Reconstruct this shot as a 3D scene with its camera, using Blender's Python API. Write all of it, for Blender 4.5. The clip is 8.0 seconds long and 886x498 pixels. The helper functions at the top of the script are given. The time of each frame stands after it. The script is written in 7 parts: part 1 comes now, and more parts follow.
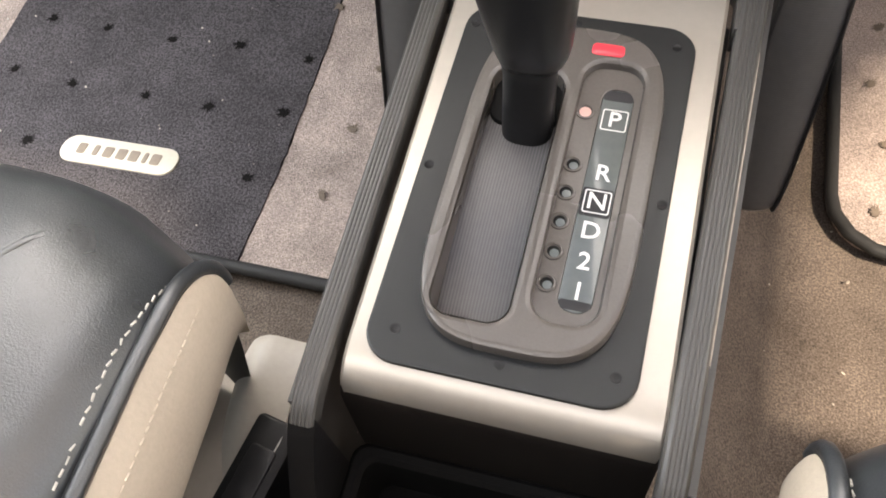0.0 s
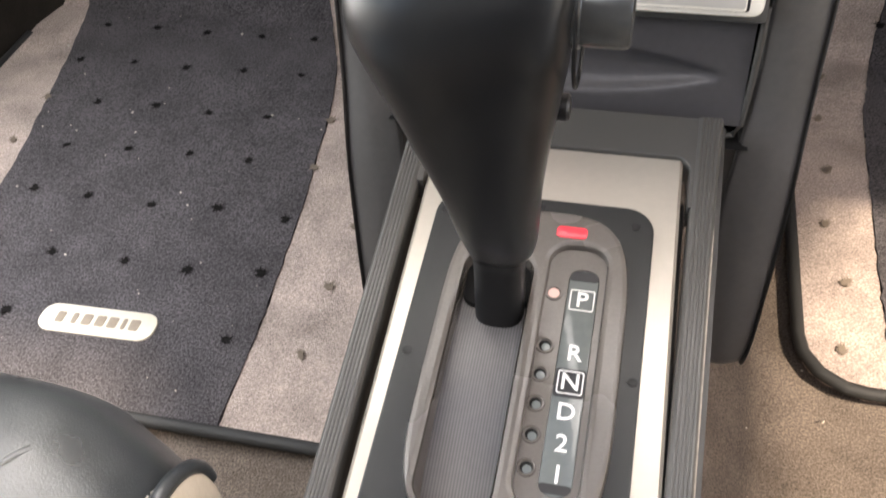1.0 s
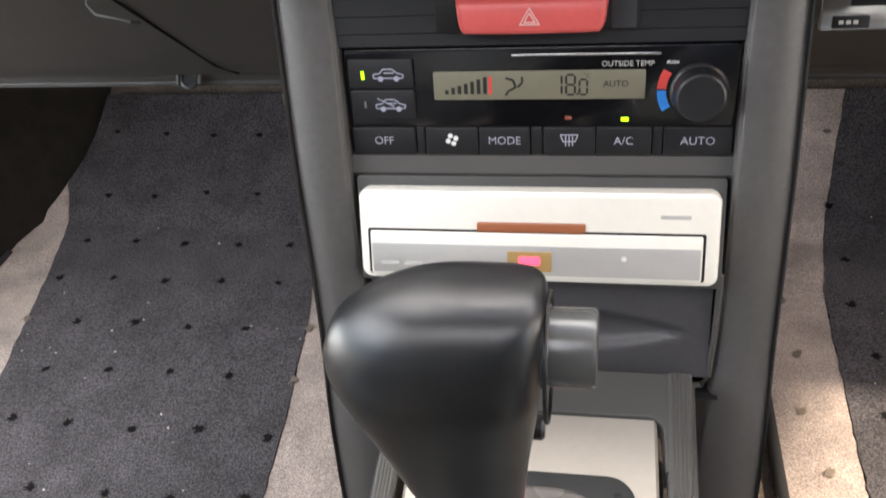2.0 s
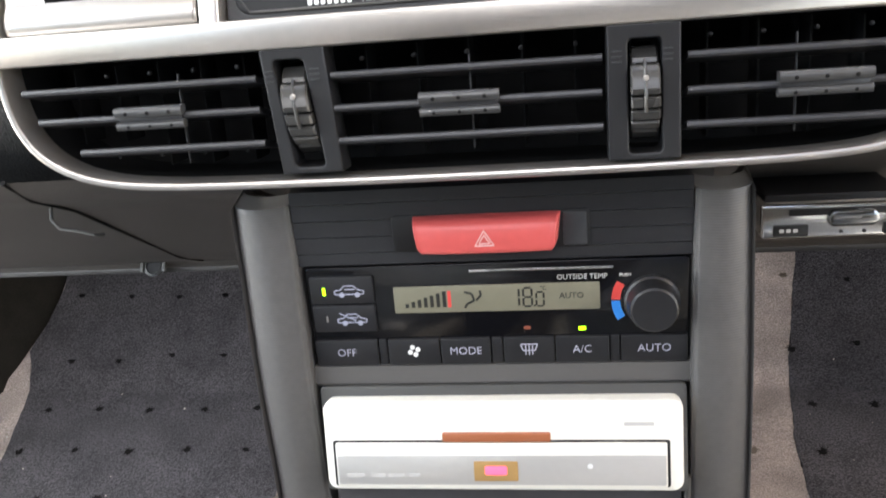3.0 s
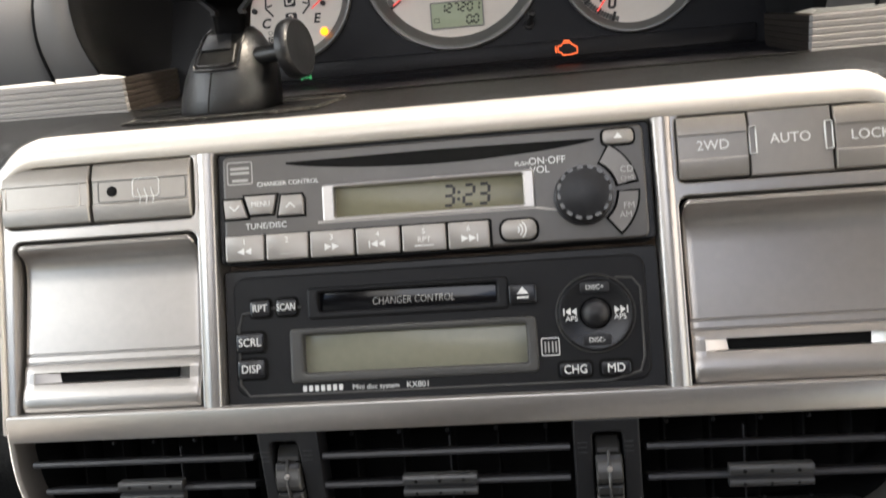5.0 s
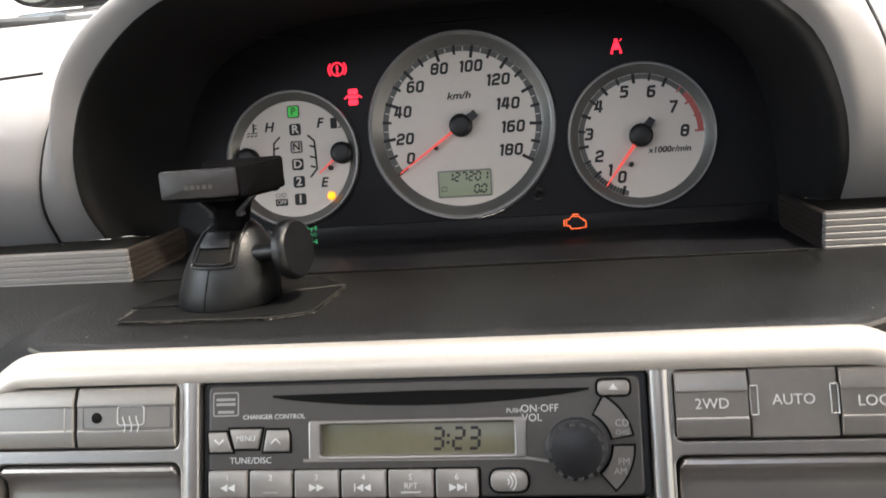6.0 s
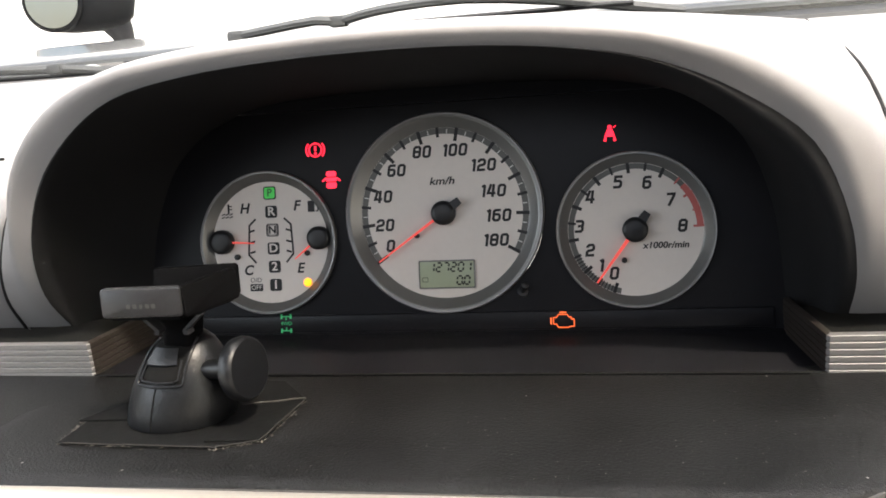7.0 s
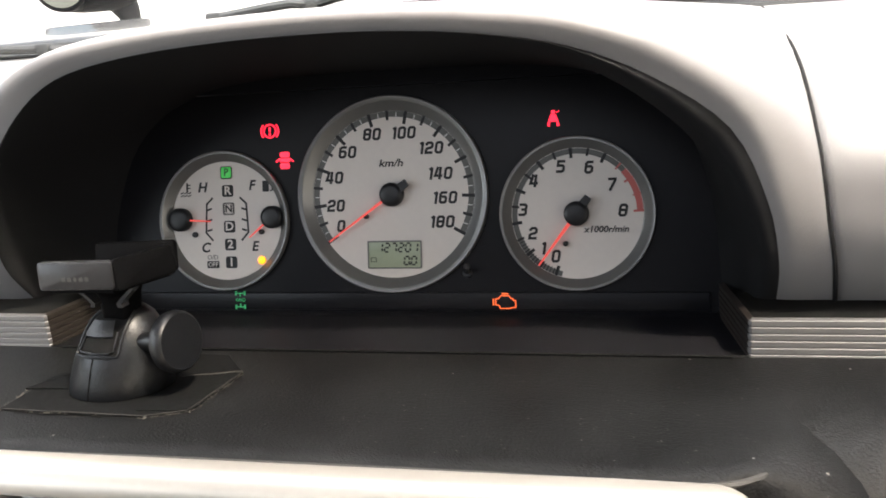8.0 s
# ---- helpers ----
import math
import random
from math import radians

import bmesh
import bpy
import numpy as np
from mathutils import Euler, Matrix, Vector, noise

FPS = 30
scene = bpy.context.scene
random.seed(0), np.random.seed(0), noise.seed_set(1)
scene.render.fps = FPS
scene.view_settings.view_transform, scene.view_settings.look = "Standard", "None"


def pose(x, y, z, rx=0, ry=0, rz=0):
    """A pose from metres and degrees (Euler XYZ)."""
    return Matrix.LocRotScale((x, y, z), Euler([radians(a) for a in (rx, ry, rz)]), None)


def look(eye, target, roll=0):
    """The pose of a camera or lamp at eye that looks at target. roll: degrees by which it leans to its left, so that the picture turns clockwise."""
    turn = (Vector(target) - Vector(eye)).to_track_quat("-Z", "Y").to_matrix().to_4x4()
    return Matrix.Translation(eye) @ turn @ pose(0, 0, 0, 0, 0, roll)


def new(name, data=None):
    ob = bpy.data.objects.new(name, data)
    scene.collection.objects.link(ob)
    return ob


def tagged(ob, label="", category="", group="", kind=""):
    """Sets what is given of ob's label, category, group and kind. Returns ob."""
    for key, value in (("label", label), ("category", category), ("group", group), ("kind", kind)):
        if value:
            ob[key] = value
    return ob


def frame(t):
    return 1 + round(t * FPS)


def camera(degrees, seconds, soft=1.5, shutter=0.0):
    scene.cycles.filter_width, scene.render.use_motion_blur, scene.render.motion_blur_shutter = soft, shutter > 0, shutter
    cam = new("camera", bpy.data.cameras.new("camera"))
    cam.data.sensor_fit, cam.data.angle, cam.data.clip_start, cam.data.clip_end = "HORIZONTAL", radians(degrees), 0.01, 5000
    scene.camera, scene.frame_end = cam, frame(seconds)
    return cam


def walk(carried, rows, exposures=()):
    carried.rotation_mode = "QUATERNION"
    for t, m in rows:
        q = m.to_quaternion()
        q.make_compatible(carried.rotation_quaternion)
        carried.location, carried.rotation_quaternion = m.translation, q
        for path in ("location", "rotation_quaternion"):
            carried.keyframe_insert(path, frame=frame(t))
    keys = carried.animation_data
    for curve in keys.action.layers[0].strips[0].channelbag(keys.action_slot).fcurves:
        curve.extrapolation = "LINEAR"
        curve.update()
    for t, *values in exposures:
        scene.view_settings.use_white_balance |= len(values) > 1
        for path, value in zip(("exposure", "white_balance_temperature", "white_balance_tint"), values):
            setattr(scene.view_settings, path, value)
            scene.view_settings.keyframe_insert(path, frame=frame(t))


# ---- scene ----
cam = camera(54.1, 8.0, soft=1.7, shutter=0.22)
PATH = [
    (0, (0.037, 0.028, 0.591), (-0.367, 1.117, -1.038), -5.9),
    (0.5, (0.034, 0.032, 0.599), (-0.366, 1.209, -0.968), -5.7),
    (1, (0.036, 0.038, 0.616), (-0.359, 1.36, -0.832), -5.4),
    (1.5, (0.036, 0.052, 0.64), (-0.341, 1.502, -0.686), -5.5),
    (2, (0.034, 0.069, 0.671), (-0.334, 1.621, -0.535), -6.7),
    (2.2, (0.035, 0.067, 0.673), (-0.328, 1.67, -0.467), -5.9),
    (3.3, (0.039, 0.095, 0.721), (-0.23, 1.839, -0.221), -7.4),
    (3.5, (0.038, 0.095, 0.725), (-0.215, 1.859, -0.183), -7.3),
    (4, (0.042, 0.091, 0.744), (-0.179, 1.906, -0.067), -7.0),
    (4.5, (0.044, 0.095, 0.77), (-0.167, 1.951, 0.055), -6.5),
    (5, (0.047, 0.095, 0.799), (-0.188, 1.978, 0.168), -6.0),
    (5.2, (0.052, 0.102, 0.817), (-0.193, 1.995, 0.221), -6.0),
    (6.3, (0.073, 0.142, 0.887), (-0.252, 2.045, 0.364), -4.9),
    (6.5, (0.08, 0.152, 0.897), (-0.268, 2.051, 0.374), -4.8),
    (7, (0.1, 0.184, 0.917), (-0.29, 2.073, 0.39), -5.0),
    (7.5, (0.112, 0.198, 0.917), (-0.305, 2.074, 0.364), -4.9),
    (8, (0.15, 0.183, 0.915), (-0.303, 2.049, 0.355), -4.6),
]
walk(cam, [(t, look(eye, target, roll)) for t, eye, target, roll in PATH], [(0, 1.40, 7300, 14), (1.0, 1.54, 7300, 14), (2.0, 1.6, 7100, 13), (3.5, 2.12, 6850, 11), (4.0, 1.68, 6950, 11), (4.5, 1.16, 7100, 11), (5.0, 0.80, 7000, 11), (6.3, 0.5, 6700, 11), (8.0, 0.48, 6700, 11)])

# ---- light ----
world = bpy.data.worlds.new("sky")
scene.world = world
world.use_nodes = True
wn = world.node_tree
sky = wn.nodes.new("ShaderNodeTexSky")
sky.sky_type, sky.sun_disc = "NISHITA", False
sky.sun_elevation, sky.sun_rotation = radians(53), radians(128)
wn.links.new(sky.outputs["Color"], wn.nodes["Background"].inputs["Color"])
wn.nodes["Background"].inputs["Strength"].default_value = 0.15


def lamp(name, kind, m, power, colour=(1, 1, 1), **props):
    data = bpy.data.lights.new(name, kind)
    data.energy, data.color = power, colour
    for key, value in props.items():
        if key == "angle":
            data.angle = value
        if key == "size":
            data.shape, data.size, data.size_y = "RECTANGLE", value[0], value[1]
    ob = new(name, data)
    ob.matrix_world = m
    return ob


lamp("sun", "SUN", look((0.9, -0.7, 1.55), (0, 0, 0)), 3.4, (1.0, 0.90, 0.76), angle=radians(3))
# daylight by windscreen and side windows; open doorways and roof hatch are unseen, added
lamp("windscreen_daylight", "AREA", look((0, 0.72, 1.11), (0, 0.37, 0.37)), 7.4, (1.0, 0.99, 0.98), size=(1.15, 0.50))
lamp("nearside_window_daylight", "AREA", look((-0.765, 0.16, 1.00), (-0.35, 0.22, 0.2)), 3.7, (0.84, 0.92, 1.0), size=(0.80, 0.38))
lamp("offside_window_daylight", "AREA", look((0.765, 0.16, 0.95), (0.35, 0.22, 0.2)), 1.0, (1.0, 0.78, 0.54), size=(0.70, 0.28))
lamp("nearside_doorway_daylight", "AREA", look((-0.765, 0.46, 0.44), (-0.40, 0.50, -0.05)), 2.8, (0.84, 0.92, 1.0), size=(0.50, 0.36))
lamp("offside_doorway_daylight", "AREA", look((0.765, 0.46, 0.44), (0.40, 0.46, -0.05)), 0.9, (1.0, 0.92, 0.80), size=(0.50, 0.36))
lamp("roof_fill", "AREA", look((-0.20, -0.42, 1.235), (-0.20, -0.30, 0.3)), 1.7, (0.97, 0.98, 1.0), size=(0.75, 0.5))

# ---- materials ----


def mat(name, colour, rough=0.5, metal=0.0, var=0.12, scale=9.0, fine=260.0, bump=0.15, coat=0.0, glow=0.0, spec=0.5, speck=0.0):
    m = bpy.data.materials.new(name)
    m.use_nodes = True
    t = m.node_tree
    p = t.nodes["Principled BSDF"]
    c4 = (*colour, 1)
    p.inputs["Base Color"].default_value = c4
    p.inputs["Roughness"].default_value = rough
    p.inputs["Metallic"].default_value = metal
    p.inputs["Coat Weight"].default_value = coat
    p.inputs["Specular IOR Level"].default_value = spec
    if glow:
        p.inputs["Emission Color"].default_value = c4
        p.inputs["Emission Strength"].default_value = glow
        return m
    if var or bump:
        co = t.nodes.new("ShaderNodeTexCoord")
        big = t.nodes.new("ShaderNodeTexNoise")
        big.inputs["Scale"].default_value, big.inputs["Detail"].default_value = scale, 4
        small = t.nodes.new("ShaderNodeTexNoise")
        small.inputs["Scale"].default_value, small.inputs["Detail"].default_value = fine, 3
        for n in (big, small):
            t.links.new(co.outputs["Object"], n.inputs["Vector"])
        add = t.nodes.new("ShaderNodeMath")
        add.operation = "ADD"
        t.links.new(big.outputs["Fac"], add.inputs[0])
        t.links.new(small.outputs["Fac"], add.inputs[1])
        ramp = t.nodes.new("ShaderNodeMapRange")
        ramp.inputs["From Min"].default_value, ramp.inputs["From Max"].default_value = 0.6, 1.4
        ramp.inputs["To Min"].default_value, ramp.inputs["To Max"].default_value = 1 - var, 1 + var
        t.links.new(add.outputs[0], ramp.inputs["Value"])
        mul = t.nodes.new("ShaderNodeVectorMath")
        mul.operation = "SCALE"
        mul.inputs[0].default_value = colour
        t.links.new(ramp.outputs["Result"], mul.inputs["Scale"])
        out = mul.outputs["Vector"]
        if speck:
            dust = t.nodes.new("ShaderNodeTexVoronoi")
            dust.inputs["Scale"].default_value = 55
            t.links.new(co.outputs["Object"], dust.inputs["Vector"])
            lim = t.nodes.new("ShaderNodeMath")
            lim.operation = "LESS_THAN"
            lim.inputs[1].default_value = speck
            t.links.new(dust.outputs["Distance"], lim.inputs[0])
            mix = t.nodes.new("ShaderNodeMix")
            mix.data_type = "RGBA"
            mix.inputs["B"].default_value = (0.42, 0.4, 0.37, 1)
            t.links.new(lim.outputs[0], mix.inputs["Factor"])
            t.links.new(out, mix.inputs["A"])
            out = mix.outputs["Result"]
        t.links.new(out, p.inputs["Base Color"])
        rr_ = t.nodes.new("ShaderNodeMapRange")
        rr_.inputs["To Min"].default_value, rr_.inputs["To Max"].default_value = max(0.02, rough - 0.08), min(1, rough + 0.08)
        t.links.new(big.outputs["Fac"], rr_.inputs["Value"])
        t.links.new(rr_.outputs["Result"], p.inputs["Roughness"])
        if bump:
            b = t.nodes.new("ShaderNodeBump")
            b.inputs["Strength"].default_value, b.inputs["Distance"].default_value = bump, 0.0006
            t.links.new(small.outputs["Fac"], b.inputs["Height"])
            t.links.new(b.outputs["Normal"], p.inputs["Normal"])
    return m


def ribbed(m, axis, scale, depth=0.0004, strength=0.8, groove_shade=0.0):
    """Adds fine parallel ridges to a material's relief, with shade painted darker into the grooves' colour."""
    t = m.node_tree
    p = t.nodes["Principled BSDF"]
    co = t.nodes.new("ShaderNodeTexCoord")
    w = t.nodes.new("ShaderNodeTexWave")
    w.wave_type, w.bands_direction = "BANDS", axis
    w.inputs["Scale"].default_value = scale
    t.links.new(co.outputs["Object"], w.inputs["Vector"])
    b = t.nodes.new("ShaderNodeBump")
    b.inputs["Strength"].default_value, b.inputs["Distance"].default_value = strength, depth
    t.links.new(w.outputs["Fac"], b.inputs["Height"])
    t.links.new(b.outputs["Normal"], p.inputs["Normal"])
    if groove_shade:
        src = p.inputs["Base Color"].links[0].from_socket
        r = t.nodes.new("ShaderNodeMapRange")
        r.inputs["To Min"].default_value, r.inputs["To Max"].default_value = 1 - groove_shade, 1.0
        t.links.new(w.outputs["Fac"], r.inputs["Value"])
        s = t.nodes.new("ShaderNodeVectorMath")
        s.operation = "SCALE"
        t.links.new(src, s.inputs[0])
        t.links.new(r.outputs["Result"], s.inputs["Scale"])
        t.links.new(s.outputs["Vector"], p.inputs["Base Color"])
    return m


KICK = mat("dark brown kick panel", (0.030, 0.026, 0.022), 0.9, var=0.3, scale=40, fine=600, bump=0.6, spec=0.1)


def carpet(name, colour, tint, scale=800.0, bump=1.0):
    m = mat(name, colour, rough=0.95, var=0.5, scale=22, fine=scale, bump=bump, spec=0.1)
    t = m.node_tree
    for n in t.nodes:
        if n.type == "BUMP":
            n.inputs["Distance"].default_value = 0.0016
    p = t.nodes["Principled BSDF"]
    p.inputs["Sheen Weight"].default_value, p.inputs["Sheen Roughness"].default_value = 0.25, 0.6
    p.inputs["Sheen Tint"].default_value = (*tint, 1)
    return m


DARK = mat("charcoal plastic", (0.05, 0.049, 0.046), 0.5, bump=0.12, fine=2200, speck=0.03)
PILLAR = mat("grained charcoal plastic", (0.085, 0.081, 0.078), 0.42, bump=0.12, fine=2600)
RIBPILLAR = ribbed(mat("finely ribbed charcoal plastic", (0.085, 0.081, 0.078), 0.42, bump=0), "Z", 260, 0.00012, 0.5, 0.12)
RAIL = mat("ribbed charcoal plastic", (0.062, 0.060, 0.056), 0.36, bump=0.06, fine=2200)
BLACK = mat("black plastic", (0.009, 0.009, 0.0095), 0.45, bump=0.1, spec=0.3)
SATIN = mat("satin black plastic", (0.015, 0.015, 0.0165), 0.38, bump=0.15, spec=0.4)
PIANO = mat("gloss black plastic", (0.004, 0.004, 0.005), 0.12, bump=0, var=0.1)
HOLE = mat("deep black", (0.008, 0.008, 0.008), 0.8, bump=0, spec=0.1)
DECK = mat("black deck plastic", (0.009, 0.009, 0.0098), 0.45, bump=0.1, spec=0.25)
DECKKEY = mat("black deck key", (0.012, 0.012, 0.013), 0.26, bump=0.03)
PLATE = mat("dark grey shift plate", (0.0115, 0.0128, 0.0128), 0.40, bump=0.08, fine=2400, speck=0.05, spec=0.4)
BEZEL = mat("brown grey bezel plastic", (0.092, 0.082, 0.073), 0.27, bump=0.10, fine=900)
SILVERLIT = mat("lightened silver paint", (0.68, 0.63, 0.56), 0.42, metal=0.6, var=0.04, bump=0.05)
CHAMPAGNE = mat("champagne plate paint", (0.45, 0.415, 0.36), 0.38, metal=0.6, var=0.04, bump=0.03)
TRIM = mat("warm silver trim paint", (0.455, 0.427, 0.398), 0.30, metal=0.85, var=0.05, bump=0.06)
SWITCH = mat("warm grey switch paint", (0.335, 0.31, 0.28), 0.30, metal=0.6, var=0.05, bump=0.06)
RADIO = mat("graphite radio front", (0.105, 0.098, 0.091), 0.32, metal=0.4, var=0.06, bump=0.06)
BANDKEY = mat("warm grey band key", (0.19, 0.178, 0.165), 0.34, metal=0.4, var=0.05, bump=0.05)
KEYGREY = mat("grey radio key", (0.34, 0.318, 0.292), 0.36, metal=0.4, var=0.06, bump=0.05)
WHITE = mat("white printing", (0.72, 0.72, 0.70), 0.6, var=0, bump=0)
GREYINK = mat("grey printing", (0.42, 0.41, 0.39), 0.6, var=0, bump=0)
DIMINK = mat("dim printing", (0.16, 0.155, 0.15), 0.6, var=0, bump=0)
INK = mat("black printing", (0.012, 0.012, 0.014), 0.6, var=0, bump=0)
LCD = mat("grey green display", (0.205, 0.193, 0.126), 0.25, var=0.06, bump=0)
LCDAC = mat("olive display", (0.175, 0.166, 0.118), 0.3, var=0.05, bump=0)
LCDINK = mat("display segment", (0.012, 0.012, 0.010), 0.5, var=0, bump=0)
CHROME = mat("chrome", (0.75, 0.75, 0.75), 0.14, metal=1, var=0.02, bump=0)
RED = mat("coral red plastic", (0.60, 0.095, 0.088), 0.40, var=0.06, bump=0.05)
REDLENS = mat("red lens", (0.75, 0.05, 0.07), 0.2, var=0.05, bump=0)
PINK = mat("pale pink lens", (0.62, 0.38, 0.33), 0.3, var=0.05, bump=0)
STRIP = mat("smoked indicator window", (0.115, 0.128, 0.126), 0.16, var=0.1, bump=0)
IVORY = mat("pearl white player front", (0.80, 0.775, 0.70), 0.32, metal=0.12, var=0.03, bump=0.03)
IVORYDK = mat("pale silver player flap", (0.52, 0.51, 0.485), 0.3, metal=0.45, var=0.03, bump=0.03)
AMBER = mat("amber flap", (0.30, 0.10, 0.045), 0.3, var=0.05, bump=0)
GOLD = mat("gold badge", (0.42, 0.26, 0.10), 0.35, metal=0.3, var=0.05, bump=0)
DIAL = mat("pale silver dial", (0.70, 0.65, 0.61), 0.45, var=0.03, bump=0.02)
DIALRIM = mat("grey dial rim", (0.20, 0.20, 0.195), 0.34, metal=0.5, var=0.04, bump=0)
DIALBAND = mat("dark grey tick band", (0.105, 0.105, 0.10), 0.45, var=0.04, bump=0)
REDBAND = mat("red zone ink", (0.50, 0.12, 0.11), 0.5, var=0, bump=0)
NEEDLE = mat("lit red needle", (0.95, 0.10, 0.08), 0.4, glow=0.35)
L_RED = mat("lit red lamp", (1.0, 0.02, 0.05), 0.4, glow=1.6)
L_AMB = mat("lit amber lamp", (1.0, 0.32, 0.01), 0.4, glow=1.6)
L_ORG = mat("lit orange lamp", (1.0, 0.16, 0.04), 0.4, glow=0.7)
L_GRN = mat("lit green lamp", (0.04, 0.46, 0.07), 0.4, glow=0.3)
L_GRNDIM = mat("dim green lamp", (0.03, 0.36, 0.13), 0.4, glow=0.2)
L_LIME = mat("lit lime lamp", (0.36, 1.0, 0.01), 0.4, glow=0.8)
L_DVD = mat("lit red lettering", (1.0, 0.06, 0.12), 0.4, glow=0.8)
BLUE = mat("blue printing", (0.02, 0.22, 0.65), 0.5, var=0, bump=0)
REDINK = mat("red printing", (0.62, 0.06, 0.05), 0.5, var=0, bump=0)
SHELF = mat("black dash pad", (0.0070, 0.0072, 0.0074), 0.50, spec=0.24, bump=0.8, fine=800, var=1.0, scale=22, speck=0.034)
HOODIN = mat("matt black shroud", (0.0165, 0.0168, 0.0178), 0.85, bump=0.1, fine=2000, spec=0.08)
PANELBLK = mat("black instrument panel", (0.0088, 0.0088, 0.0105), 0.35, bump=0.03, spec=0.16)
DASH = mat("light grey soft dash", (0.243, 0.238, 0.240), 0.46, bump=0.10, fine=3200, var=0.04)
DASHLOW = mat("dark brown grey lower dash", (0.028, 0.0255, 0.0235), 0.6, bump=0.4, fine=1000)
GRILLE = mat("brushed silver ribbing", (0.265, 0.258, 0.258), 0.40, metal=0.6, var=0.06, bump=0.05)
VENT = mat("black vent plastic", (0.0115, 0.0115, 0.0125), 0.42, bump=0.05, fine=2000, spec=0.4)
SLAT = mat("dark grey vent blade", (0.023, 0.023, 0.025), 0.36, bump=0.1)
TAB = mat("grey vent tab", (0.070, 0.070, 0.070), 0.28, metal=0.35, bump=0.05)
LEATHER = mat("black leather", (0.024, 0.028, 0.031), 0.30, spec=1.0, var=0.35, scale=30, fine=1500, bump=0.25)
KNOB = mat("black knob leather", (0.007, 0.0078, 0.009), 0.31, var=0.15, scale=40, fine=2600, bump=0.15, spec=0.6)
KBUTTON = mat("grey black button", (0.09, 0.094, 0.094), 0.26, metal=0.5, bump=0)
CREAM = mat("cream leather", (0.46, 0.395, 0.31), 0.5, var=0.08, scale=20, fine=500, bump=0.35)
CREAMPL = mat("cream plastic", (0.38, 0.345, 0.295), 0.5, var=0.06, bump=0.2)
THREAD = mat("pale thread", (0.48, 0.46, 0.42), 0.8, var=0.1, bump=0.2)


def pepper(m, scale=900.0, low=0.35, high=1.75):
    """Adds salt-and-pepper contrast between single tufts of pile."""
    t = m.node_tree
    p = t.nodes["Principled BSDF"]
    src = p.inputs["Base Color"].links[0].from_socket
    co = t.nodes.new("ShaderNodeTexCoord")
    v = t.nodes.new("ShaderNodeTexNoise")
    v.inputs["Scale"].default_value, v.inputs["Detail"].default_value, v.inputs["Roughness"].default_value = scale, 2, 0.7
    t.links.new(co.outputs["Object"], v.inputs["Vector"])
    r = t.nodes.new("ShaderNodeMapRange")
    r.inputs["From Min"].default_value, r.inputs["From Max"].default_value = 0.36, 0.64
    r.inputs["To Min"].default_value, r.inputs["To Max"].default_value = low, high
    t.links.new(v.outputs["Fac"], r.inputs["Value"])
    s = t.nodes.new("ShaderNodeVectorMath")
    s.operation = "SCALE"
    t.links.new(src, s.inputs[0])
    t.links.new(r.outputs["Result"], s.inputs["Scale"])
    t.links.new(s.outputs["Vector"], p.inputs["Base Color"])
    return m


CARPET = pepper(carpet("brown grey carpet", (0.135, 0.108, 0.089), (0.4, 0.36, 0.32)), 620.0, 0.55, 1.45)
MATPALE = pepper(carpet("pale grey mat pile", (0.39, 0.318, 0.283), (0.6, 0.55, 0.5)), 620.0, 0.65, 1.35)
MATDARK = pepper(carpet("navy black mat pile", (0.060, 0.055, 0.058), (0.3, 0.29, 0.31)), 520.0)
BINDING = mat("black mat binding", (0.02, 0.02, 0.02), 0.7, bump=0.5, fine=700)
TUFT = mat("dark tuft", (0.012, 0.011, 0.011), 0.95, bump=0.3, spec=0.05)
TUFTPALE = mat("brown tuft", (0.19, 0.155, 0.125), 0.95, bump=0.3, spec=0.05)
BADGE = mat("cream badge", (0.70, 0.64, 0.53), 0.5, var=0.06, bump=0.1)
MOUNT = mat("satin black mount", (0.006, 0.0065, 0.0075), 0.36, bump=0.2, fine=900)
CLAMPBLK = mat("matt black clamp", (0.003, 0.003, 0.0033), 0.5, bump=0.1, spec=0.04)
WHEEL = mat("dark grey thumb wheel", (0.047, 0.046, 0.044), 0.28, metal=0.3, bump=0.05)
MOUNTGR = mat("grey clamp pad", (0.030, 0.030, 0.032), 0.3, metal=0.2, bump=0.05)
PAD = mat("black adhesive pad", (0.0068, 0.0070, 0.0072), 0.7, spec=0.1, bump=0.3, var=0.2)
LINER = mat("pale grey headliner", (0.45, 0.43, 0.40), 0.9, bump=0.3)
DOORTRIM = mat("grey door trim", (0.12, 0.11, 0.10), 0.7, bump=0.3)
PAINT = mat("silver car paint", (0.30, 0.31, 0.30), 0.25, metal=0.4, var=0.03, bump=0, coat=0.6)
# glare veil over wipers and cowl is put into this grey
VEILGREY = mat("veiled grey black plastic", (0.075, 0.078, 0.076), 0.5, bump=0.2)
RUBBER = mat("black rubber", (0.016, 0.016, 0.016), 0.6, bump=0.2)
GROUND = mat("pale gravel", (0.66, 0.63, 0.57), 0.95, var=0.25, scale=3, fine=60, bump=0.8)

GLASS = bpy.data.materials.new("clear glass")
GLASS.use_nodes = True
gp = GLASS.node_tree.nodes["Principled BSDF"]
gp.inputs["Transmission Weight"].default_value, gp.inputs["Roughness"].default_value, gp.inputs["IOR"].default_value = 1.0, 0.0, 1.1

# ---- mesh helpers ----
K = 0.001


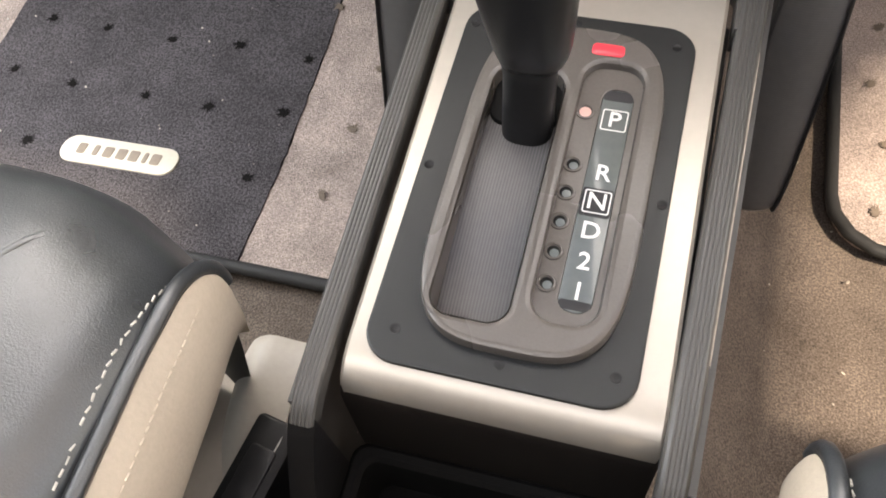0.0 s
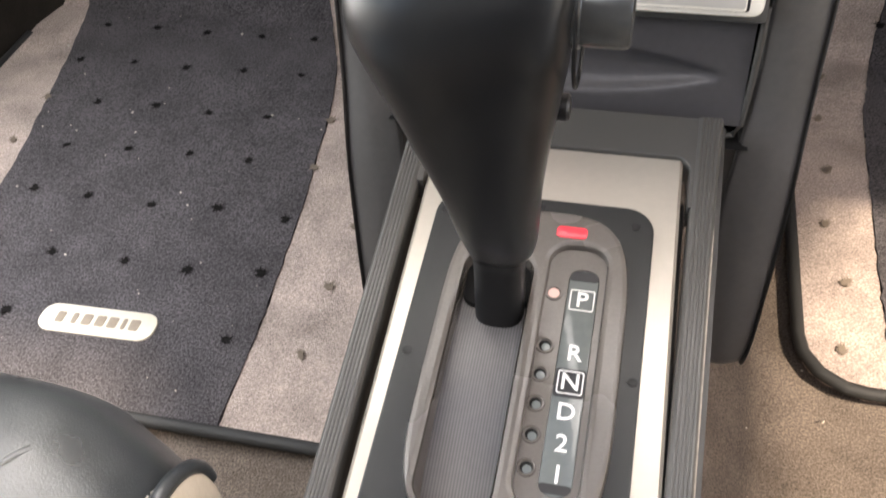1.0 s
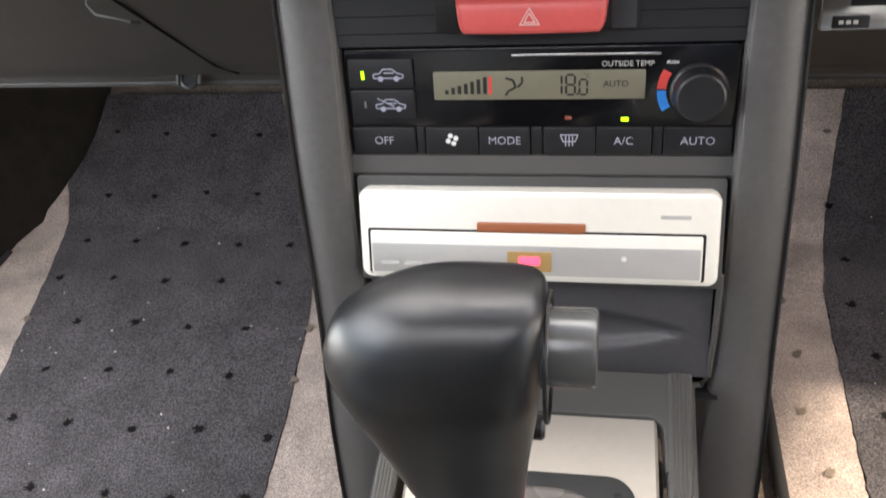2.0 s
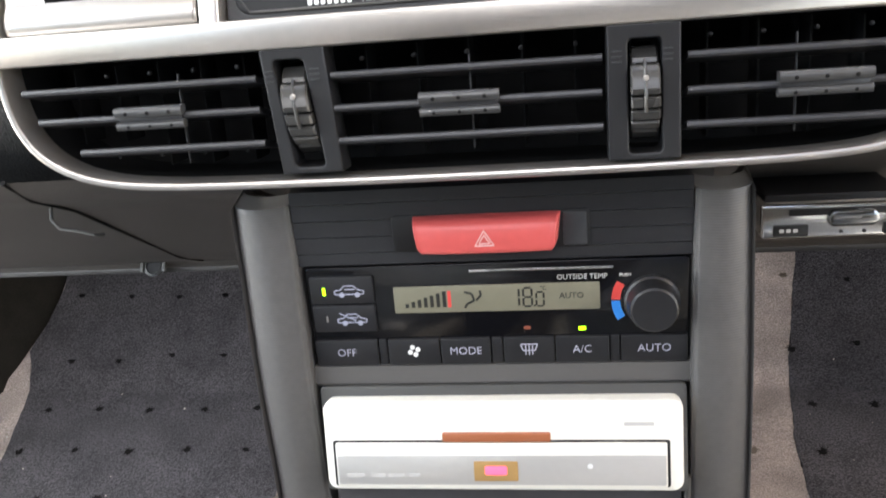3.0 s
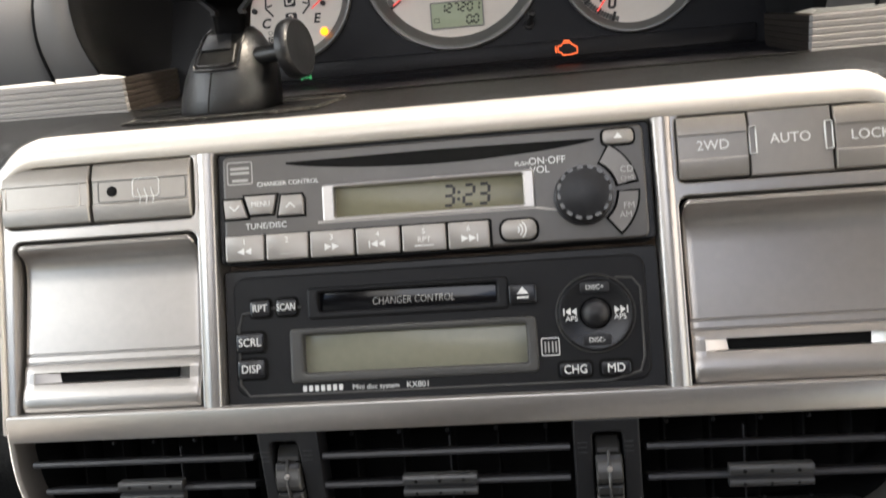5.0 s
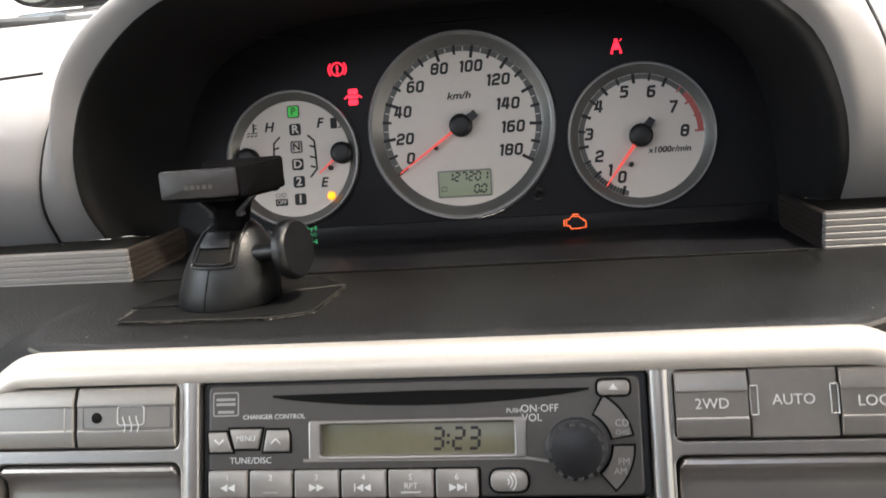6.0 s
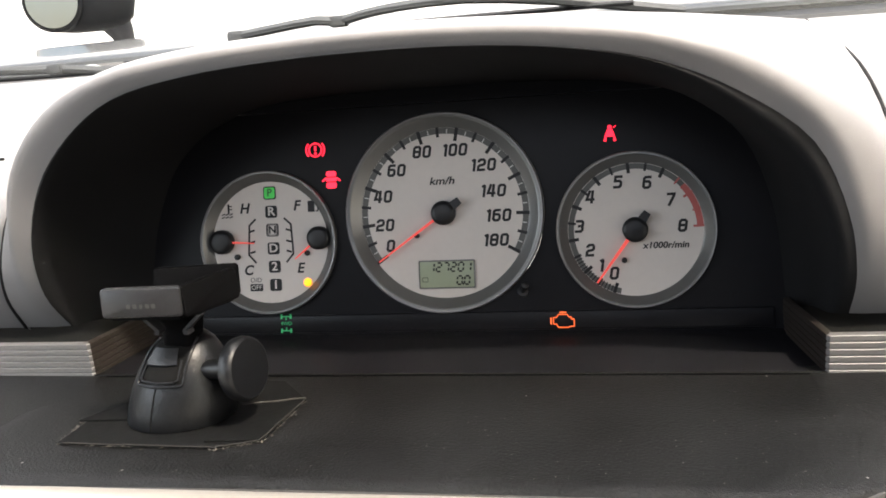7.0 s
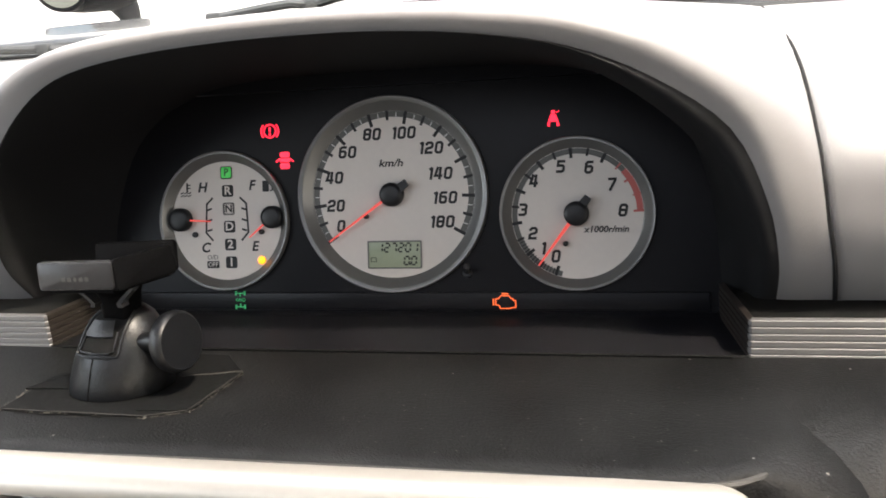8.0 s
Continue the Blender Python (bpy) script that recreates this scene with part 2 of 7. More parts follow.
def frm(x, y, z, lean):
    """A surface's own frame: x right, y up along the face, z out of it; lean: degrees from upright (90 lies flat)."""
    a = radians(lean)
    s, c = math.sin(a), math.cos(a)
    return Matrix(((1, 0, 0, x), (0, s, -c, y), (0, c, s, z), (0, 0, 0, 1)))


def thing(name, m, label, category, group="", kind=""):
    ob = new(name)
    ob.empty_display_size = 0.02
    ob.matrix_basis = m
    return tagged(ob, label, category, group, kind)


def mesh_of(name, bm, material, sharp=32, flip=True):
    if flip:
        bmesh.ops.recalc_face_normals(bm, faces=bm.faces[:])
    me = bpy.data.meshes.new(name)
    bm.to_mesh(me)
    bm.free()
    me.materials.append(material)
    for p in me.polygons:
        p.use_smooth = True
    me.set_sharp_from_angle(angle=radians(sharp))
    return me


def part(name, bm, material, parent, label="", sharp=32):
    ob = new(name, mesh_of(name, bm, material, sharp))
    ob.parent = parent
    return tagged(ob, label)


def solo(name, bm, material, label, category="", kind="", group="", sharp=32, m=None):
    """A top-level thing of one mesh."""
    ob = new(name, mesh_of(name, bm, material, sharp))
    if m:
        ob.matrix_basis = m
    return tagged(ob, label, category, group, kind)


def again(name, ob, x=0, y=0, z=0, m=None):
    """Another piece on the same mesh, under the same parent."""
    o = new(name, ob.data)
    o.parent = ob.parent
    o.matrix_basis = m if m else Matrix.Translation((x, y, z)) @ ob.matrix_basis
    return o


def rr(cx, cy, w, h, r=2.0, n=4):
    """A rounded rectangle's outline, in millimetres, counter-clockwise."""
    r = min(r, w / 2 - 0.01, h / 2 - 0.01)
    pts = []
    for sx, sy, a0 in ((1, -1, -90), (1, 1, 0), (-1, 1, 90), (-1, -1, 180)):
        for i in range(n + 1):
            a = radians(a0 + 90 * i / n)
            pts.append((cx + sx * (w / 2 - r) + r * math.cos(a), cy + sy * (h / 2 - r) + r * math.sin(a)))
    return pts


def circle(cx, cy, r, n=24, ry=None):
    ry = ry or r
    return [(cx + r * math.cos(2 * math.pi * i / n), cy + ry * math.sin(2 * math.pi * i / n)) for i in range(n)]


def offset(pts, d):
    """The outline moved inwards by d."""
    out = []
    n = len(pts)
    for i in range(n):
        a, b, c = Vector(pts[i - 1]), Vector(pts[i]), Vector(pts[(i + 1) % n])
        e, f = (b - a), (c - b)
        if e.length < 1e-9 or f.length < 1e-9:
            out.append(tuple(b))
            continue
        e.normalize()
        f.normalize()
        n1, n2 = Vector((-e.y, e.x)), Vector((-f.y, f.x))
        m = n1 + n2
        if m.length < 1e-6:
            m = n1
        m.normalize()
        k = d / max(0.35, m.dot(n1))
        out.append((b.x + m.x * k, b.y + m.y * k))
    return out


def loft(bm, loops, cap0=True, cap1=True, closed=True):
    rows = [[bm.verts.new(p) for p in lp] for lp in loops]
    n = len(rows[0])
    for a, b in zip(rows, rows[1:]):
        for i in range(n if closed else n - 1):
            j = (i + 1) % n
            bm.faces.new((a[i], a[j], b[j], b[i]))
    if cap0:
        bm.faces.new(rows[0][::-1])
    if cap1:
        bm.faces.new(rows[-1])
    return rows


def at(pts, z, k=K):
    return [(x * k, y * k, z * k) for x, y in pts]


def prism(bm, pts, z0, z1, c=0.0, base=True):
    """An outline raised from z0 to z1 (mm), with edges rounded off by c."""
    loops = [at(pts, z0)]
    if c > 0:
        loops += [at(pts, z1 - c), at(offset(pts, c * 0.3), z1 - c * 0.3), at(offset(pts, c), z1)]
    else:
        loops += [at(pts, z1)]
    loft(bm, loops, cap0=base)
    return bm


def box(cx, cy, w, h, z0, z1, r=1.0, c=0.4, n=3, bm=None):
    bm = bm or bmesh.new()
    return prism(bm, rr(cx, cy, w, h, r, n), z0, z1, c)


def disc(cx, cy, r, z0, z1, c=0.3, n=28, bm=None):
    bm = bm or bmesh.new()
    return prism(bm, circle(cx, cy, r, n), z0, z1, c)


def ring(bm, outer, inner, z0, z1, c=0.4):
    """A frame between two outlines with as many points each."""
    loft(bm, [at(outer, z0), at(outer, z1 - c), at(offset(outer, c), z1), at(offset(inner, -c), z1), at(inner, z1 - c), at(inner, z0)], False, False)
    return bm


def panel(outer, holes, z0, z1, c=0.5, bm=None):
    """A sheet with holes through it, its edges rounded off."""
    bm = bm or bmesh.new()
    edges = []
    for pts, s in [(outer, 1)] + [(h, -1) for h in holes]:
        rows = loft(bm, [at(pts, z0), at(pts, z1 - c), at(offset(pts, s * c * 0.3), z1 - c * 0.3), at(offset(pts, s * c), z1), at(offset(pts, s * c * 1.12), z1)], False, False)
        top = rows[-1]
        for i in range(len(top)):
            edges.append(bm.edges.get((top[i], top[(i + 1) % len(top)])))
    bmesh.ops.triangle_fill(bm, use_beauty=True, use_dissolve=False, edges=edges, normal=(0, 0, 1))
    return bm


def lathe(profile, n=32, bm=None, m=None, cap0=True, cap1=True):
    """Turned round z: pairs of radius and height in mm."""
    bm = bm or bmesh.new()
    loops = []
    for r, z in profile:
        lp = [Vector((r * K * math.cos(2 * math.pi * i / n), r * K * math.sin(2 * math.pi * i / n), z * K)) for i in range(n)]
        loops.append([m @ p for p in lp] if m else lp)
    loft(bm, loops, cap0, cap1)
    return bm


def tube(bm, pts, r, n=6):
    """A round rod of radius r along points, all in metres."""
    loops = []
    pts = [Vector(p) for p in pts]
    for i, p in enumerate(pts):
        d = (pts[min(i + 1, len(pts) - 1)] - pts[max(i - 1, 0)]).normalized()
        s = d.cross(Vector((0.31, 0.2, 0.93))).normalized()
        u = s.cross(d)
        loops.append([p + r * (s * math.cos(2 * math.pi * k / n) + u * math.sin(2 * math.pi * k / n)) for k in range(n)])
    loft(bm, loops)
    return bm


def crom(p, t):
    """A smooth curve through points, at t from 0 to 1."""
    n = len(p) - 1
    f = min(max(t, 0), 1) * n
    i = min(int(f), n - 1)
    u = f - i
    a, b, c, d = (Vector(p[max(i - 1, 0)]), Vector(p[i]), Vector(p[i + 1]), Vector(p[min(i + 2, n)]))
    return 0.5 * (2 * b + (c - a) * u + (2 * a - 5 * b + 4 * c - d) * u * u + (3 * b - a - 3 * c + d) * u ** 3)


def smooth_net(net, nu, nv):
    """A finer net through a coarse net of points."""
    rows = [[crom(r, i / nu) for i in range(nu + 1)] for r in net]
    return [[crom([r[i] for r in rows], j / nv) for i in range(nu + 1)] for j in range(nv + 1)]


def sheet(bm, net):
    vs = [[bm.verts.new(p) for p in r] for r in net]
    for a, b in zip(vs, vs[1:]):
        for i in range(len(a) - 1):
            bm.faces.new((a[i], a[i + 1], b[i + 1], b[i]))
    return bm


def thick(bm, d):
    """Gives an open sheet a thickness."""
    bmesh.ops.recalc_face_normals(bm, faces=bm.faces[:])
    bm.normal_update()
    if sum(f.normal.z for f in bm.faces) < 0:
        bmesh.ops.reverse_faces(bm, faces=bm.faces[:])
    bmesh.ops.solidify(bm, geom=bm.faces[:], thickness=-d)
    return bm


def slab(net, d):
    """A sheet with a body of depth d below it."""
    bm = bmesh.new()
    top = [[bm.verts.new(p) for p in r] for r in net]
    low = [[bm.verts.new((p[0], p[1], p[2] - d)) for p in r] for r in net]
    nr, nc = len(net), len(net[0])
    for j in range(nr - 1):
        for i in range(nc - 1):
            bm.faces.new((top[j][i], top[j][i + 1], top[j + 1][i + 1], top[j + 1][i]))
            bm.faces.new((low[j][i + 1], low[j][i], low[j + 1][i], low[j + 1][i + 1]))
    rim = [(0, i) for i in range(nc)] + [(j, nc - 1) for j in range(1, nr)] + [(nr - 1, i) for i in range(nc - 2, -1, -1)] + [(j, 0) for j in range(nr - 2, 0, -1)]
    for k in range(len(rim)):
        (a, b), (c, e) = rim[k], rim[(k + 1) % len(rim)]
        bm.faces.new((top[c][e], top[a][b], low[a][b], low[c][e]))
    return bm


def text(s, u, v, cap, parent, material, z=0.0, name="lettering", align="CENTER", shear=0.0, bold=0.0, wide=1.0, turn=0.0, depth=0.12, label=""):
    """Raised lettering of the given capital height (mm), its middle at u, v (mm) on the parent's face."""
    cu = bpy.data.curves.new(name, "FONT")
    cu.body, cu.size, cu.align_x, cu.align_y = s, cap / 0.69 * K, align, "CENTER"
    cu.shear, cu.offset, cu.extrude, cu.resolution_u = shear, bold * K, depth * K, 3
    tmp = bpy.data.objects.new(name, cu)
    scene.collection.objects.link(tmp)
    me = bpy.data.meshes.new_from_object(tmp.evaluated_get(bpy.context.evaluated_depsgraph_get()))
    bpy.data.objects.remove(tmp)
    bpy.data.curves.remove(cu)
    me.name = name
    bm = bmesh.new()
    bm.from_mesh(me)
    bmesh.ops.remove_doubles(bm, verts=bm.verts, dist=0.000002)
    bm.to_mesh(me)
    bm.free()
    me.materials.clear()
    me.materials.append(material)
    me.transform(pose(0, 0, 0, 0, 0, turn) @ Matrix.Diagonal((wide, 1, 1, 1)))
    ob = new(name, me)
    ob.parent = parent
    ob.matrix_basis = Matrix.Translation((u * K, v * K, z * K))
    return tagged(ob, label)


def poly(pts, z0, z1, bm=None):
    bm = bm or bmesh.new()
    loft(bm, [at(pts, z0), at(pts, z1)])
    return bm


def bar(bm, x0, y0, x1, y1, w, z0, z1):
    """A straight stroke of width w from one point to another, in mm."""
    d = Vector((x1 - x0, y1 - y0)).normalized() * w / 2
    loft(bm, [at([(x0 + d.y, y0 - d.x), (x1 + d.y, y1 - d.x), (x1 - d.y, y1 + d.x), (x0 - d.y, y0 + d.x)], z) for z in (z0, z1)])
    return bm


def block(x0, x1, y0, y1, z0, z1, bm=None):
    """A plain slab in metres."""
    bm = bm or bmesh.new()
    loft(bm, [[(x0, y0, z), (x1, y0, z), (x1, y1, z), (x0, y1, z)] for z in (z0, z1)])
    return bm


def ring_piece(bm, cx, cy, r0, r1, a0, a1, z0, z1, n=12):
    """A piece of a flat ring between two angles, in degrees."""
    ang = [radians(a0 + (a1 - a0) * i / n) for i in range(n + 1)]
    pts = [(cx + r1 * math.cos(a), cy + r1 * math.sin(a)) for a in ang] + [(cx + r0 * math.cos(a), cy + r0 * math.sin(a)) for a in ang[::-1]]
    rows = [[bm.verts.new((x * K, y * K, z * K)) for x, y in pts] for z in (z0, z1)]
    m = len(pts)
    for i in range(m):
        bm.faces.new((rows[0][i], rows[0][(i + 1) % m], rows[1][(i + 1) % m], rows[1][i]))
    for i in range(n):
        j = m - 1 - i
        bm.faces.new((rows[1][i], rows[1][i + 1], rows[1][j - 1], rows[1][j]))
    return bm

# ---- the cabin's shell ----


def shell():
    bm = bmesh.new()
    prof = [(-2.3, 0.015), (0.84, 0.015), (0.93, 0.027), (1.02, 0.073), (1.10, 0.168), (1.14, 0.30), (1.15, 0.62)]
    pts = [crom([(0, y, z) for y, z in prof], i / 24) for i in range(25)]
    net = [[(x, p.y, p.z) for x in [-0.78 + 1.56 * k / 40 for k in range(41)]] for p in pts]
    out = []
    for r in net:
        row = []
        for x, y, z in r:
            hump = 0.13 * math.exp(-(x / 0.12) ** 4)
            row.append((x, y, z + hump * max(0, min(1, (1.1 - y) * 3))))
        out.append(row)
    bm = slab(out, 0.01)
    solo("floor", bm, CARPET, "brown grey cut-pile carpet over floor and toe board", "carpet", "structure", sharp=60)
    # cabin sides with the open doorways and the rear windows
    for side, name in ((-1, "wall_nearside"), (1, "wall_offside")):
        bm = panel([(-2300, -60), (1150, -60), (1150, 760), (960, 880), (240, 1255), (-2300, 1255)],
                   [[(-650, 640), (-280, 640), (-280, 240), (600, 240), (600, 600), (520, 660), (300, 980), (60, 1130), (-650, 1140)]], -20, 20, 4)
        m = Matrix(((0, 0, side, side * 0.80), (1, 0, 0, 0), (0, 1, 0, 0), (0, 0, 0, 1)))
        solo(name, bm, DOORTRIM, "grey side trim with an open doorway and window", "door trim", "structure", m=m)
    for side in (-1, 1):
        net = [[(side * x, y, z) for y in (0.55, 0.85, 1.0, 1.1, 1.16)] for x, z in ((0.735, 0.0), (0.745, 0.05), (0.755, 0.2), (0.775, 0.45))]
        for r in net:
            for i, (x, y, z) in enumerate(r):
                r[i] = (x - side * 0.13 * max(0, (y - 0.88) / 0.28) ** 1.3, y, z)
        solo("trim", sheet(bmesh.new(), smooth_net(net, 12, 8)), KICK, "dark brown kick panel beside the footwell", "kick panel", "structure", sharp=60)
    # opening in the headliner is unseen, added to let light in from above
    solo("ceiling", panel([(-800, -2300), (800, -2300), (800, 220), (-800, 220)], [rr(0, -420, 780, 540, 60)], 1245, 1275, 4), LINER, "pale grey fabric headliner", "headliner", "structure")
    solo("wall_rear", block(-0.80, 0.80, -2.33, -2.30, -0.05, 1.28), DOORTRIM, "grey tailgate trim behind the seats", "trim panel", "structure")


shell()

# ---- dashboard ----
LIP = [(0.207, 0.634, 0.7505), (0.206, 0.614, 0.777), (0.197, 0.602, 0.810), (0.180, 0.595, 0.842), (0.151, 0.583, 0.869), (0.118, 0.573, 0.888), (0.080, 0.566, 0.897), (0.040, 0.563, 0.901), (0, 0.562, 0.902)]
CREST = [(0.223, 0.632, 0.7505), (0.220, 0.612, 0.777), (0.213, 0.598, 0.812), (0.197, 0.589, 0.853), (0.165, 0.580, 0.884), (0.126, 0.574, 0.902), (0.084, 0.570, 0.909), (0.042, 0.568, 0.912), (0, 0.567, 0.913)]
BACK = [(0.234, 0.632, 0.7505), (0.231, 0.613, 0.777), (0.225, 0.602, 0.808), (0.214, 0.600, 0.850), (0.19, 0.62, 0.884), (0.155, 0.66, 0.902), (0.105, 0.66, 0.909), (0.05, 0.66, 0.911), (0, 0.66, 0.912)]
SEAM = [(0.2435, 0.632, 0.7505), (0.2390, 0.614, 0.776), (0.2330, 0.605, 0.804), (0.2285, 0.612, 0.838), (0.2275, 0.680, 0.873), (0.2255, 0.800, 0.892), (0.15, 0.800, 0.896), (0.07, 0.800, 0.898), (0, 0.800, 0.899)]
INNER = [(0.190, 0.668, 0.728), (0.190, 0.676, 0.765), (0.186, 0.684, 0.80), (0.172, 0.692, 0.835), (0.145, 0.699, 0.858), (0.112, 0.702, 0.868), (0.075, 0.703, 0.872), (0.035, 0.703, 0.873), (0, 0.703, 0.873)]


def mirrored(half, shift=(0.0,) * 9):
    """Both sides of an arch; the left one stands further out."""
    return [(-x - d, y, z) for (x, y, z), d in zip(half, shift)] + half[::-1][1:]


OUT = (0.019, 0.019, 0.020, 0.020, 0.020, 0.019, 0.014, 0.006, 0.0)
OUT_CREST = (0.016, 0.016, 0.0165, 0.0165, 0.017, 0.017, 0.013, 0.006, 0.0)
OUT_BACK = (0.015, 0.015, 0.011, 0.006, 0.004, 0.003, 0.002, 0.001, 0.0)
OUT_SEAM = (0.015, 0.014, 0.010, 0.001, 0.0, 0.0, 0.0, 0.0, 0.0)


def dashboard():
    dash = thing("dashboard", pose(0, 0.6, 0.7), "light grey soft-touch dashboard with a dark lower half", "dashboard")
    off = Matrix.Translation((0, -0.6, -0.7))

    def put(name, bm, material, label="", sharp=40):
        bm.transform(off)
        return part(name, bm, material, dash, label, sharp)

    # arched hood over the instruments; black lining drawn over the lip as its shade
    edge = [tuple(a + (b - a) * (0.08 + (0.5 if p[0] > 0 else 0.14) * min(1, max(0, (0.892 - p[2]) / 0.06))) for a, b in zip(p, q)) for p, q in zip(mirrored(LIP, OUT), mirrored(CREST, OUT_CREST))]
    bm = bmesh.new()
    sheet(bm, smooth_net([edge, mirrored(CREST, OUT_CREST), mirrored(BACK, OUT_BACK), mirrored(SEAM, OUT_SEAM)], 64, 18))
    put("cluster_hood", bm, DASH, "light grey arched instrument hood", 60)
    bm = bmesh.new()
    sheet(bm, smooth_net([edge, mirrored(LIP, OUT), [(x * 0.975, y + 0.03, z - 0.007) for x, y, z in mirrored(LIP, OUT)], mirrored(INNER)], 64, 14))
    put("hood_lining", bm, HOODIN, "matt black hood lining, drawn over the lip as its shade", 60)
    # outer halves of the dash top
    prof = [(0.633, 0.7500), (0.615, 0.776), (0.6065, 0.804), (0.6145, 0.838), (0.68, 0.872), (0.80, 0.891), (0.93, 0.884)]
    start = [0.2460, 0.2412, 0.2350, 0.2306, 0.2296, 0.2276, 0.2256]
    for side in (-1, 1):
        net = []
        for k, (y, z) in enumerate(prof):
            x0 = start[k] + (OUT_SEAM[k] if side < 0 and k < 5 else 0)
            xs = [x0 + 0.0, x0 + 0.004, 0.29, 0.36, 0.46, 0.60, 0.77]
            net.append([(side * x, y + 0.02 * (x - 0.24) + (0.0045 if i == 0 else 0) * (z < 0.87), z - 0.012 * (x - 0.24) - (0.003 if i == 0 else 0)) for i, x in enumerate(xs)])
        bm = sheet(bmesh.new(), smooth_net(net, 24, 30))
        put("dash_top", bm, DASH, sharp=60)
        gap = [(side * (start[k] - 0.0015 + (OUT_SEAM[k] if side < 0 and k < 5 else 0)), y - 0.0002, z + 0.0002) for k, (y, z) in enumerate(prof[:6])]
        put("dash_seam", tube(bmesh.new(), [tuple(crom(gap, i / 40)) for i in range(41)], 0.0014, 6), HOODIN, "dark joint between hood and dash top")
    # moulded slot and embossed mark on the near side, a fold on the far side
    put("moulded_slot", tube(bmesh.new(), [(-0.31, 0.624, 0.8535), (-0.262, 0.622, 0.8560), (-0.240, 0.620, 0.8570)], 0.0009, 6), HOODIN)
    bm = bmesh.new()
    for k in (-1, 1):
        ring_piece(bm, 0, 4 * k, 3.2, 4.2, 150, 390, -0.3, 0.5)
    bar(bm, -4, -9, 4, -9, 1.2, -0.3, 0.5)
    bar(bm, 6, -6, 6, 8, 1.0, -0.3, 0.5)
    bm.transform(frm(-0.2895, 0.6045, 0.803, 4))
    put("embossed_mark", bm, DASHLOW)
    put("fold_mark", tube(bmesh.new(), [(0.196, 0.5985, 0.8530), (0.205, 0.6000, 0.8475), (0.214, 0.6045, 0.8435), (0.222, 0.6075, 0.8430)], 0.0007, 6), DASH)
    # between hood and windscreen
    net = [[(x, y, z) for x in (-0.77, -0.4, 0, 0.4, 0.77)] for y, z in ((0.796, 0.888), (0.86, 0.89), (0.95, 0.878), (0.99, 0.86))]
    put("screen_ledge", sheet(bmesh.new(), net), BLACK)
    # shelf pad in front of the instruments
    brim = [(-0.215, 0.60), (-0.212, 0.56), (-0.208, 0.53), (-0.203, 0.506), (-0.19, 0.486), (-0.165, 0.4775), (-0.09, 0.479), (0.0, 0.4795), (0.09, 0.479), (0.165, 0.4775), (0.19, 0.486), (0.203, 0.506), (0.208, 0.53), (0.212, 0.56), (0.215, 0.60)]
    front = [crom([(x, y, 0) for x, y in brim[1:-1]], i / 60) for i in range(61)]

    def shelf_z(y):
        return 0.732 - 0.061 * (y - 0.56)

    bm = bmesh.new()
    rows = []
    for drop, fwd, out in ((0.0, 1.0, -0.012), (0.0, 0.5, -0.012), (0, 0.08, -0.012), (-0.0006, 0.025, -0.003), (-0.003, 0.0, 0.007), (-0.0075, 0.0, 0.017), (-0.015, 0.0, 0.027), (-0.026, 0.0, 0.036), (-0.055, 0.04, 0.047)):
        row = []
        for i, p in enumerate(front):
            side = (front[min(60, i + 1)] - front[max(0, i - 1)]).normalized()
            w = min(1, max(0, (abs(p.x) - 0.186) / 0.020))
            w = w * w * (3 - 2 * w)
            y = p.y + (0.604 - p.y) * fwd
            row.append((p.x + side.y * out * w, y - side.x * max(0, out) * w, shelf_z(y) + drop))
        rows.append(row)
    sheet(bm, rows)
    put("shelf_pad", bm, SHELF, "worn black grained shelf pad", 50)
    edge = [(p.x, p.y - 0.0006, shelf_z(p.y) - 0.0032) for p in front[14:47]]
    put("pad_piping", tube(bmesh.new(), edge, 0.0013, 6), RAIL, "grey piping along the pad's front edge")
    bm = bmesh.new()
    sheet(bm, [[(x, y, z) for x in (-0.20, 0.20)] for y, z in ((0.6045, 0.722), (0.6055, 0.7288), (0.607, 0.7293), (0.66, 0.7283), (0.664, 0.7298), (0.668, 0.7325))])
    put("shelf_rear", bm, PANELBLK)
    put("shelf_seam", tube(bmesh.new(), [(-0.20, 0.6052, 0.7299), (0.0, 0.6052, 0.7299), (0.20, 0.6052, 0.7299)], 0.0007, 6), HOLE, "dark joint behind the shelf pad")
    # dark outer panels under the ribbed bars
    for side in (-1, 1):
        net = [[(side * x, y, z) for x in (0.192, 0.23, 0.30, 0.45, 0.78)] for y, z in ((0.618, 0.7290), (0.58, 0.7308), (0.545, 0.7300), (0.515, 0.7215), (0.492, 0.700), (0.476, 0.655), (0.467, 0.61), (0.468, 0.56), (0.480, 0.528))]
        # the inner edge rises to the shelf pad
        for r, up in zip(net, (0.0, 0.0003, 0.0022, 0.0105, 0.021, 0.018, 0.008, 0, 0)):
            for i, (x, y, z) in enumerate(r):
                lift = up * (1.0, 0.5, 0.05, 0, 0)[i]
                r[i] = (x, y + 0.02 * (abs(x) - 0.196) / 0.1 * (1 if abs(x) < 0.3 else 0.6), z + lift)
        put("outer_panel", sheet(bmesh.new(), smooth_net(net, 14, 32)), SHELF, sharp=60)
        # lower half falls away towards the footwell
        net = [[(side * x, y, z) for x in (0.115, 0.20, 0.30, 0.45, 0.78)] for y, z in ((0.452, 0.548), (0.468, 0.530), (0.50, 0.508), (0.55, 0.463), (0.60, 0.418), (0.634, 0.395), (0.640, 0.386), (0.652, 0.384), (0.80, 0.40))]
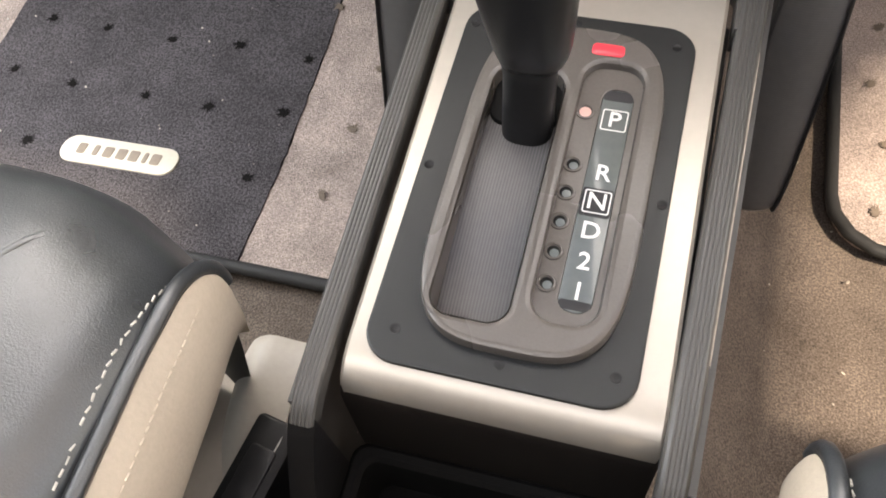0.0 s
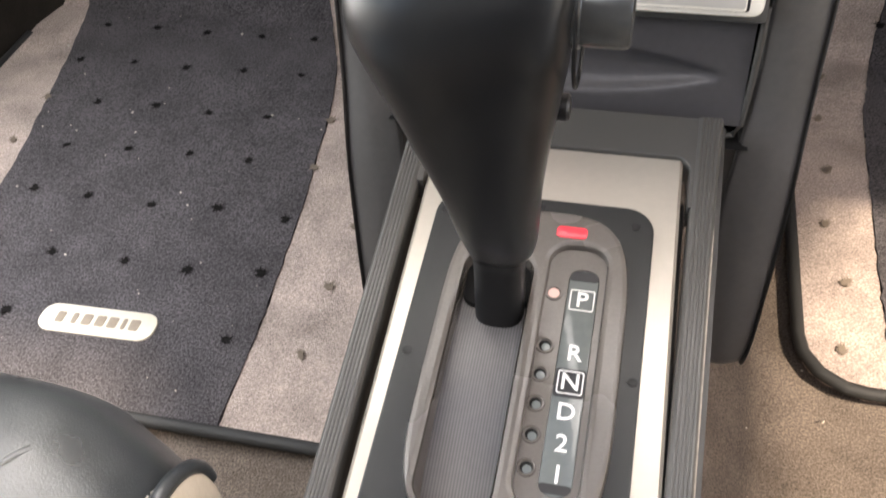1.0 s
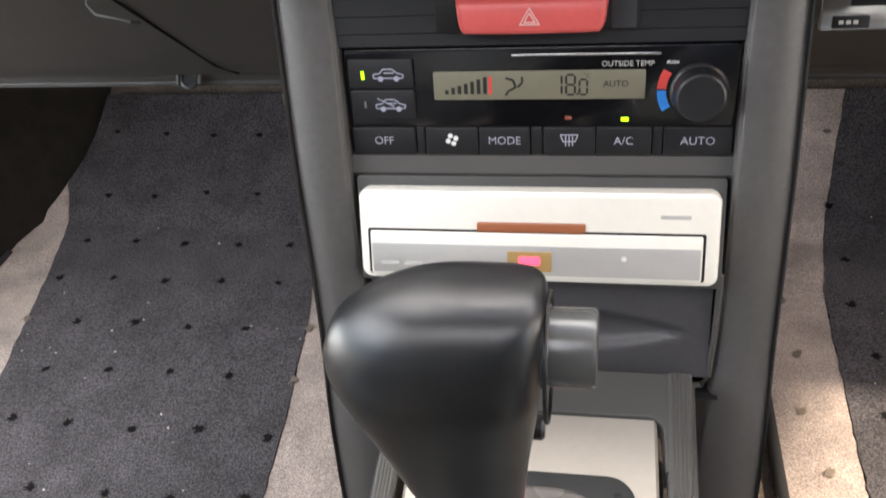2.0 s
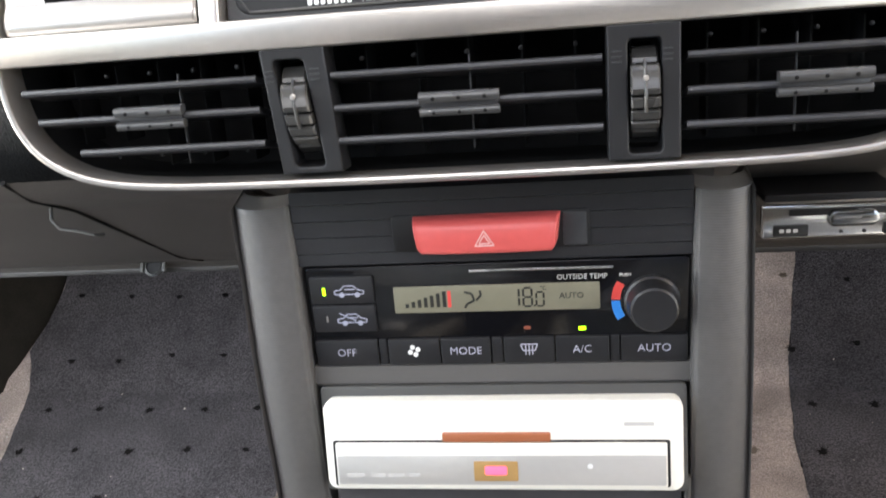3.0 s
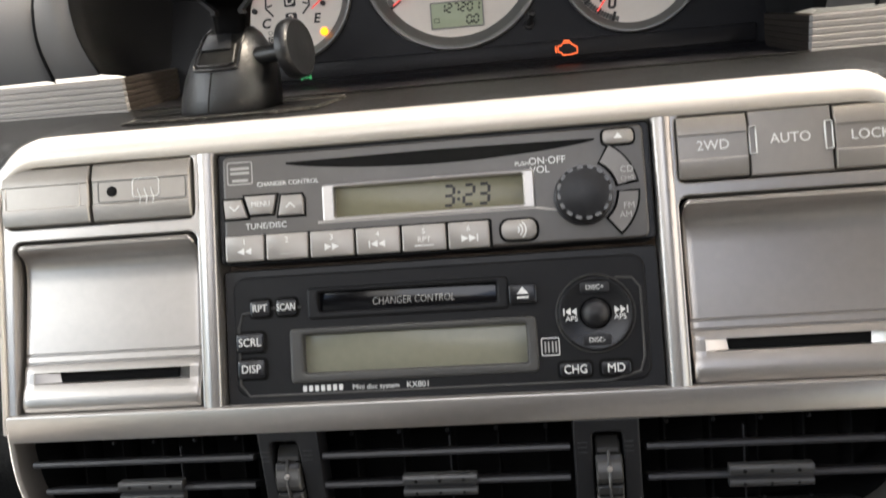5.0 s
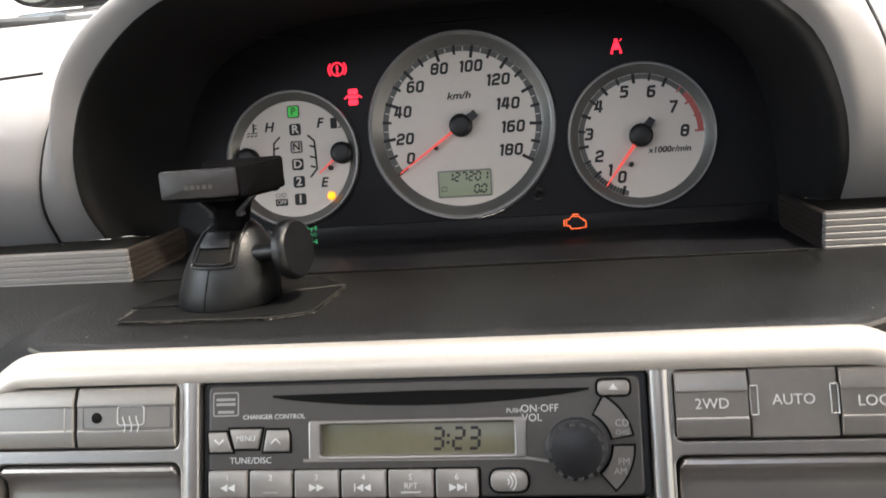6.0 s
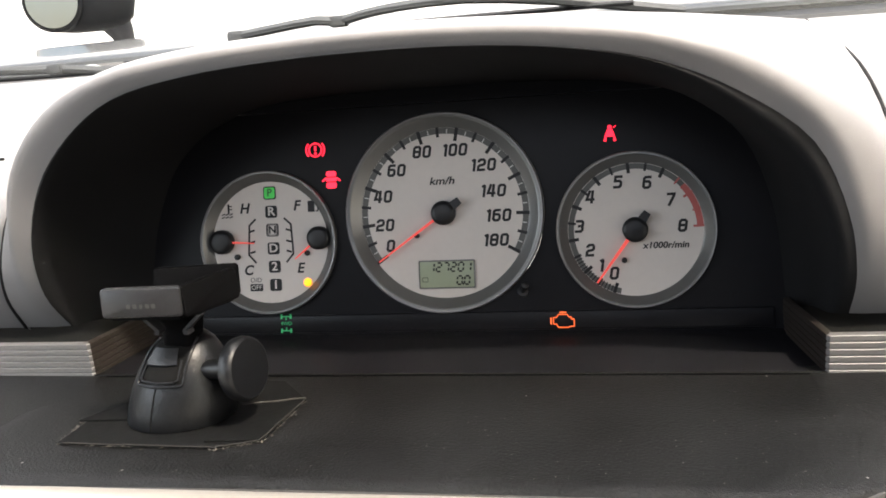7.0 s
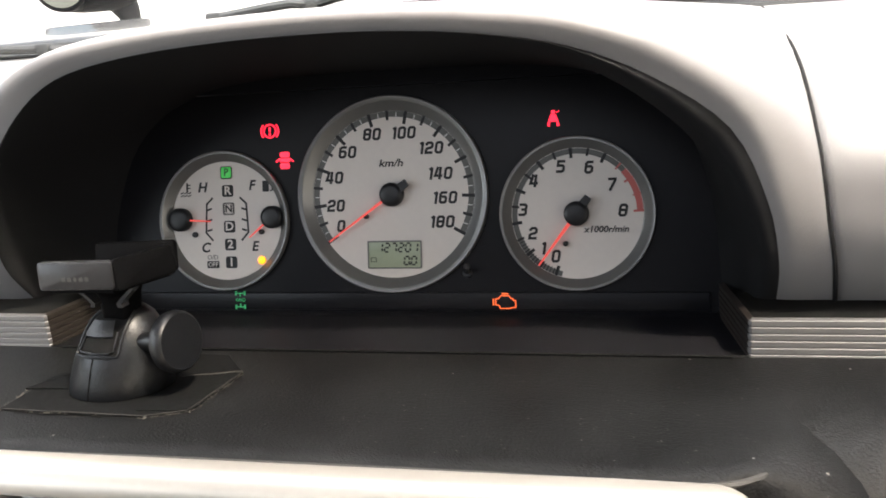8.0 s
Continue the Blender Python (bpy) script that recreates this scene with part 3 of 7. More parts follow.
        put("lower_panel", sheet(bmesh.new(), smooth_net(net, 10, 32)), DASHLOW, "dark brown grey lower dash panel", 60)
    return dash


dashboard()


def ribbed_bar(side):
    """A ribbed silver bar with its return towards the instruments."""
    ob = thing("ribbed_trim_bar", pose(side * 0.2, 0.605, 0.728), "ribbed brushed silver trim bar along the dashboard", "trim bar", "ribbed dash bars")
    bm = bmesh.new()
    path = [(0.60, 0.004), (0.40, 0.002), (0.001, 0.0), (0, 0.0012), (-0.009, 0.062)]
    prof = []
    n = 6
    h = 0.022
    for i in range(n):
        z = h * i / n
        prof += [(0.0001, z + 0.0001), (-0.0003, z + 0.0002), (-0.0005, z + 0.0005), (-0.0005, z + h / n - 0.0007), (-0.0003, z + h / n - 0.0005), (0.0001, z + h / n - 0.0004)]
    prof += [(0.0010, h), (0.0024, h + 0.0002), (0.0026, h - 0.0025)]

    def along(profile, k0=0, k1=5):
        rows = []
        for k, (x, y) in enumerate(path[:k1]):
            if k < k0:
                continue
            if k < 3:
                rows.append([(side * x, y + d, z) for d, z in profile])
            elif k == 3:
                rows.append([(side * (x + d), y + d * 0.4, z) for d, z in profile])
            else:
                rows.append([(side * (x + d), y, z * 0.9) for d, z in profile])
        return rows

    sheet(bm, along(prof, 0, 4))
    part("ribs", bm, GRILLE, ob, sharp=20)
    # return in a darker copy of the ribbing, standing in for shade
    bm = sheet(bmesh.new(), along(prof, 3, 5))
    part("end_return", bm, mat("shaded ribbing", (0.028, 0.023, 0.020), 0.42, bump=0.05), ob, "ribbed return, shaded brown black in its colour", 20)
    # black strip behind the bar paints the shadow below the dash edge
    bm = bmesh.new()
    sheet(bm, along([(0.0033, h - 0.0030), (0.012, h - 0.0045), (0.050, h - 0.0050)]))
    part("backing", bm, HOLE, ob, "black strip in place of the shade under the dash")
    bm = bmesh.new()
    for z in (7.2, 11.2, 15.2):
        bar(bm, 0, z, 34, z, 2.2, 0.0, 0.9)
    bm.transform(Matrix(((1, 0, 0, side * 0.105 - (0.034 if side < 0 else 0)), (0, 0, -1, 0.0), (0, 1, 0, 0.0), (0, 0, 0, 1))))
    part("vent_slot", bm, HOLE, ob, "black demister slots")
    return ob


ribbed_bar(-1)
ribbed_bar(1)

# ---- gear console ----
PLA = frm(0, 0.241, 0.329, 82.6)


def gear_console():
    con = thing("gear_console", PLA, "charcoal gear console with a champagne silver plate and shift gate", "centre console")
    # silver plate: flat, rolled over at the rear, then down; it narrows towards the rear
    mid = 2.7
    bm = bmesh.new()
    prof = [(119, 0), (70, 0), (-20, 0), (-70, 0), (-77, 0), (-81, -0.3), (-85, -1.2), (-88.4, -2.8), (-91.0, -5.0), (-92.8, -7.8), (-93.8, -11), (-94.2, -13)]

    def plate_x(f, v):
        """Across the plate, f from -1 to 1; the right edge runs nearly straight."""
        return -55.2 - 0.018 * v if f < 0 else 61.1 - 0.006 * v

    net = []
    for v, z in prof:
        w = max(v, -92)
        a, b = plate_x(-1, w), plate_x(1, w)
        net.append([((a + (b - a) * f) * K, (v + (0.6 if f in (0, 1) else 0)) * K, (z - (1.2 if f in (0, 1) else 0)) * K) for f in (0, 0.012, 0.14, 0.5, 0.84, 0.988, 1)])
    sheet(bm, net)
    # open under the shift gate
    gone = [f for f in bm.faces if -0.038 < f.calc_center_median().x < 0.040 and abs(f.calc_center_median().y) < 0.070]
    bmesh.ops.delete(bm, geom=gone, context="FACES")
    part("silver_plate", bm, CHAMPAGNE, con, "champagne silver painted plate", 40)
    # fore end of the plate sits in a rounded charcoal frame
    corner = [(60.8 - 7 + 7 * math.cos(radians(a)), 112.6 + 7 * math.sin(radians(a))) for a in (0, 22, 45, 68, 90)]
    pts = [(mid + x, v) for x, v in [(70.5, 90), (72.0, 146), (-72.0, 146), (-70.5, 90), (-60.8, 90)] + [(-x, v) for x, v in corner] + corner[::-1] + [(60.8, 90)]]
    part("fore_frame", panel(pts, [], -12, 2.0, 0.9), RAIL, con)
    # ribbed rails on both sides, bent down at the rear
    for s in (-1, 1):
        bm = bmesh.new()
        sect = [(0.0, -6.0), (0.02, 0.8), (0.09, 2.2)]
        for i in range(5):
            u = 0.15 + i * 0.152
            sect += [(u, 2.55), (u + 0.035, 2.9), (u + 0.10, 2.9), (u + 0.135, 2.55)]
        sect += [(0.93, 2.0), (0.985, 0.4), (1.0, -6.0)]
        way = [(146, 0, 0), (110, 0, 0), (60, 0, 0), (0, 0, 0), (-80, 0, 0), (-94, -0.4, 4), (-101, -1.6, 16), (-106, -4.0, 34), (-109.5, -7.0, 46)]
        rows = []
        for v, n, tilt in way:
            c, q = math.cos(radians(tilt)), math.sin(radians(tilt))
            w = max(v, -105)
            a, b = 61.4 + 0.018 * w - (1.4 if s > 0 else 0), 71.6 + 0.022 * w - (0.8 if s > 0 else 0) + (0.02 * (w - 80) if w > 80 else 0)
            rows.append([((mid + s * (a + (b - a) * f)) * K, (v - q * z) * K, (n + c * z) * K) for f, z in sect])
        sheet(bm, rows)
        part("side_rail", bm, RAIL, con, "ribbed charcoal side rail", 18)
        # plain end that slopes down behind the ribs
        a, b = 59.4 - (1.4 if s > 0 else 0), 69.6 - (0.8 if s > 0 else 0)
        net = [[((mid + s * (a + (b - a) * f)) * K, (v - g) * K, (n - e) * K) for f, g, e in ((-0.02, 0, 90), (0.0, 1.2, 1.2), (0.1, 0.1, 0.1), (0.5, -0.3, -0.3), (0.9, 0.1, 0.1), (1.0, 1.2, 1.2), (1.02, 0, 90))] for v, n in ((-107, -3.6), (-110.5, -6.6), (-115, -12), (-126, -30), (-150, -72), (-190, -130))]
        part("rail_end", sheet(bmesh.new(), net), BLACK, con, "smooth sloping rail end", 40)
        # skirt below the rail
        bm = sheet(bmesh.new(), [[((mid + s * (70.6 + 0.022 * v)) * K, v * K, z * K) for v in (146, 60, -60, -104)] for z in (-4, -120)] )
        part("side_skirt", thick(bm, 0.003), DARK, con)
    part("groove", box(mid, 18, 122, 180, -22, -17, 2, 0.5), DARK, con)
    bm = bmesh.new()
    sheet(bm, [[((mid + 70.4 + 0.022 * v + q) * K, v * K, z * K) for v in (80, 40, 0, -30, -60)] for q, z in ((0, 1.0), (0.7, 0.2), (0.8, -1.6))])
    part("pale_edge", bm, mat("pale edge plastic", (0.36, 0.32, 0.27), 0.6, var=0.4, scale=60), con, "pale edge along the rail")
    # rear wall, its shade put into a brown black colour, and the low tray behind
    bm = bmesh.new()
    sheet(bm, [[(x * K, v * K, z * K) for x in (-53.5, 3, 61.5)] for v, z in ((-92.5, -9), (-94.5, -12.8), (-95.2, -19), (-97, -60), (-99, -150))])
    part("rear_face", bm, mat("shaded brown black", (0.012, 0.009, 0.0075), 0.5, bump=0.08, fine=2200), con, "rear face of the console with its shade in the colour")
    bm = bmesh.new()
    ring(bm, rr(4, -195, 122, 196, 8), rr(4, -195, 108, 182, 6), -170, -66, 2)
    prism(bm, rr(4, -195, 114, 188, 5), -170, -110, 1)
    part("rear_tray", bm, HOLE, con)
    # dark gate plate with its fixing holes
    gate = part("gate_plate", panel(rr(1.2, 1.3, 98, 170, 13, 7), [rr(-13, -6.6, 31, 115, 9, 5)], 0.05, 2.0, 0.9), PLATE, con, "dark grey gate plate with dust specks")
    first = None
    for u, v in ((-43.8, -0.5), (47.3, -0.7), (-37.1, -70.9), (2.5, -76.1), (42.1, -71.9), (-43.4, 74.2), (-0.3, 80.9), (42.2, 75.7)):
        if first is None:
            bm = lathe([(2.1, 0), (2.1, 0.25), (1.5, 0.22), (1.2, 0.05), (0.4, 0.04)], 16)
            first = part("fixing_hole", bm, BLACK, gate)
            first.location = (u * K, v * K, 2.0 * K)
        else:
            o = again("fixing_hole", first)
            o.location = (u * K, v * K, 2.0 * K)
    # raised bezel with the lever's slot and the window for the letters
    slot = rr(-13, -6.6, 29, 113, 8, 5)
    well = rr(20.2, 0.2, 24, 116, 9, 5)
    outer = [(3.4 + 38.8 * sx * abs(c) ** 0.58, 1.8 + 74.5 * sy * abs(q) ** 0.44) for sx, sy, c, q in
             ((1 if math.cos(a) >= 0 else -1, 1 if math.sin(a) >= 0 else -1, math.cos(a), math.sin(a)) for a in [2 * math.pi * i / 72 for i in range(72)])]
    bez = part("bezel", panel(outer, [slot, well], 1.5, 7.2, 2.4), BEZEL, con, "brown grey raised bezel")
    bm = bmesh.new()
    loft(bm, [at(slot, 6.0), at(offset(slot, 1.6), -18)], False, False)
    part("slot_wall", bm, BEZEL, bez)
    part("well_floor", panel(offset(well, -0.8), [rr(23.3, -2, 12.4, 100, 5, 4)], 1.8, 3.9, 0.4), BEZEL, bez)
    # sliding cover in the slot
    bm = bmesh.new()
    sheet(bm, [[(u * K, v * K, (-0.5 - 7.0 * ((v - 2) / 60) ** 2) * K) for u in (-28, -13, 2)] for v in range(-64, 56, 6)])
    part("slide_cover", bm, ribbed(mat("fine ribbed slide cover", (0.13, 0.126, 0.128), 0.30, bump=0), "X", 260, 0.00010, 0.5, 0.45), con, "fine ribbed dark grey slide cover")
    part("lever_boot", box(-12.8, 38, 28.6, 24, -14, 1.0, 7, 1.2, 5), HOLE, con, "black rubber boot")
    # letters
    win = part("position_window", box(23.3, -2, 12.2, 99.6, 2.0, 3.6, 5, 0.3), STRIP, con, "smoked window with white gear letters")
    for v0, v1 in ((0.6, -12.0), (-47.2, -51), (42.4, 47.4)):
        part("dark_field", box(23.3, (v0 + v1) / 2, 11.8, abs(v0 - v1), 3.55, 3.66, 1, 0, 2), INK, win)
    for s, v in (("P", 33.0), ("R", 7.5), ("N", -5.4), ("D", -18.3), ("2", -31.3), ("1", -43.6)):
        text(s, 23.5, v, 7.0, win, WHITE, 3.72, bold=0.1)
        if s in "PN":
            part("letter_frame", ring(bmesh.new(), rr(23.5, v, 10.2, 10.2, 1), rr(23.5, v, 9.2, 9.2, 0.6), 3.6, 3.8, 0.05), WHITE, win)
    for i, (u, v) in enumerate(((11.6, 34.9), (11.5, 9.4), (11.3, -3.5), (11.5, -16.4), (11.9, -29.4), (12.0, -42.6))):
        ob = part("position_dimple", lathe([(3.8, 3.7), (3.6, 4.5), (2.9, 4.6), (2.4, 4.0)], 18, cap0=False, cap1=False), BEZEL, bez)
        ob.location = (u * K, v * K, 0)
        # black floor beside an off-centre lens paints the shade in each dimple
        dip = part("dimple_floor", lathe([(2.6, 3.7), (2.6, 3.98), (0.4, 3.99)], 16), PINK if i == 0 else HOLE, bez)
        dip.location = (u * K, v * K, 0)
        lens = part("position_lens", lathe([(1.75, 3.8), (1.75, 4.05), (0.9, 4.12)], 16), PINK if i == 0 else STRIP, bez)
        lens.location = ((u + 0.4) * K, (v - 0.7) * K, 0)
    part("lock_release", box(15.4, 64.9, 13.6, 6.4, 5.4, 7.6, 2, 0.7), REDLENS, con, "red shift lock cover")
    return con


gear_console()


def shift_lever():
    lev = thing("shift_lever", pose(-0.012, 0.268, 0.325), "black leather shift lever with a thumb button", "gear lever")
    off = Matrix.Translation((0.012, -0.268, -0.325))
    # x from, x to, centre y, half depth, z
    rows = [(-0.0205, 0.0000, 0.268, 0.0095, 0.318), (-0.0203, 0.0002, 0.268, 0.0095, 0.336), (-0.0200, 0.0004, 0.268, 0.0095, 0.356), (-0.0203, 0.0010, 0.268, 0.0098, 0.366), (-0.0222, 0.0048, 0.267, 0.0118, 0.374), (-0.0252, 0.0060, 0.266, 0.0142, 0.386), (-0.0290, 0.0068, 0.265, 0.0156, 0.402), (-0.0365, 0.0090, 0.263, 0.0164, 0.422),
            (-0.0440, 0.0118, 0.262, 0.0174, 0.441), (-0.0515, 0.0140, 0.262, 0.0186, 0.456), (-0.0565, 0.0154, 0.262, 0.0192, 0.469), (-0.0555, 0.0164, 0.263, 0.0186, 0.480), (-0.0490, 0.0170, 0.264, 0.0160, 0.489), (-0.036, 0.0166, 0.265, 0.0115, 0.4955), (-0.020, 0.013, 0.266, 0.0050, 0.4985)]
    rows = [(a, b, y + 0.005 * min(1, max(0, (z - 0.40) / 0.05)), d + 0.0045 * min(1, max(0, (z - 0.41) / 0.05)), z + 0.08 * max(0, z - 0.469)) for a, b, y, d, z in rows]
    fine = [crom([(a, b, z) for a, b, y, d, z in rows], i / 52) for i in range(53)]
    fin2 = [crom([(y, d, z) for a, b, y, d, z in rows], i / 52) for i in range(53)]
    loops = []
    for p, q in zip(fine, fin2):
        cx, hx, n = (p.x + p.y) / 2, (p.y - p.x) / 2, 36
        k = min(1, max(0, (p.z - 0.44) / 0.03))
        lp = []
        for i in range(n):
            a = 2 * math.pi * i / n
            c, s = math.cos(a), math.sin(a)
            ex = 0.75 if c < 0 else 0.75 - 0.4 * k
            ey = 0.75 - 0.1 * k
            taper = 1 - 0.35 * k * max(0, -c) ** 2
            lp.append((cx + hx * math.copysign(abs(c) ** ex, c), q.x + q.y * taper * math.copysign(abs(s) ** ey, s), p.z))
        loops.append(lp)
    cut = next(i for i, p in enumerate(fine) if p.z > 0.369)
    bm = bmesh.new()
    loft(bm, loops[:cut + 1])
    bm.transform(off)
    part("shaft", bm, BLACK, lev, "black sleeve below the grip", 70)
    bm = bmesh.new()
    loft(bm, loops[cut:])
    bm.transform(off)
    part("grip", bm, KNOB, lev, "black grained leather grip", 70)
    bm = lathe([(13.4, -4), (13.6, 1.2), (13.3, 1.8), (12.8, 1.8), (12.8, 14.8), (12.3, 16.0), (11.0, 16.6), (0.5, 16.7)], 40)
    bm.transform(off @ Matrix.Translation((0.0160, 0.2690, 0.4775)) @ pose(0, 0, 0, 0, 90, 0))
    part("thumb_button", bm, KBUTTON, lev, "grey black cylindrical thumb button", 25)
    bm = bmesh.new()
    pts = [(0.0172, 0.2680 + 0.0195 * math.cos(a), 0.474 + 0.0222 * math.sin(a)) for a in [2 * math.pi * i / 40 for i in range(41)]]
    tube(bm, pts, 0.0007, 6)
    bm.transform(off)
    part("seam", bm, BLACK, lev)
    bm = lathe([(4.6, 0), (4.6, 4), (3.8, 5), (0.5, 5.2)], 20)
    bm.transform(off @ Matrix.Translation((0.010, 0.270, 0.438)) @ pose(0, 0, 0, 0, 90, 0))
    part("latch", bm, SATIN, lev)
    return lev


shift_lever()

# ---- lower centre stack ----
ACF = frm(0, 0.423, 0.461, 11)


def centre_stack():
    st = thing("centre_stack", pose(0, 0.42, 0.3), "charcoal centre stack with rounded side pillars", "centre stack")
    off = Matrix.Translation((0, -0.42, -0.3))
    # side pillars, bowed, running from the vents to the footwell
    for s in (-1, 1):
        prof = [(0.5355, 0.450, 0.0920, 0.1165), (0.535, 0.4365, 0.0915, 0.1165), (0.533, 0.4340, 0.0912, 0.1168), (0.50, 0.4255, 0.0905, 0.1172), (0.45, 0.4125, 0.0900, 0.1176), (0.40, 0.4035, 0.0898, 0.1180), (0.36, 0.3975, 0.0895, 0.1185), (0.34, 0.3935, 0.0885, 0.1188), (0.30, 0.383, 0.0845, 0.1190), (0.25, 0.374, 0.0840, 0.1185), (0.20, 0.366, 0.084, 0.1170), (0.182, 0.372, 0.086, 0.114), (0.178, 0.42, 0.088, 0.112)]
        net = []
        for z, y, a, b in prof:
            b += 0.003 * max(0, z - 0.40) / 0.13 if s < 0 else 0
            net.append([(s * a, y + 0.060, z), (s * a, y + 0.010, z), (s * (a + 0.0012), y + 0.0028, z), (s * (a + 0.004), y + 0.0004, z), (s * (a + b) / 2, y - 0.0012, z), (s * (b - 0.005), y + 0.0012, z), (s * (b - 0.0012), y + 0.005, z), (s * b, y + 0.014, z), (s * (b + 0.006), y + 0.16, z)])
        bm = sheet(bmesh.new(), smooth_net(net, 40, 48))
        bm.transform(off)
        part("side_pillar", bm, RIBPILLAR, st, "bowed charcoal side pillar", 50)
    # backing between the pillars
    bm = sheet(bmesh.new(), [[(x, y, z) for x in (-0.092, 0.092)] for z, y in ((0.55, 0.452), (0.43, 0.428), (0.43, 0.470), (0.405, 0.465), (0.33, 0.448), (0.33, 0.388))])
    bm.transform(off)
    part("backing", bm, BLACK, st)
    # fascia around the controls: bands above and below the heater panel
    bm = bmesh.new()
    prof = [(84, -7), (82, 0), (76, 0.6), (75.4, -0.2), (68, 0.4), (67.4, -0.4), (60, 0.2), (59.4, -0.6), (52, 0), (51.4, -0.8), (46, -0.2), (44.4, -4)]
    sheet(bm, [[(x * K, v * K, z * K) for x in (-91, 91)] for v, z in prof])
    o = part("fascia_band", bm, SATIN, st, "ribbed satin black band", 20)
    o.matrix_basis = off @ ACF
    bm = bmesh.new()
    sheet(bm, [[(x * K, v * K, z * K) for x in (-91, 91)] for v, z in ((-6.4, -3), (-7, 0), (-16, 0.5), (-18, -1), (-18.5, -9))])
    o = part("fascia_sill", bm, PILLAR, st)
    o.matrix_basis = off @ ACF
    # small pocket under the player
    def dent(x, v):
        """A pointed oval scoop: 0 on the face, 1 at its bottom."""
        a = min(1, abs(x) / 76)
        h = 12.5 * (1 - a ** 2.2)
        if h < 0.5 or abs(v - 2.8) >= h:
            return 0.0
        q = 1 - ((v - 2.8) / h) ** 2
        return (q ** 0.8) * (1 - a ** 2) ** 0.5

    POC = frm(0, 0.398, 0.362, 15)
    bm = bmesh.new()
    net = [[(x, v, 0) for x in range(-86, 87, 4)] for v in range(-22, 37, 2)][::-1]
    for r in net:
        for i, (x, v, z) in enumerate(r):
            r[i] = (x * K, v * K, (-1 - 6.5 * dent(x, v)) * K)
    sheet(bm, net)
    o = part("pocket_front", bm, mat("slate grey pocket lid", (0.055, 0.053, 0.056), 0.35, bump=0.15), st, "slate grey scooped pocket lid", 50)
    o.matrix_basis = off @ POC
    bm = tube(bmesh.new(), [(0.0885, 0.4035, 0.40), (0.0882, 0.3985, 0.365), (0.0870, 0.3950, 0.340), (0.084, 0.394, 0.3345), (0.078, 0.394, 0.333)], 0.0016, 8)
    bm.transform(off)
    part("edge_trim", bm, RAIL, st)
    return st


centre_stack()


def hazard_switch():
    hz = thing("hazard_switch", ACF, "coral red hazard switch with a triangle", "switch")
    part("pocket", box(1.2, 60.6, 90, 17.6, -6, 0.9, 2, 0.3), BLACK, hz)
    # slate patch paints a glint at the pocket's right end
    part("pocket_glint", box(39.5, 60.4, 10.5, 15.6, 0.5, 1.2, 1, 0.2), mat("slate glint patch", (0.035, 0.037, 0.04), 0.3, bump=0), hz)
    bm = bmesh.new()
    net = []
    for v, z in ((-8.6, 0), (-8.4, 7.5), (-7.4, 9.6), (-5.0, 10.6), (0, 11.2), (4.4, 10.4), (6.8, 8.6), (7.8, 6), (8.2, 0)):
        net.append([((x * (1 + 0.004 * v - 0.012 * max(0, -v - 5))) * K, (v + 60.8) * K, (z - 0.7 * (abs(x) / 33) ** 4 * 3) * K) for x in (-32.6, -32, -30, -22, 0, 22, 28, 31.2, 32.4)])
    for r in net:
        r[0] = (r[0][0], r[0][1], 0)
        r[-1] = (r[-1][0], r[-1][1], 0)
    sheet(bm, smooth_net(net, 32, 24))
    part("rocker", bm, RED, hz, "coral red rocker", 50)
    tri = bmesh.new()
    for r in (4.9, 2.8):
        pts = [(r * math.cos(a) - 0.5, r * 0.95 * math.sin(a) + 59.3) for a in (radians(90), radians(210), radians(330))]
        for i in range(3):
            bar(tri, *pts[i], *pts[(i + 1) % 3], 0.5, 10.6, 11.5)
    part("triangle", tri, mat("pale pink printing", (0.75, 0.45, 0.42), 0.5, var=0, bump=0), hz)
    return hz


hazard_switch()


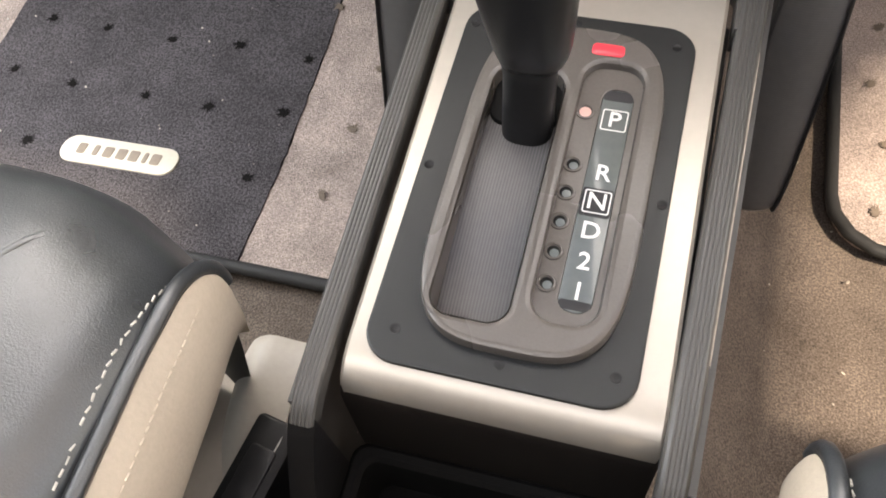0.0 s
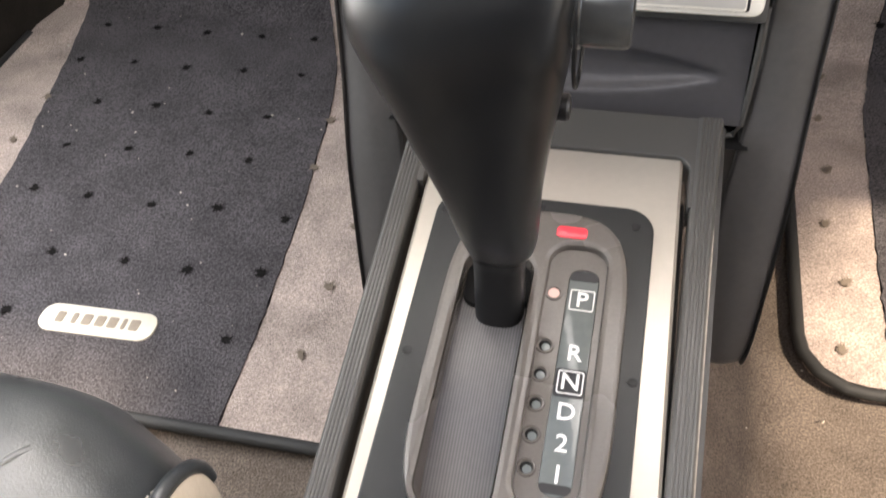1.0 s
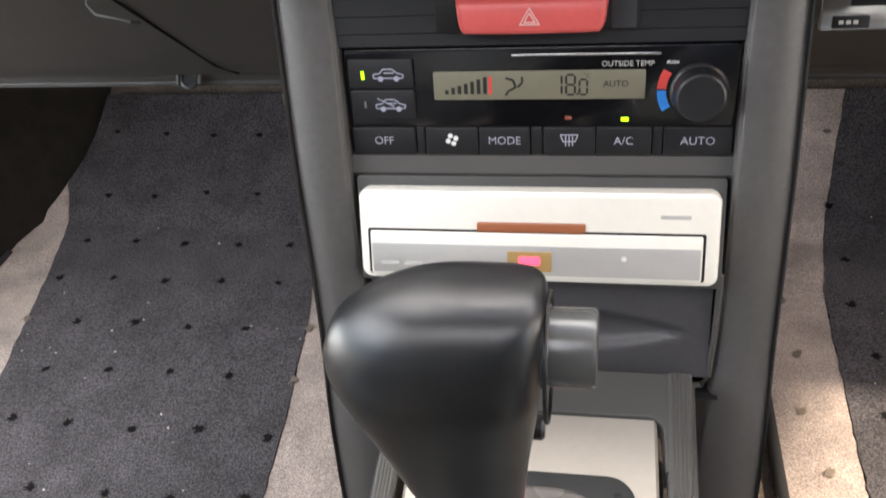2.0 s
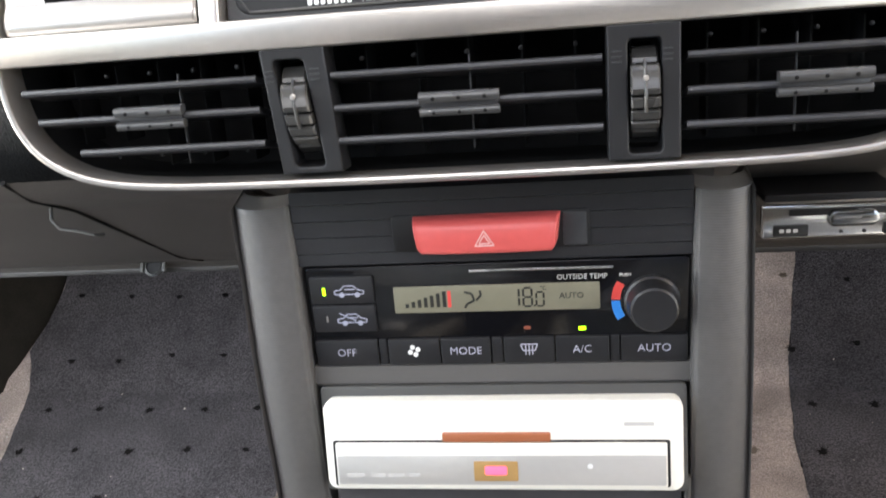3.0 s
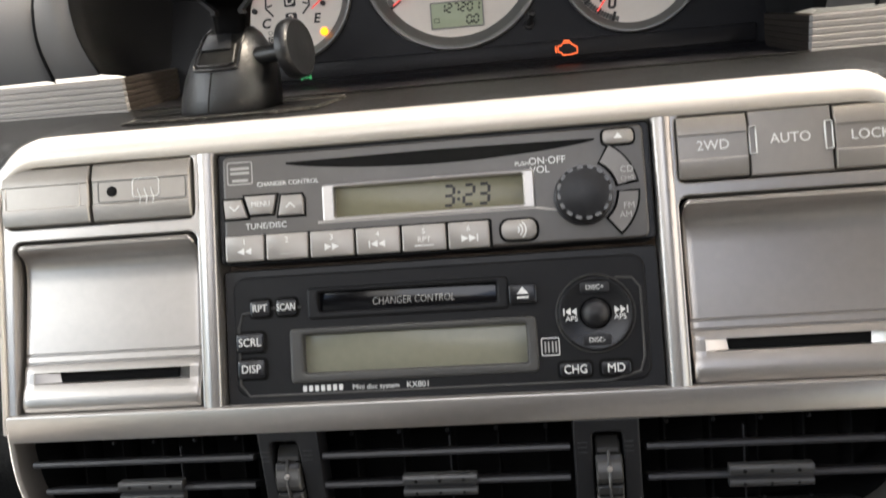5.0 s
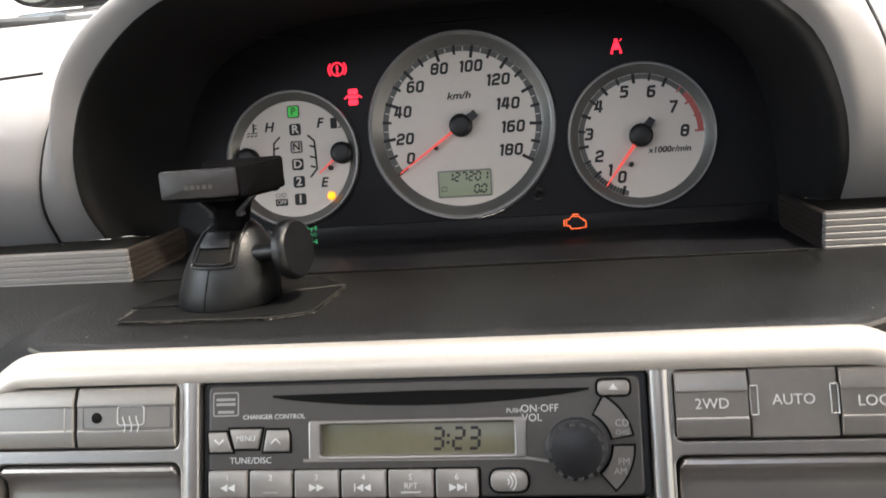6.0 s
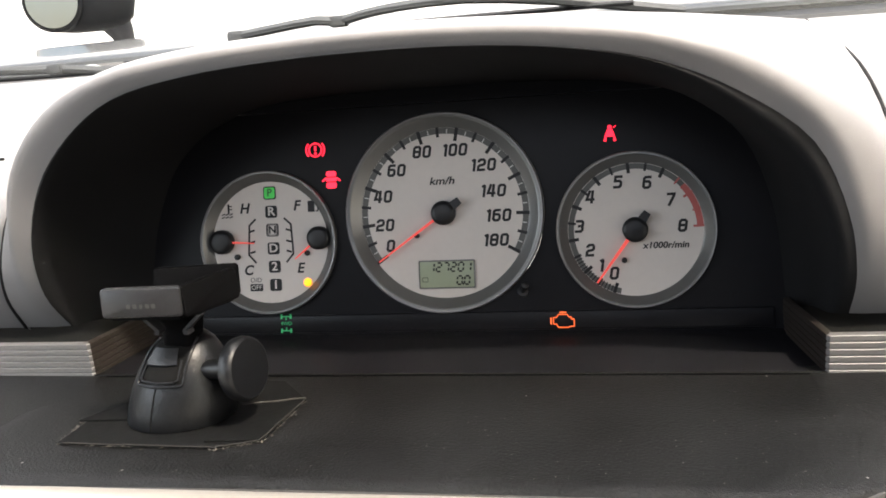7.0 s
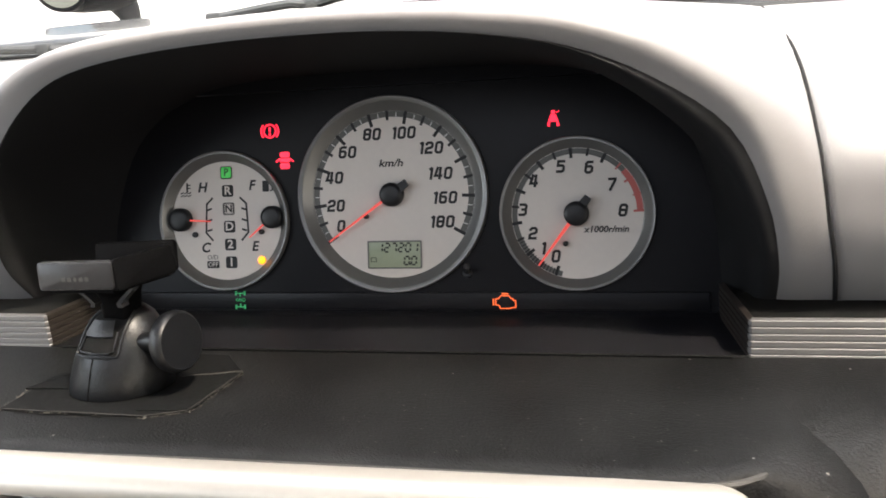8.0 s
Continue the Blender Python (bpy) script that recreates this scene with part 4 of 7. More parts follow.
def heater_panel():
    h = thing("climate_control", ACF, "gloss black climate control panel with display and knob", "climate control")
    part("body", box(0.5, 19, 179, 50.6, -8, -1.2, 2, 0.5), PIANO, h)
    # two recirculation keys
    for v in (33.2, 18.6):
        k = part("recirculation_key", box(-71.5, v, 31, 13.6, -1.4, 0.2, 1, 0.4), SATIN, h)
        bm = bmesh.new()
        car = [(-7, -1.6), (7, -1.6), (7.4, 0), (4.6, 0.7), (2.2, 2.7), (-2.2, 2.7), (-4, 0.7), (-7, 0.3)]
        for i in range(len(car)):
            a, b = car[i], car[(i + 1) % len(car)]
            bar(bm, a[0] - 68, a[1] + v - 0.3, b[0] - 68, b[1] + v - 0.3, 0.55, 0.15, 0.3)
        for u in (-71.6, -64):
            disc(u, v - 2.2, 1.3, 0.15, 0.32, 0, 12, bm)
        bar(bm, -70, v + 0.6, -65, v + 0.6, 0.6, 0.15, 0.3)
        if v < 20:
            bar(bm, -74, v + 3, -66, v - 1, 0.5, 0.15, 0.3)
        part("pictogram", bm, mat("cool grey printing", (0.33, 0.34, 0.42), 0.6, var=0, bump=0), k)
    part("pilot_lamp", box(-80.2, 32.8, 1.5, 4.0, 0, 0.4, 0.4, 0.1), L_LIME, h)
    part("pilot_lamp", box(-80.2, 18.6, 1.0, 3.4, 0, 0.4, 0.4, 0.1), DIMINK, h)
    d = part("display", box(1.5, 27, 96.5, 13.4, -1.6, -1.0, 0.8, 0.1), LCDAC, h, "olive grey display with dark symbols")
    for i in range(7):
        part("fan_bar", box(-40.6 + i * 3.0, 24.0 + i * 0.5, 1.7, 2.0 + i * 1.0, -1.05, -0.92, 0.1, 0, 1), LCDINK, d)
    part("fan_bar_red", box(-20.2, 27.0, 1.6, 8.4, -1.05, -0.92, 0.1, 0, 1), REDINK, d)
    bm = bmesh.new()
    for a in ((-13, 30.4, -9.5, 29.4), (-9.5, 29.4, -8.4, 26), (-8.4, 26, -12, 24.2), (-12, 24.2, -13, 22.2), (-5.5, 31, -5.2, 28.5), (-5.2, 28.5, -7.5, 26)):
        bar(bm, *a, 1.1, -1.05, -0.92)
    part("airflow_symbol", bm, LCDINK, d)
    seg_text("18", 8.6, 22.4, 9.2, d, -1.05, 6.0, 1.0)
    seg_text(".0", 20.6, 22.4, 7.0, d, -1.05, 5.2, 0.9)
    text("AUTO", 36.8, 27.2, 2.8, d, LCDINK, -0.98)
    text("°C", 24, 31.2, 2.0, d, LCDINK, -0.98)
    # chrome bar stands in for a reflection on the gloss panel
    part("reflection_bar", box(23, 40.9, 66, 1.0, -1.0, -0.2, 0.4, 0.2), CHROME, h)
    text("OUTSIDE TEMP", 41.8, 36.3, 2.35, h, GREYINK, -1.05)
    text("PUSH", 61.2, 36.6, 1.5, h, WHITE, -1.05)
    bm = bmesh.new()
    ring_piece(bm, 73, 24, 14.2, 18.2, 148, 178, -1.2, -0.95)
    part("warm_mark", bm, REDINK, h)
    bm = bmesh.new()
    ring_piece(bm, 73, 24, 14.2, 18.2, 180, 212, -1.2, -0.95)
    part("cool_mark", bm, BLUE, h)
    kn = part("knob", lathe([(12.8, -1.4), (12.6, 1.0), (11.6, 1.8), (11.0, 9.2), (10.6, 10.4), (9.7, 11.0), (9.0, 10.9), (0.4, 11.2)], 40), SATIN, h, "satin black knob")
    kn.location = (73 * K, 23.6 * K, 0)
    # the row of keys below
    for s, u0, u1 in (("OFF", -88, -57), ("", -56.4, -52.4), ("fan", -51.8, -26.6), ("MODE", -26, -2.2), ("", -1.6, 3.6), ("demist", 4.2, 28), ("A/C", 28.6, 53.4), ("", 54, 58.2), ("AUTO", 58.8, 89)):
        k = part("key" if s else "key_gap", box((u0 + u1) / 2, 0.4, u1 - u0, 13.4, -2, 0.5 if s else -0.3, 0.8, 0.5), SATIN, h)
        u = (u0 + u1) / 2
        ink = mat("lilac grey printing", (0.40, 0.40, 0.48), 0.6, var=0, bump=0) if s == "OFF" else bpy.data.materials["lilac grey printing"]
        if s in ("OFF", "MODE", "A/C", "AUTO"):
            text(s, u, 0.6, 3.8, k, ink, 0.55, bold=-0.06)
        elif s == "fan":
            bm = bmesh.new()
            for q in range(4):
                a = radians(q * 90 + 20)
                disc(u + 2 * math.cos(a), 1.2 + 2 * math.sin(a), 1.25, 0.48, 0.65, 0, 10, bm)
            part("pictogram", bm, WHITE, k)
        elif s == "demist":
            bm = bmesh.new()
            for a in ((-4, 2.6, 4, 2.6), (-4, 2.6, -2.8, -0.6), (4, 2.6, 2.8, -0.6), (-2.8, -0.6, 2.8, -0.6), (-1.6, 2, -1.6, -2.8), (0, 2, 0, -2.8), (1.6, 2, 1.6, -2.8)):
                bar(bm, u + a[0], 1 + a[1], u + a[2], 1 + a[3], 0.5, 0.48, 0.65)
            part("pictogram", bm, ink, k)
    part("pilot_lamp", box(41.2, 10.6, 3.4, 1.8, -1.4, -0.8, 0.4, 0.1), L_LIME, h)
    part("pilot_lamp", box(15.6, 11.4, 3.2, 1.6, -1.4, -0.9, 0.4, 0.1), mat("dim orange lens", (0.25, 0.07, 0.04), 0.4, bump=0), h)
    return h


SEG = {"0": "abcdef", "1": "bc", "2": "abged", "3": "abgcd", "4": "fgbc", "5": "afgcd", "6": "afgedc", "7": "abc", "8": "abcdefg", "9": "abcfgd"}


def seg_text(s, u, v, h, parent, z, pitch, w=0.9, lean=0.0, name="digit", material=None):
    """Seven-segment digits, the lower left corner of the first at u, v (mm); each is a part."""
    dw = pitch * 0.66
    for ch in s:
        bm = bmesh.new()
        if ch == ".":
            disc(u - pitch * 0.16, v + 0.3, w * 0.6, z, z + 0.14, 0, 8, bm)
            part("decimal_point", bm, material or LCDINK, parent)
            continue
        if ch == ":":
            for q in (0.3, 0.65):
                disc(u + lean * h * q, v + h * q, w * 0.6, z, z + 0.14, 0, 8, bm)
            part("colon", bm, material or LCDINK, parent)
            u += pitch * 0.35
            continue
        g = w * 0.45
        ends = {"a": (g, h, dw - g, h), "g": (g, h / 2, dw - g, h / 2), "d": (g, 0, dw - g, 0), "f": (0, h / 2 + g, 0, h - g), "b": (dw, h / 2 + g, dw, h - g), "e": (0, g, 0, h / 2 - g), "c": (dw, g, dw, h / 2 - g)}
        for q in SEG.get(ch, ""):
            x0, y0, x1, y1 = ends[q]
            bar(bm, u + x0 + lean * y0, v + y0, u + x1 + lean * y1, v + y1, w, z, z + 0.14)
        part(name, bm, material or LCDINK, parent)
        u += pitch


heater_panel()


def disc_player():
    d = thing("disc_player", frm(0, 0.405, 0.42, 20), "pearl white in-dash disc player with a folding flap", "disc player")
    part("frame", box(0.3, 1, 176, 54, -20, -2.5, 2, 0.5), DARK, d)
    bm = bmesh.new()
    prism(bm, rr(0.2, 0.4, 171, 45.4, 5, 5), -14, 6, 2.4)
    part("front", bm, IVORY, d, "pearl white front")
    part("flap_groove", box(-0.8, -8, 160.5, 23.4, 5.6, 6.2, 1.2, 0.1), BLACK, d)
    part("flap", box(-0.8, -8.4, 157.6, 22.0, 5.8, 7.8, 1.0, 0.7), IVORY, d, "pale silver fold-down flap")
    part("flap_face", box(-0.8, -10.6, 156.4, 15.0, 7.5, 8.2, 0.8, 0.3), IVORYDK, d)
    part("amber_tab", box(-1, 5.4, 51.4, 4.6, 5.9, 7.6, 0.8, 0.5), AMBER, d, "amber brown finger tab")
    b = part("lit_badge", box(-1.6, -11, 21, 10, 8.1, 8.5, 0.6, 0.1), GOLD, d)
    part("badge_mark", box(-1.6, -10.6, 10.5, 4.4, 8.45, 8.7, 1.2, 0.1), L_DVD, b)
    part("pilot_dot", disc(42.6, -8.6, 1.3, 8.1, 8.4), WHITE, d)
    for u, w in ((-70, 9), (-59, 7), (-50, 8), (-41, 6)):
        part("printed_bar", box(u, -13.2, w, 1.8, 8.15, 8.3, 0.3, 0, 1), GREYINK, d)
    part("printed_bar", box(65.5, 11.4, 13.6, 1.8, 5.95, 6.15, 0.3, 0, 1), GREYINK, d)
    return d


disc_player()

# ---- silver centre panel ----
RADF = frm(0, 0.4303, 0.678, 22.5)
VENF = frm(0, 0.400, 0.595, 14)


def trim_panel():
    t = thing("centre_trim_panel", RADF, "warm silver painted surround of radio, trays and vents", "trim panel")
    outer = [crom([(192.6, -61, 0), (193.8, -20, 0), (194.4, 30, 0), (193.6, 48, 0), (190, 58, 0), (178, 62, 0)], i / 16) for i in range(17)]
    outer = [(p.x, p.y) for p in outer] + [(0, 62.4)] + [(-p.x, p.y) for p in outer[::-1]] + [(0, -61)]
    radio = rr(0, 0.8, 185.5, 110.5, 2.5)
    left_sw, right_sw = rr(-145.2, 42.4, 86.6, 27.2, 3), rr(145.0, 42.0, 86.6, 27.2, 3)
    left_tr, right_tr = rr(-143.5, -16.5, 84.6, 79, 4), rr(143.5, -16.5, 84.6, 79, 4)
    part("surround", panel(outer, [radio, left_sw, right_sw, left_tr, right_tr], -16, 0, 0.8), TRIM, t, "warm silver painted surround")
    # rounded posts beside the radio
    for s in (-1, 1):
        bm = bmesh.new()
        net = [[(s * (96.6 + a) * K, v * K, z * K) for a, z in ((-4.0, -9), (-3.8, -1), (-2.4, 0.6), (0, 1.2), (2.4, 0.6), (3.8, -1), (4.0, -9))] for v in (56, 20, -20, -55)]
        sheet(bm, smooth_net(net, 18, 4))
        part("post", bm, TRIM, t, sharp=50)
    # roll along the top, its light put into a paler silver, carried round the corners and down the sides
    bm = bmesh.new()
    prof = [(0, -2), (0.3, 0.6), (1.9, 1.6), (5.4, 1.9), (9.4, 0.8), (12.9, -2.4), (15.0, -7), (15.7, -13), (14.9, -24), (10.4, -30)]
    path = [(189.6, -60, 0.0), (190.2, -20, 0.0), (190.6, 10, 0.0), (190.6, 36, 0.0)]
    path += [(172.6 + 18 * math.cos(radians(a)), 37.6 + 18 * math.sin(radians(a)), a) for a in range(6, 91, 7)]
    path += [(140, 55.8, 90), (100, 55.7, 90), (50, 55.6, 90), (0, 55.6, 90)]
    path = path + [(-u, v, 180 - a) for u, v, a in path[::-1][1:]]
    cols = []
    for u, v, a in path:
        nx, ny = math.cos(radians(a)), math.sin(radians(a))
        w = 0.25 + 0.75 * max(0, ny) ** 1.5
        cols.append([((u + nx * d * w) * K, (v + ny * d * w) * K, (z if z > 0 else z) * K) for d, z in prof])
    sheet(bm, cols)
    part("top_roll", bm, SILVERLIT, t, "silver top roll, lightened in its colour", 50)
    # lower half round the vents
    o = thing("vent_trim", VENF, "warm silver rim round the air vents", "trim panel")
    half = [crom([(190.5, 29.6, 0), (189.8, 14, 0), (186.0, -2, 0), (176, -15.4, 0), (157, -24.6, 0), (125, -28.8, 0), (60, -30, 0), (0, -30.2, 0)], i / 30) for i in range(31)]
    out = [(-p.x, p.y) for p in half] + [(p.x, p.y) for p in half[::-1][1:]]
    inn = offset(out, 3.2)
    inn = [(x, min(y, 24.0)) for x, y in inn]
    part("rim", panel(out, [inn], -14, 0.4, 1.2), TRIM, o)
    part("upper_bar", box(0, 30.2, 380, 11.6, -4, 0.9, 1, 0.7), TRIM, o)
    return t


trim_panel()


def air_vents():
    v = thing("air_vents", VENF, "black centre air vents with three outlets", "air vent")
    half = [crom([(187, 25, 0), (185.6, 10, 0), (180, -5, 0), (164, -18, 0), (132, -25.4, 0), (60, -26.6, 0), (0, -26.8, 0)], i / 24) for i in range(25)]
    out = [(-p.x, p.y) for p in half] + [(p.x, p.y) for p in half[::-1][1:]]
    out = [(x * 1.012, y - (1.6 if y < 20 else 0)) for x, y in out]
    part("duct", poly(out, -46, -44), HOLE, v)
    bm = bmesh.new()
    loft(bm, [at(out, -2), at(offset(out, 2), -45)], False, False)
    part("duct_wall", bm, HOLE, v)
    # upright blades behind the crosswise ones, one of each set nearer with a bright edge
    for x in (-170, -151, -132, -113, -94, -42, -21, 0, 21, 42, 92, 111, 130, 149, 168):
        h = 44 if abs(x) < 140 else 32
        b = part("upright_blade", box(0, 0, 1.0, h, -40, -24, 0.3, 0.2), HOLE, v)
        b.location = (x * K, (0 if abs(x) < 140 else 5) * K, 0)
        for y in (16.6, -9.4):
            if abs(x) < 160:
                part("blade_pivot", disc(x, y + (1.2 if y > 0 else -6.6), 0.9, -17.5, -15.6, 0.3, 8), VENT, v)
    for x in (-117, 1.5, 121.5):
        part("blade_link", box(x, -1.0, 0.5, 36, -11, -9.4, 0.2, 0.1), SLAT, v)
    # crosswise blades
    for x0, x1, y, d in ((-181, -81.5, 13.6, 0), (-176, -81.5, 1.6, 0), (-160, -81, -11.6, 0), (-51.5, 51.4, 13.0, 0), (-51.3, 51, 0.4, 0), (-50.8, 51.2, -12.3, 0), (82, 180, 12.0, 0), (82, 176, -0.7, 0), (81.6, 164, -13.4, 0)):
        bm = bmesh.new()
        sect = [(-1.5, 0.2), (-1.2, 1.0), (-0.2, 1.3), (0.9, 0.9), (1.3, -0.2), (0.9, -1.6), (-3.0, -16), (-4.6, -16), (-1.9, -2)]
        loft(bm, [[(x * K, (y + a) * K, (z - 2.4) * K) for a, z in sect] for x in (x0, x1)])
        part("blade", bm, SLAT, v, sharp=25)
    # steering tabs: two rolled rails with three pin holes each and a groove between them
    for x0, x1, y in ((-141.2, -112.6, 1.2), (-17.6, 13.0, -0.2), (113.2, 145.4, -0.6)):
        def rail(yc, h, zf):
            bm = bmesh.new()
            sect = [(-h, -3.0), (-h, zf - 0.9), (-h * 0.5, zf - 0.2), (0, zf), (h * 0.5, zf - 0.2), (h, zf - 0.9), (h, -3.0)]
            loft(bm, [[(x * K, (yc + a) * K, z * K) for a, z in sect] for x in (x0, x1)])
            return bm
        tab = part("steering_tab", rail(y + 2.6, 1.9, 2.0), TAB, v, "grey steering tab", 50)
        part("tab_groove", box((x0 + x1) / 2, y, x1 - x0 - 1.6, 3.0, -3, -0.6, 0.4, 0.2), SLAT, tab)
        part("tab_rail", rail(y - 2.9, 1.6, 1.2), TAB, tab, sharp=50)
        for q in (0.18, 0.5, 0.82):
            part("pin_hole", disc(x0 + (x1 - x0) * q, y + 2.2, 0.8, 1.6, 2.12, 0.1, 10), HOLE, tab)
            part("pin_hole", disc(x0 + (x1 - x0) * q, y - 3.2, 0.7, 0.8, 1.3, 0.1, 10), HOLE, tab)
    # dividers with thumb wheels
    for cx, cy, w in ((-66, 0.5, 26), (66.2, -0.7, 26.6)):
        def lean(y):
            """The nearside divider leans over towards its foot."""
            return (14 - y) * 0.11 if cx < 0 else 0.0

        hole = [(x + lean(y), y) for x, y in rr(cx - (1.0 if cx < 0 else -0.4), cy - 1.4, 12.2, 42, 2)]
        out2 = [(cx - w / 2 + lean(cy - 25), cy - 25), (cx + w / 2 + lean(cy - 25) * 0.7, cy - 25), (cx + w / 2, cy + 25), (cx - w / 2, cy + 25)]
        dv = part("divider", panel(out2, [hole], -14, -0.6, 0.8), VENT, v)
        # stepped wheel: a broad thumb rest, then blocks on either side of a middle rib
        wx = cx - (0.8 if cx < 0 else -0.4)
        wh = None
        for a0, a1, r, half in ((37, 62, 23.8, 4.9), (2, 34.5, 24.4, 5.3), (-13, -0.5, 24.0, 5.3), (-27, -15, 23.8, 5.3), (-40, -29, 23.4, 5.2), (-60, -42, 23.0, 5.0)):
            bm = bmesh.new()
            rows = []
            for i in range(7):
                q = radians(a0 + (a1 - a0) * i / 6)
                d = 0.9 if i in (0, 6) else 0
                rows.append([((wx + w + lean(cy - 1 + r * math.sin(q) * 0.86)) * K, (cy - 1 + (r - d - e) * math.sin(q) * 0.86) * K, (-20.5 + (r - d - e) * math.cos(q)) * K) for w, e in ((-half, 5), (-half, 0.7), (-half + 0.6, 0), (half - 0.6, 0), (half, 0.7), (half, 5))])
            sheet(bm, rows)
            wh = part("thumb_wheel" if wh is None else "wheel_block", bm, WHEEL, dv if wh is None else wh, "grey stepped thumb wheel" if wh is None else "", 30)
        part("wheel_rib", tube(bmesh.new(), [((wx + lean(cy - 1 + 24.2 * math.sin(radians(q)) * 0.86)) * K, (cy - 1 + 24.2 * math.sin(radians(q)) * 0.86) * K, (-20.5 + 24.2 * math.cos(radians(q))) * K) for q in range(-16, 44, 6)], 0.0007, 6), WHEEL, wh)
        part("wheel_core", lathe([(21.6, -3), (21.6, 3)], 40), HOLE, wh).matrix_basis = Matrix.Translation((wx * K, (cy - 1) * K, -0.0205)) @ pose(0, 0, 0, 0, 90, 0) @ Matrix.Diagonal((1, 0.86, 1, 1))
        for side in (-1, 1):
            for j in range(3):
                part("notch_line", box(cx - 0.6 + side * 9.2, cy + 15.5 - j * 2.0, 3.8, 0.6, -0.7, -0.35, 0.2, 0.1, 2), SLAT, dv)
        part("wheel_dot", disc(wx + lean(cy + 5.6), cy + 5.6, 1.1, 2.4, 3.9), KEYGREY, dv)
    return v


air_vents()


def car_radio():
    r = thing("car_radio", RADF, "graphite single-slot radio with a grey display", "car radio")
    part("body", panel(rr(0, 31.6, 184, 48.4, 2), [rr(-0.6, 31, 82, 14, 1)], -30, -3.0, 0.8), SATIN, r)
    part("front", panel(rr(0, 31.2, 178.6, 46.6, 3), [rr(-0.6, 31, 82, 14, 1)], -10, -1.6, 1.0), RADIO, r, "graphite front")
    # disc slot: a shallow lens shape
    n = 24
    lens = [(-61 + 130.4 * i / n, 49.6 - 0.6 - 4.6 * math.sin(math.pi * i / n) ** 0.75) for i in range(n + 1)] + [(69.6, 49.8), (4, 50.4), (-61, 49.8)]
    part("disc_slot", poly(lens, -2, -1.35), HOLE, r)
    part("key_gap", box(79, 49.6, 14.2, 7.6, -2, -1.35, 2.6, 0), HOLE, r)
    part("eject_key", box(79, 49.6, 12.4, 5.8, -2, 0.2, 2.0, 0.7), KEYGREY, r)
    part("eject_mark", poly([(77.2, 48.8), (80.8, 48.8), (79, 51.2)], 0.1, 0.35), WHITE, r)
    # display with its bright ends
    part("display_frame", panel(rr(-0.8, 30.9, 90, 16.4, 1.5), [rr(-0.6, 31, 79.8, 12.6, 0.8)], -8, -1.0, 0.8), TRIM, r, "silver display frame")
    d = part("display", box(-0.6, 31, 80, 12.8, -6, -4.4, 0.5, 0.1), LCD, r, "grey green clock display")
    seg_text("3:23", 5.6, 26.6, 8.2, d, -4.45, 6.3, 1.25, 0.08, "clock_digits")
    part("lower_bow", poly([(-48, 23.6), (43, 23.6), (58, 20.8), (58, 20.2), (43, 22.4), (-48, 22.4)], -1.8, -1.2), KEYGREY, r)
    # volume knob
    prof = [(12.2, -1.8), (12.0, 0), (11.2, 0.4), (11.1, 9.5), (10.6, 10.6), (9.4, 11.2), (0.4, 11.3)]
    k = part("volume_knob", lathe(prof, 40), SATIN, r, "black volume knob with a silver edge")
    k.location = (63.6 * K, 26.3 * K, 0)
    # grey pieces paint the highlights on the knob's scalloped edge
    bm = bmesh.new()
    for i in range(16):
        ring_piece(bm, 63.6, 26.3, 9.6, 10.9, i * 22.5, i * 22.5 + 13, 10.4, 11.25, 3)
    part("knurl", bm, mat("grey knurl highlight", (0.10, 0.098, 0.095), 0.25, metal=0.4, bump=0), r)
    # band keys round the knob
    for a0, a1, s, v in ((8, 62, "CD", 35.4), (-52, 2, "FM", 20.6)):
        bm = bmesh.new()
        ring_piece(bm, 63.6, 27.2, 13.4, 23.0, a0 + 0.6, a1 - 0.6, -2, -1.35)
        part("key_gap", bm, HOLE, r)
        bm = bmesh.new()
        ring_piece(bm, 63.6, 27.2, 14.4, 22.0, a0 + 3.2, a1 - 3.2, -2, 0.1)
        key = part("band_key", bm, BANDKEY, r)
        text(s, 81.6, v + 0.4, 2.6, key, GREYINK, 0.15)
        text("CHG" if s == "CD" else "AM", 81.6 - (0 if s == "CD" else 1.5), v - 3.2, 1.7 if s == "CD" else 2.4, key, GREYINK, 0.15)
    # left end: mark and tuning keys
    part("format_mark", panel(rr(-81.6, 46.6, 11.4, 10, 1), [rr(-81.6, 46.6, 10.4, 9, 0.6)], -1.7, -1.4, 0.05), GREYINK, r)
    for v, w in ((48.6, 8.4), (46.6, 8.4), (43.4, 7.0)):
        part("printed_bar", box(-81.6, v, w, 1.1, -1.7, -1.4, 0.1, 0, 1), GREYINK, r)
    text("CHANGER CONTROL", -60.6, 41, 1.9, r, WHITE, -1.5)
    for pts in ([(-89, 35), (-81, 35), (-78.6, 27), (-88.4, 27)], [(-79.6, 36.2), (-65.6, 36.2), (-67.4, 28.2), (-77.4, 28.2)], [(-63.4, 35.6), (-54.6, 35.6), (-53.8, 33.6), (-53.8, 27), (-65, 27)]):
        bm = bmesh.new()
        pts = [pts[0]] + pts[:0:-1]
        part("key_gap", poly(offset(pts, -0.9), -2, -1.4), HOLE, r)
        prism(bm, pts, -2, 0.0, 0.7)
        part("tuning_key", bm, KEYGREY, r)
    for u, s in ((-84, -1), (-59.4, 1)):
        bm = bar(bmesh.new(), u - 2, 31.2 - s, u, 31.2 + s, 0.6, 0, 0.2)
        bar(bm, u, 31.2 + s, u + 2, 31.2 - s, 0.6, 0, 0.2)
        part("arrow_mark", bm, WHITE, r)
    text("MENU", -72.4, 32.4, 2.1, r, WHITE, 0.05)
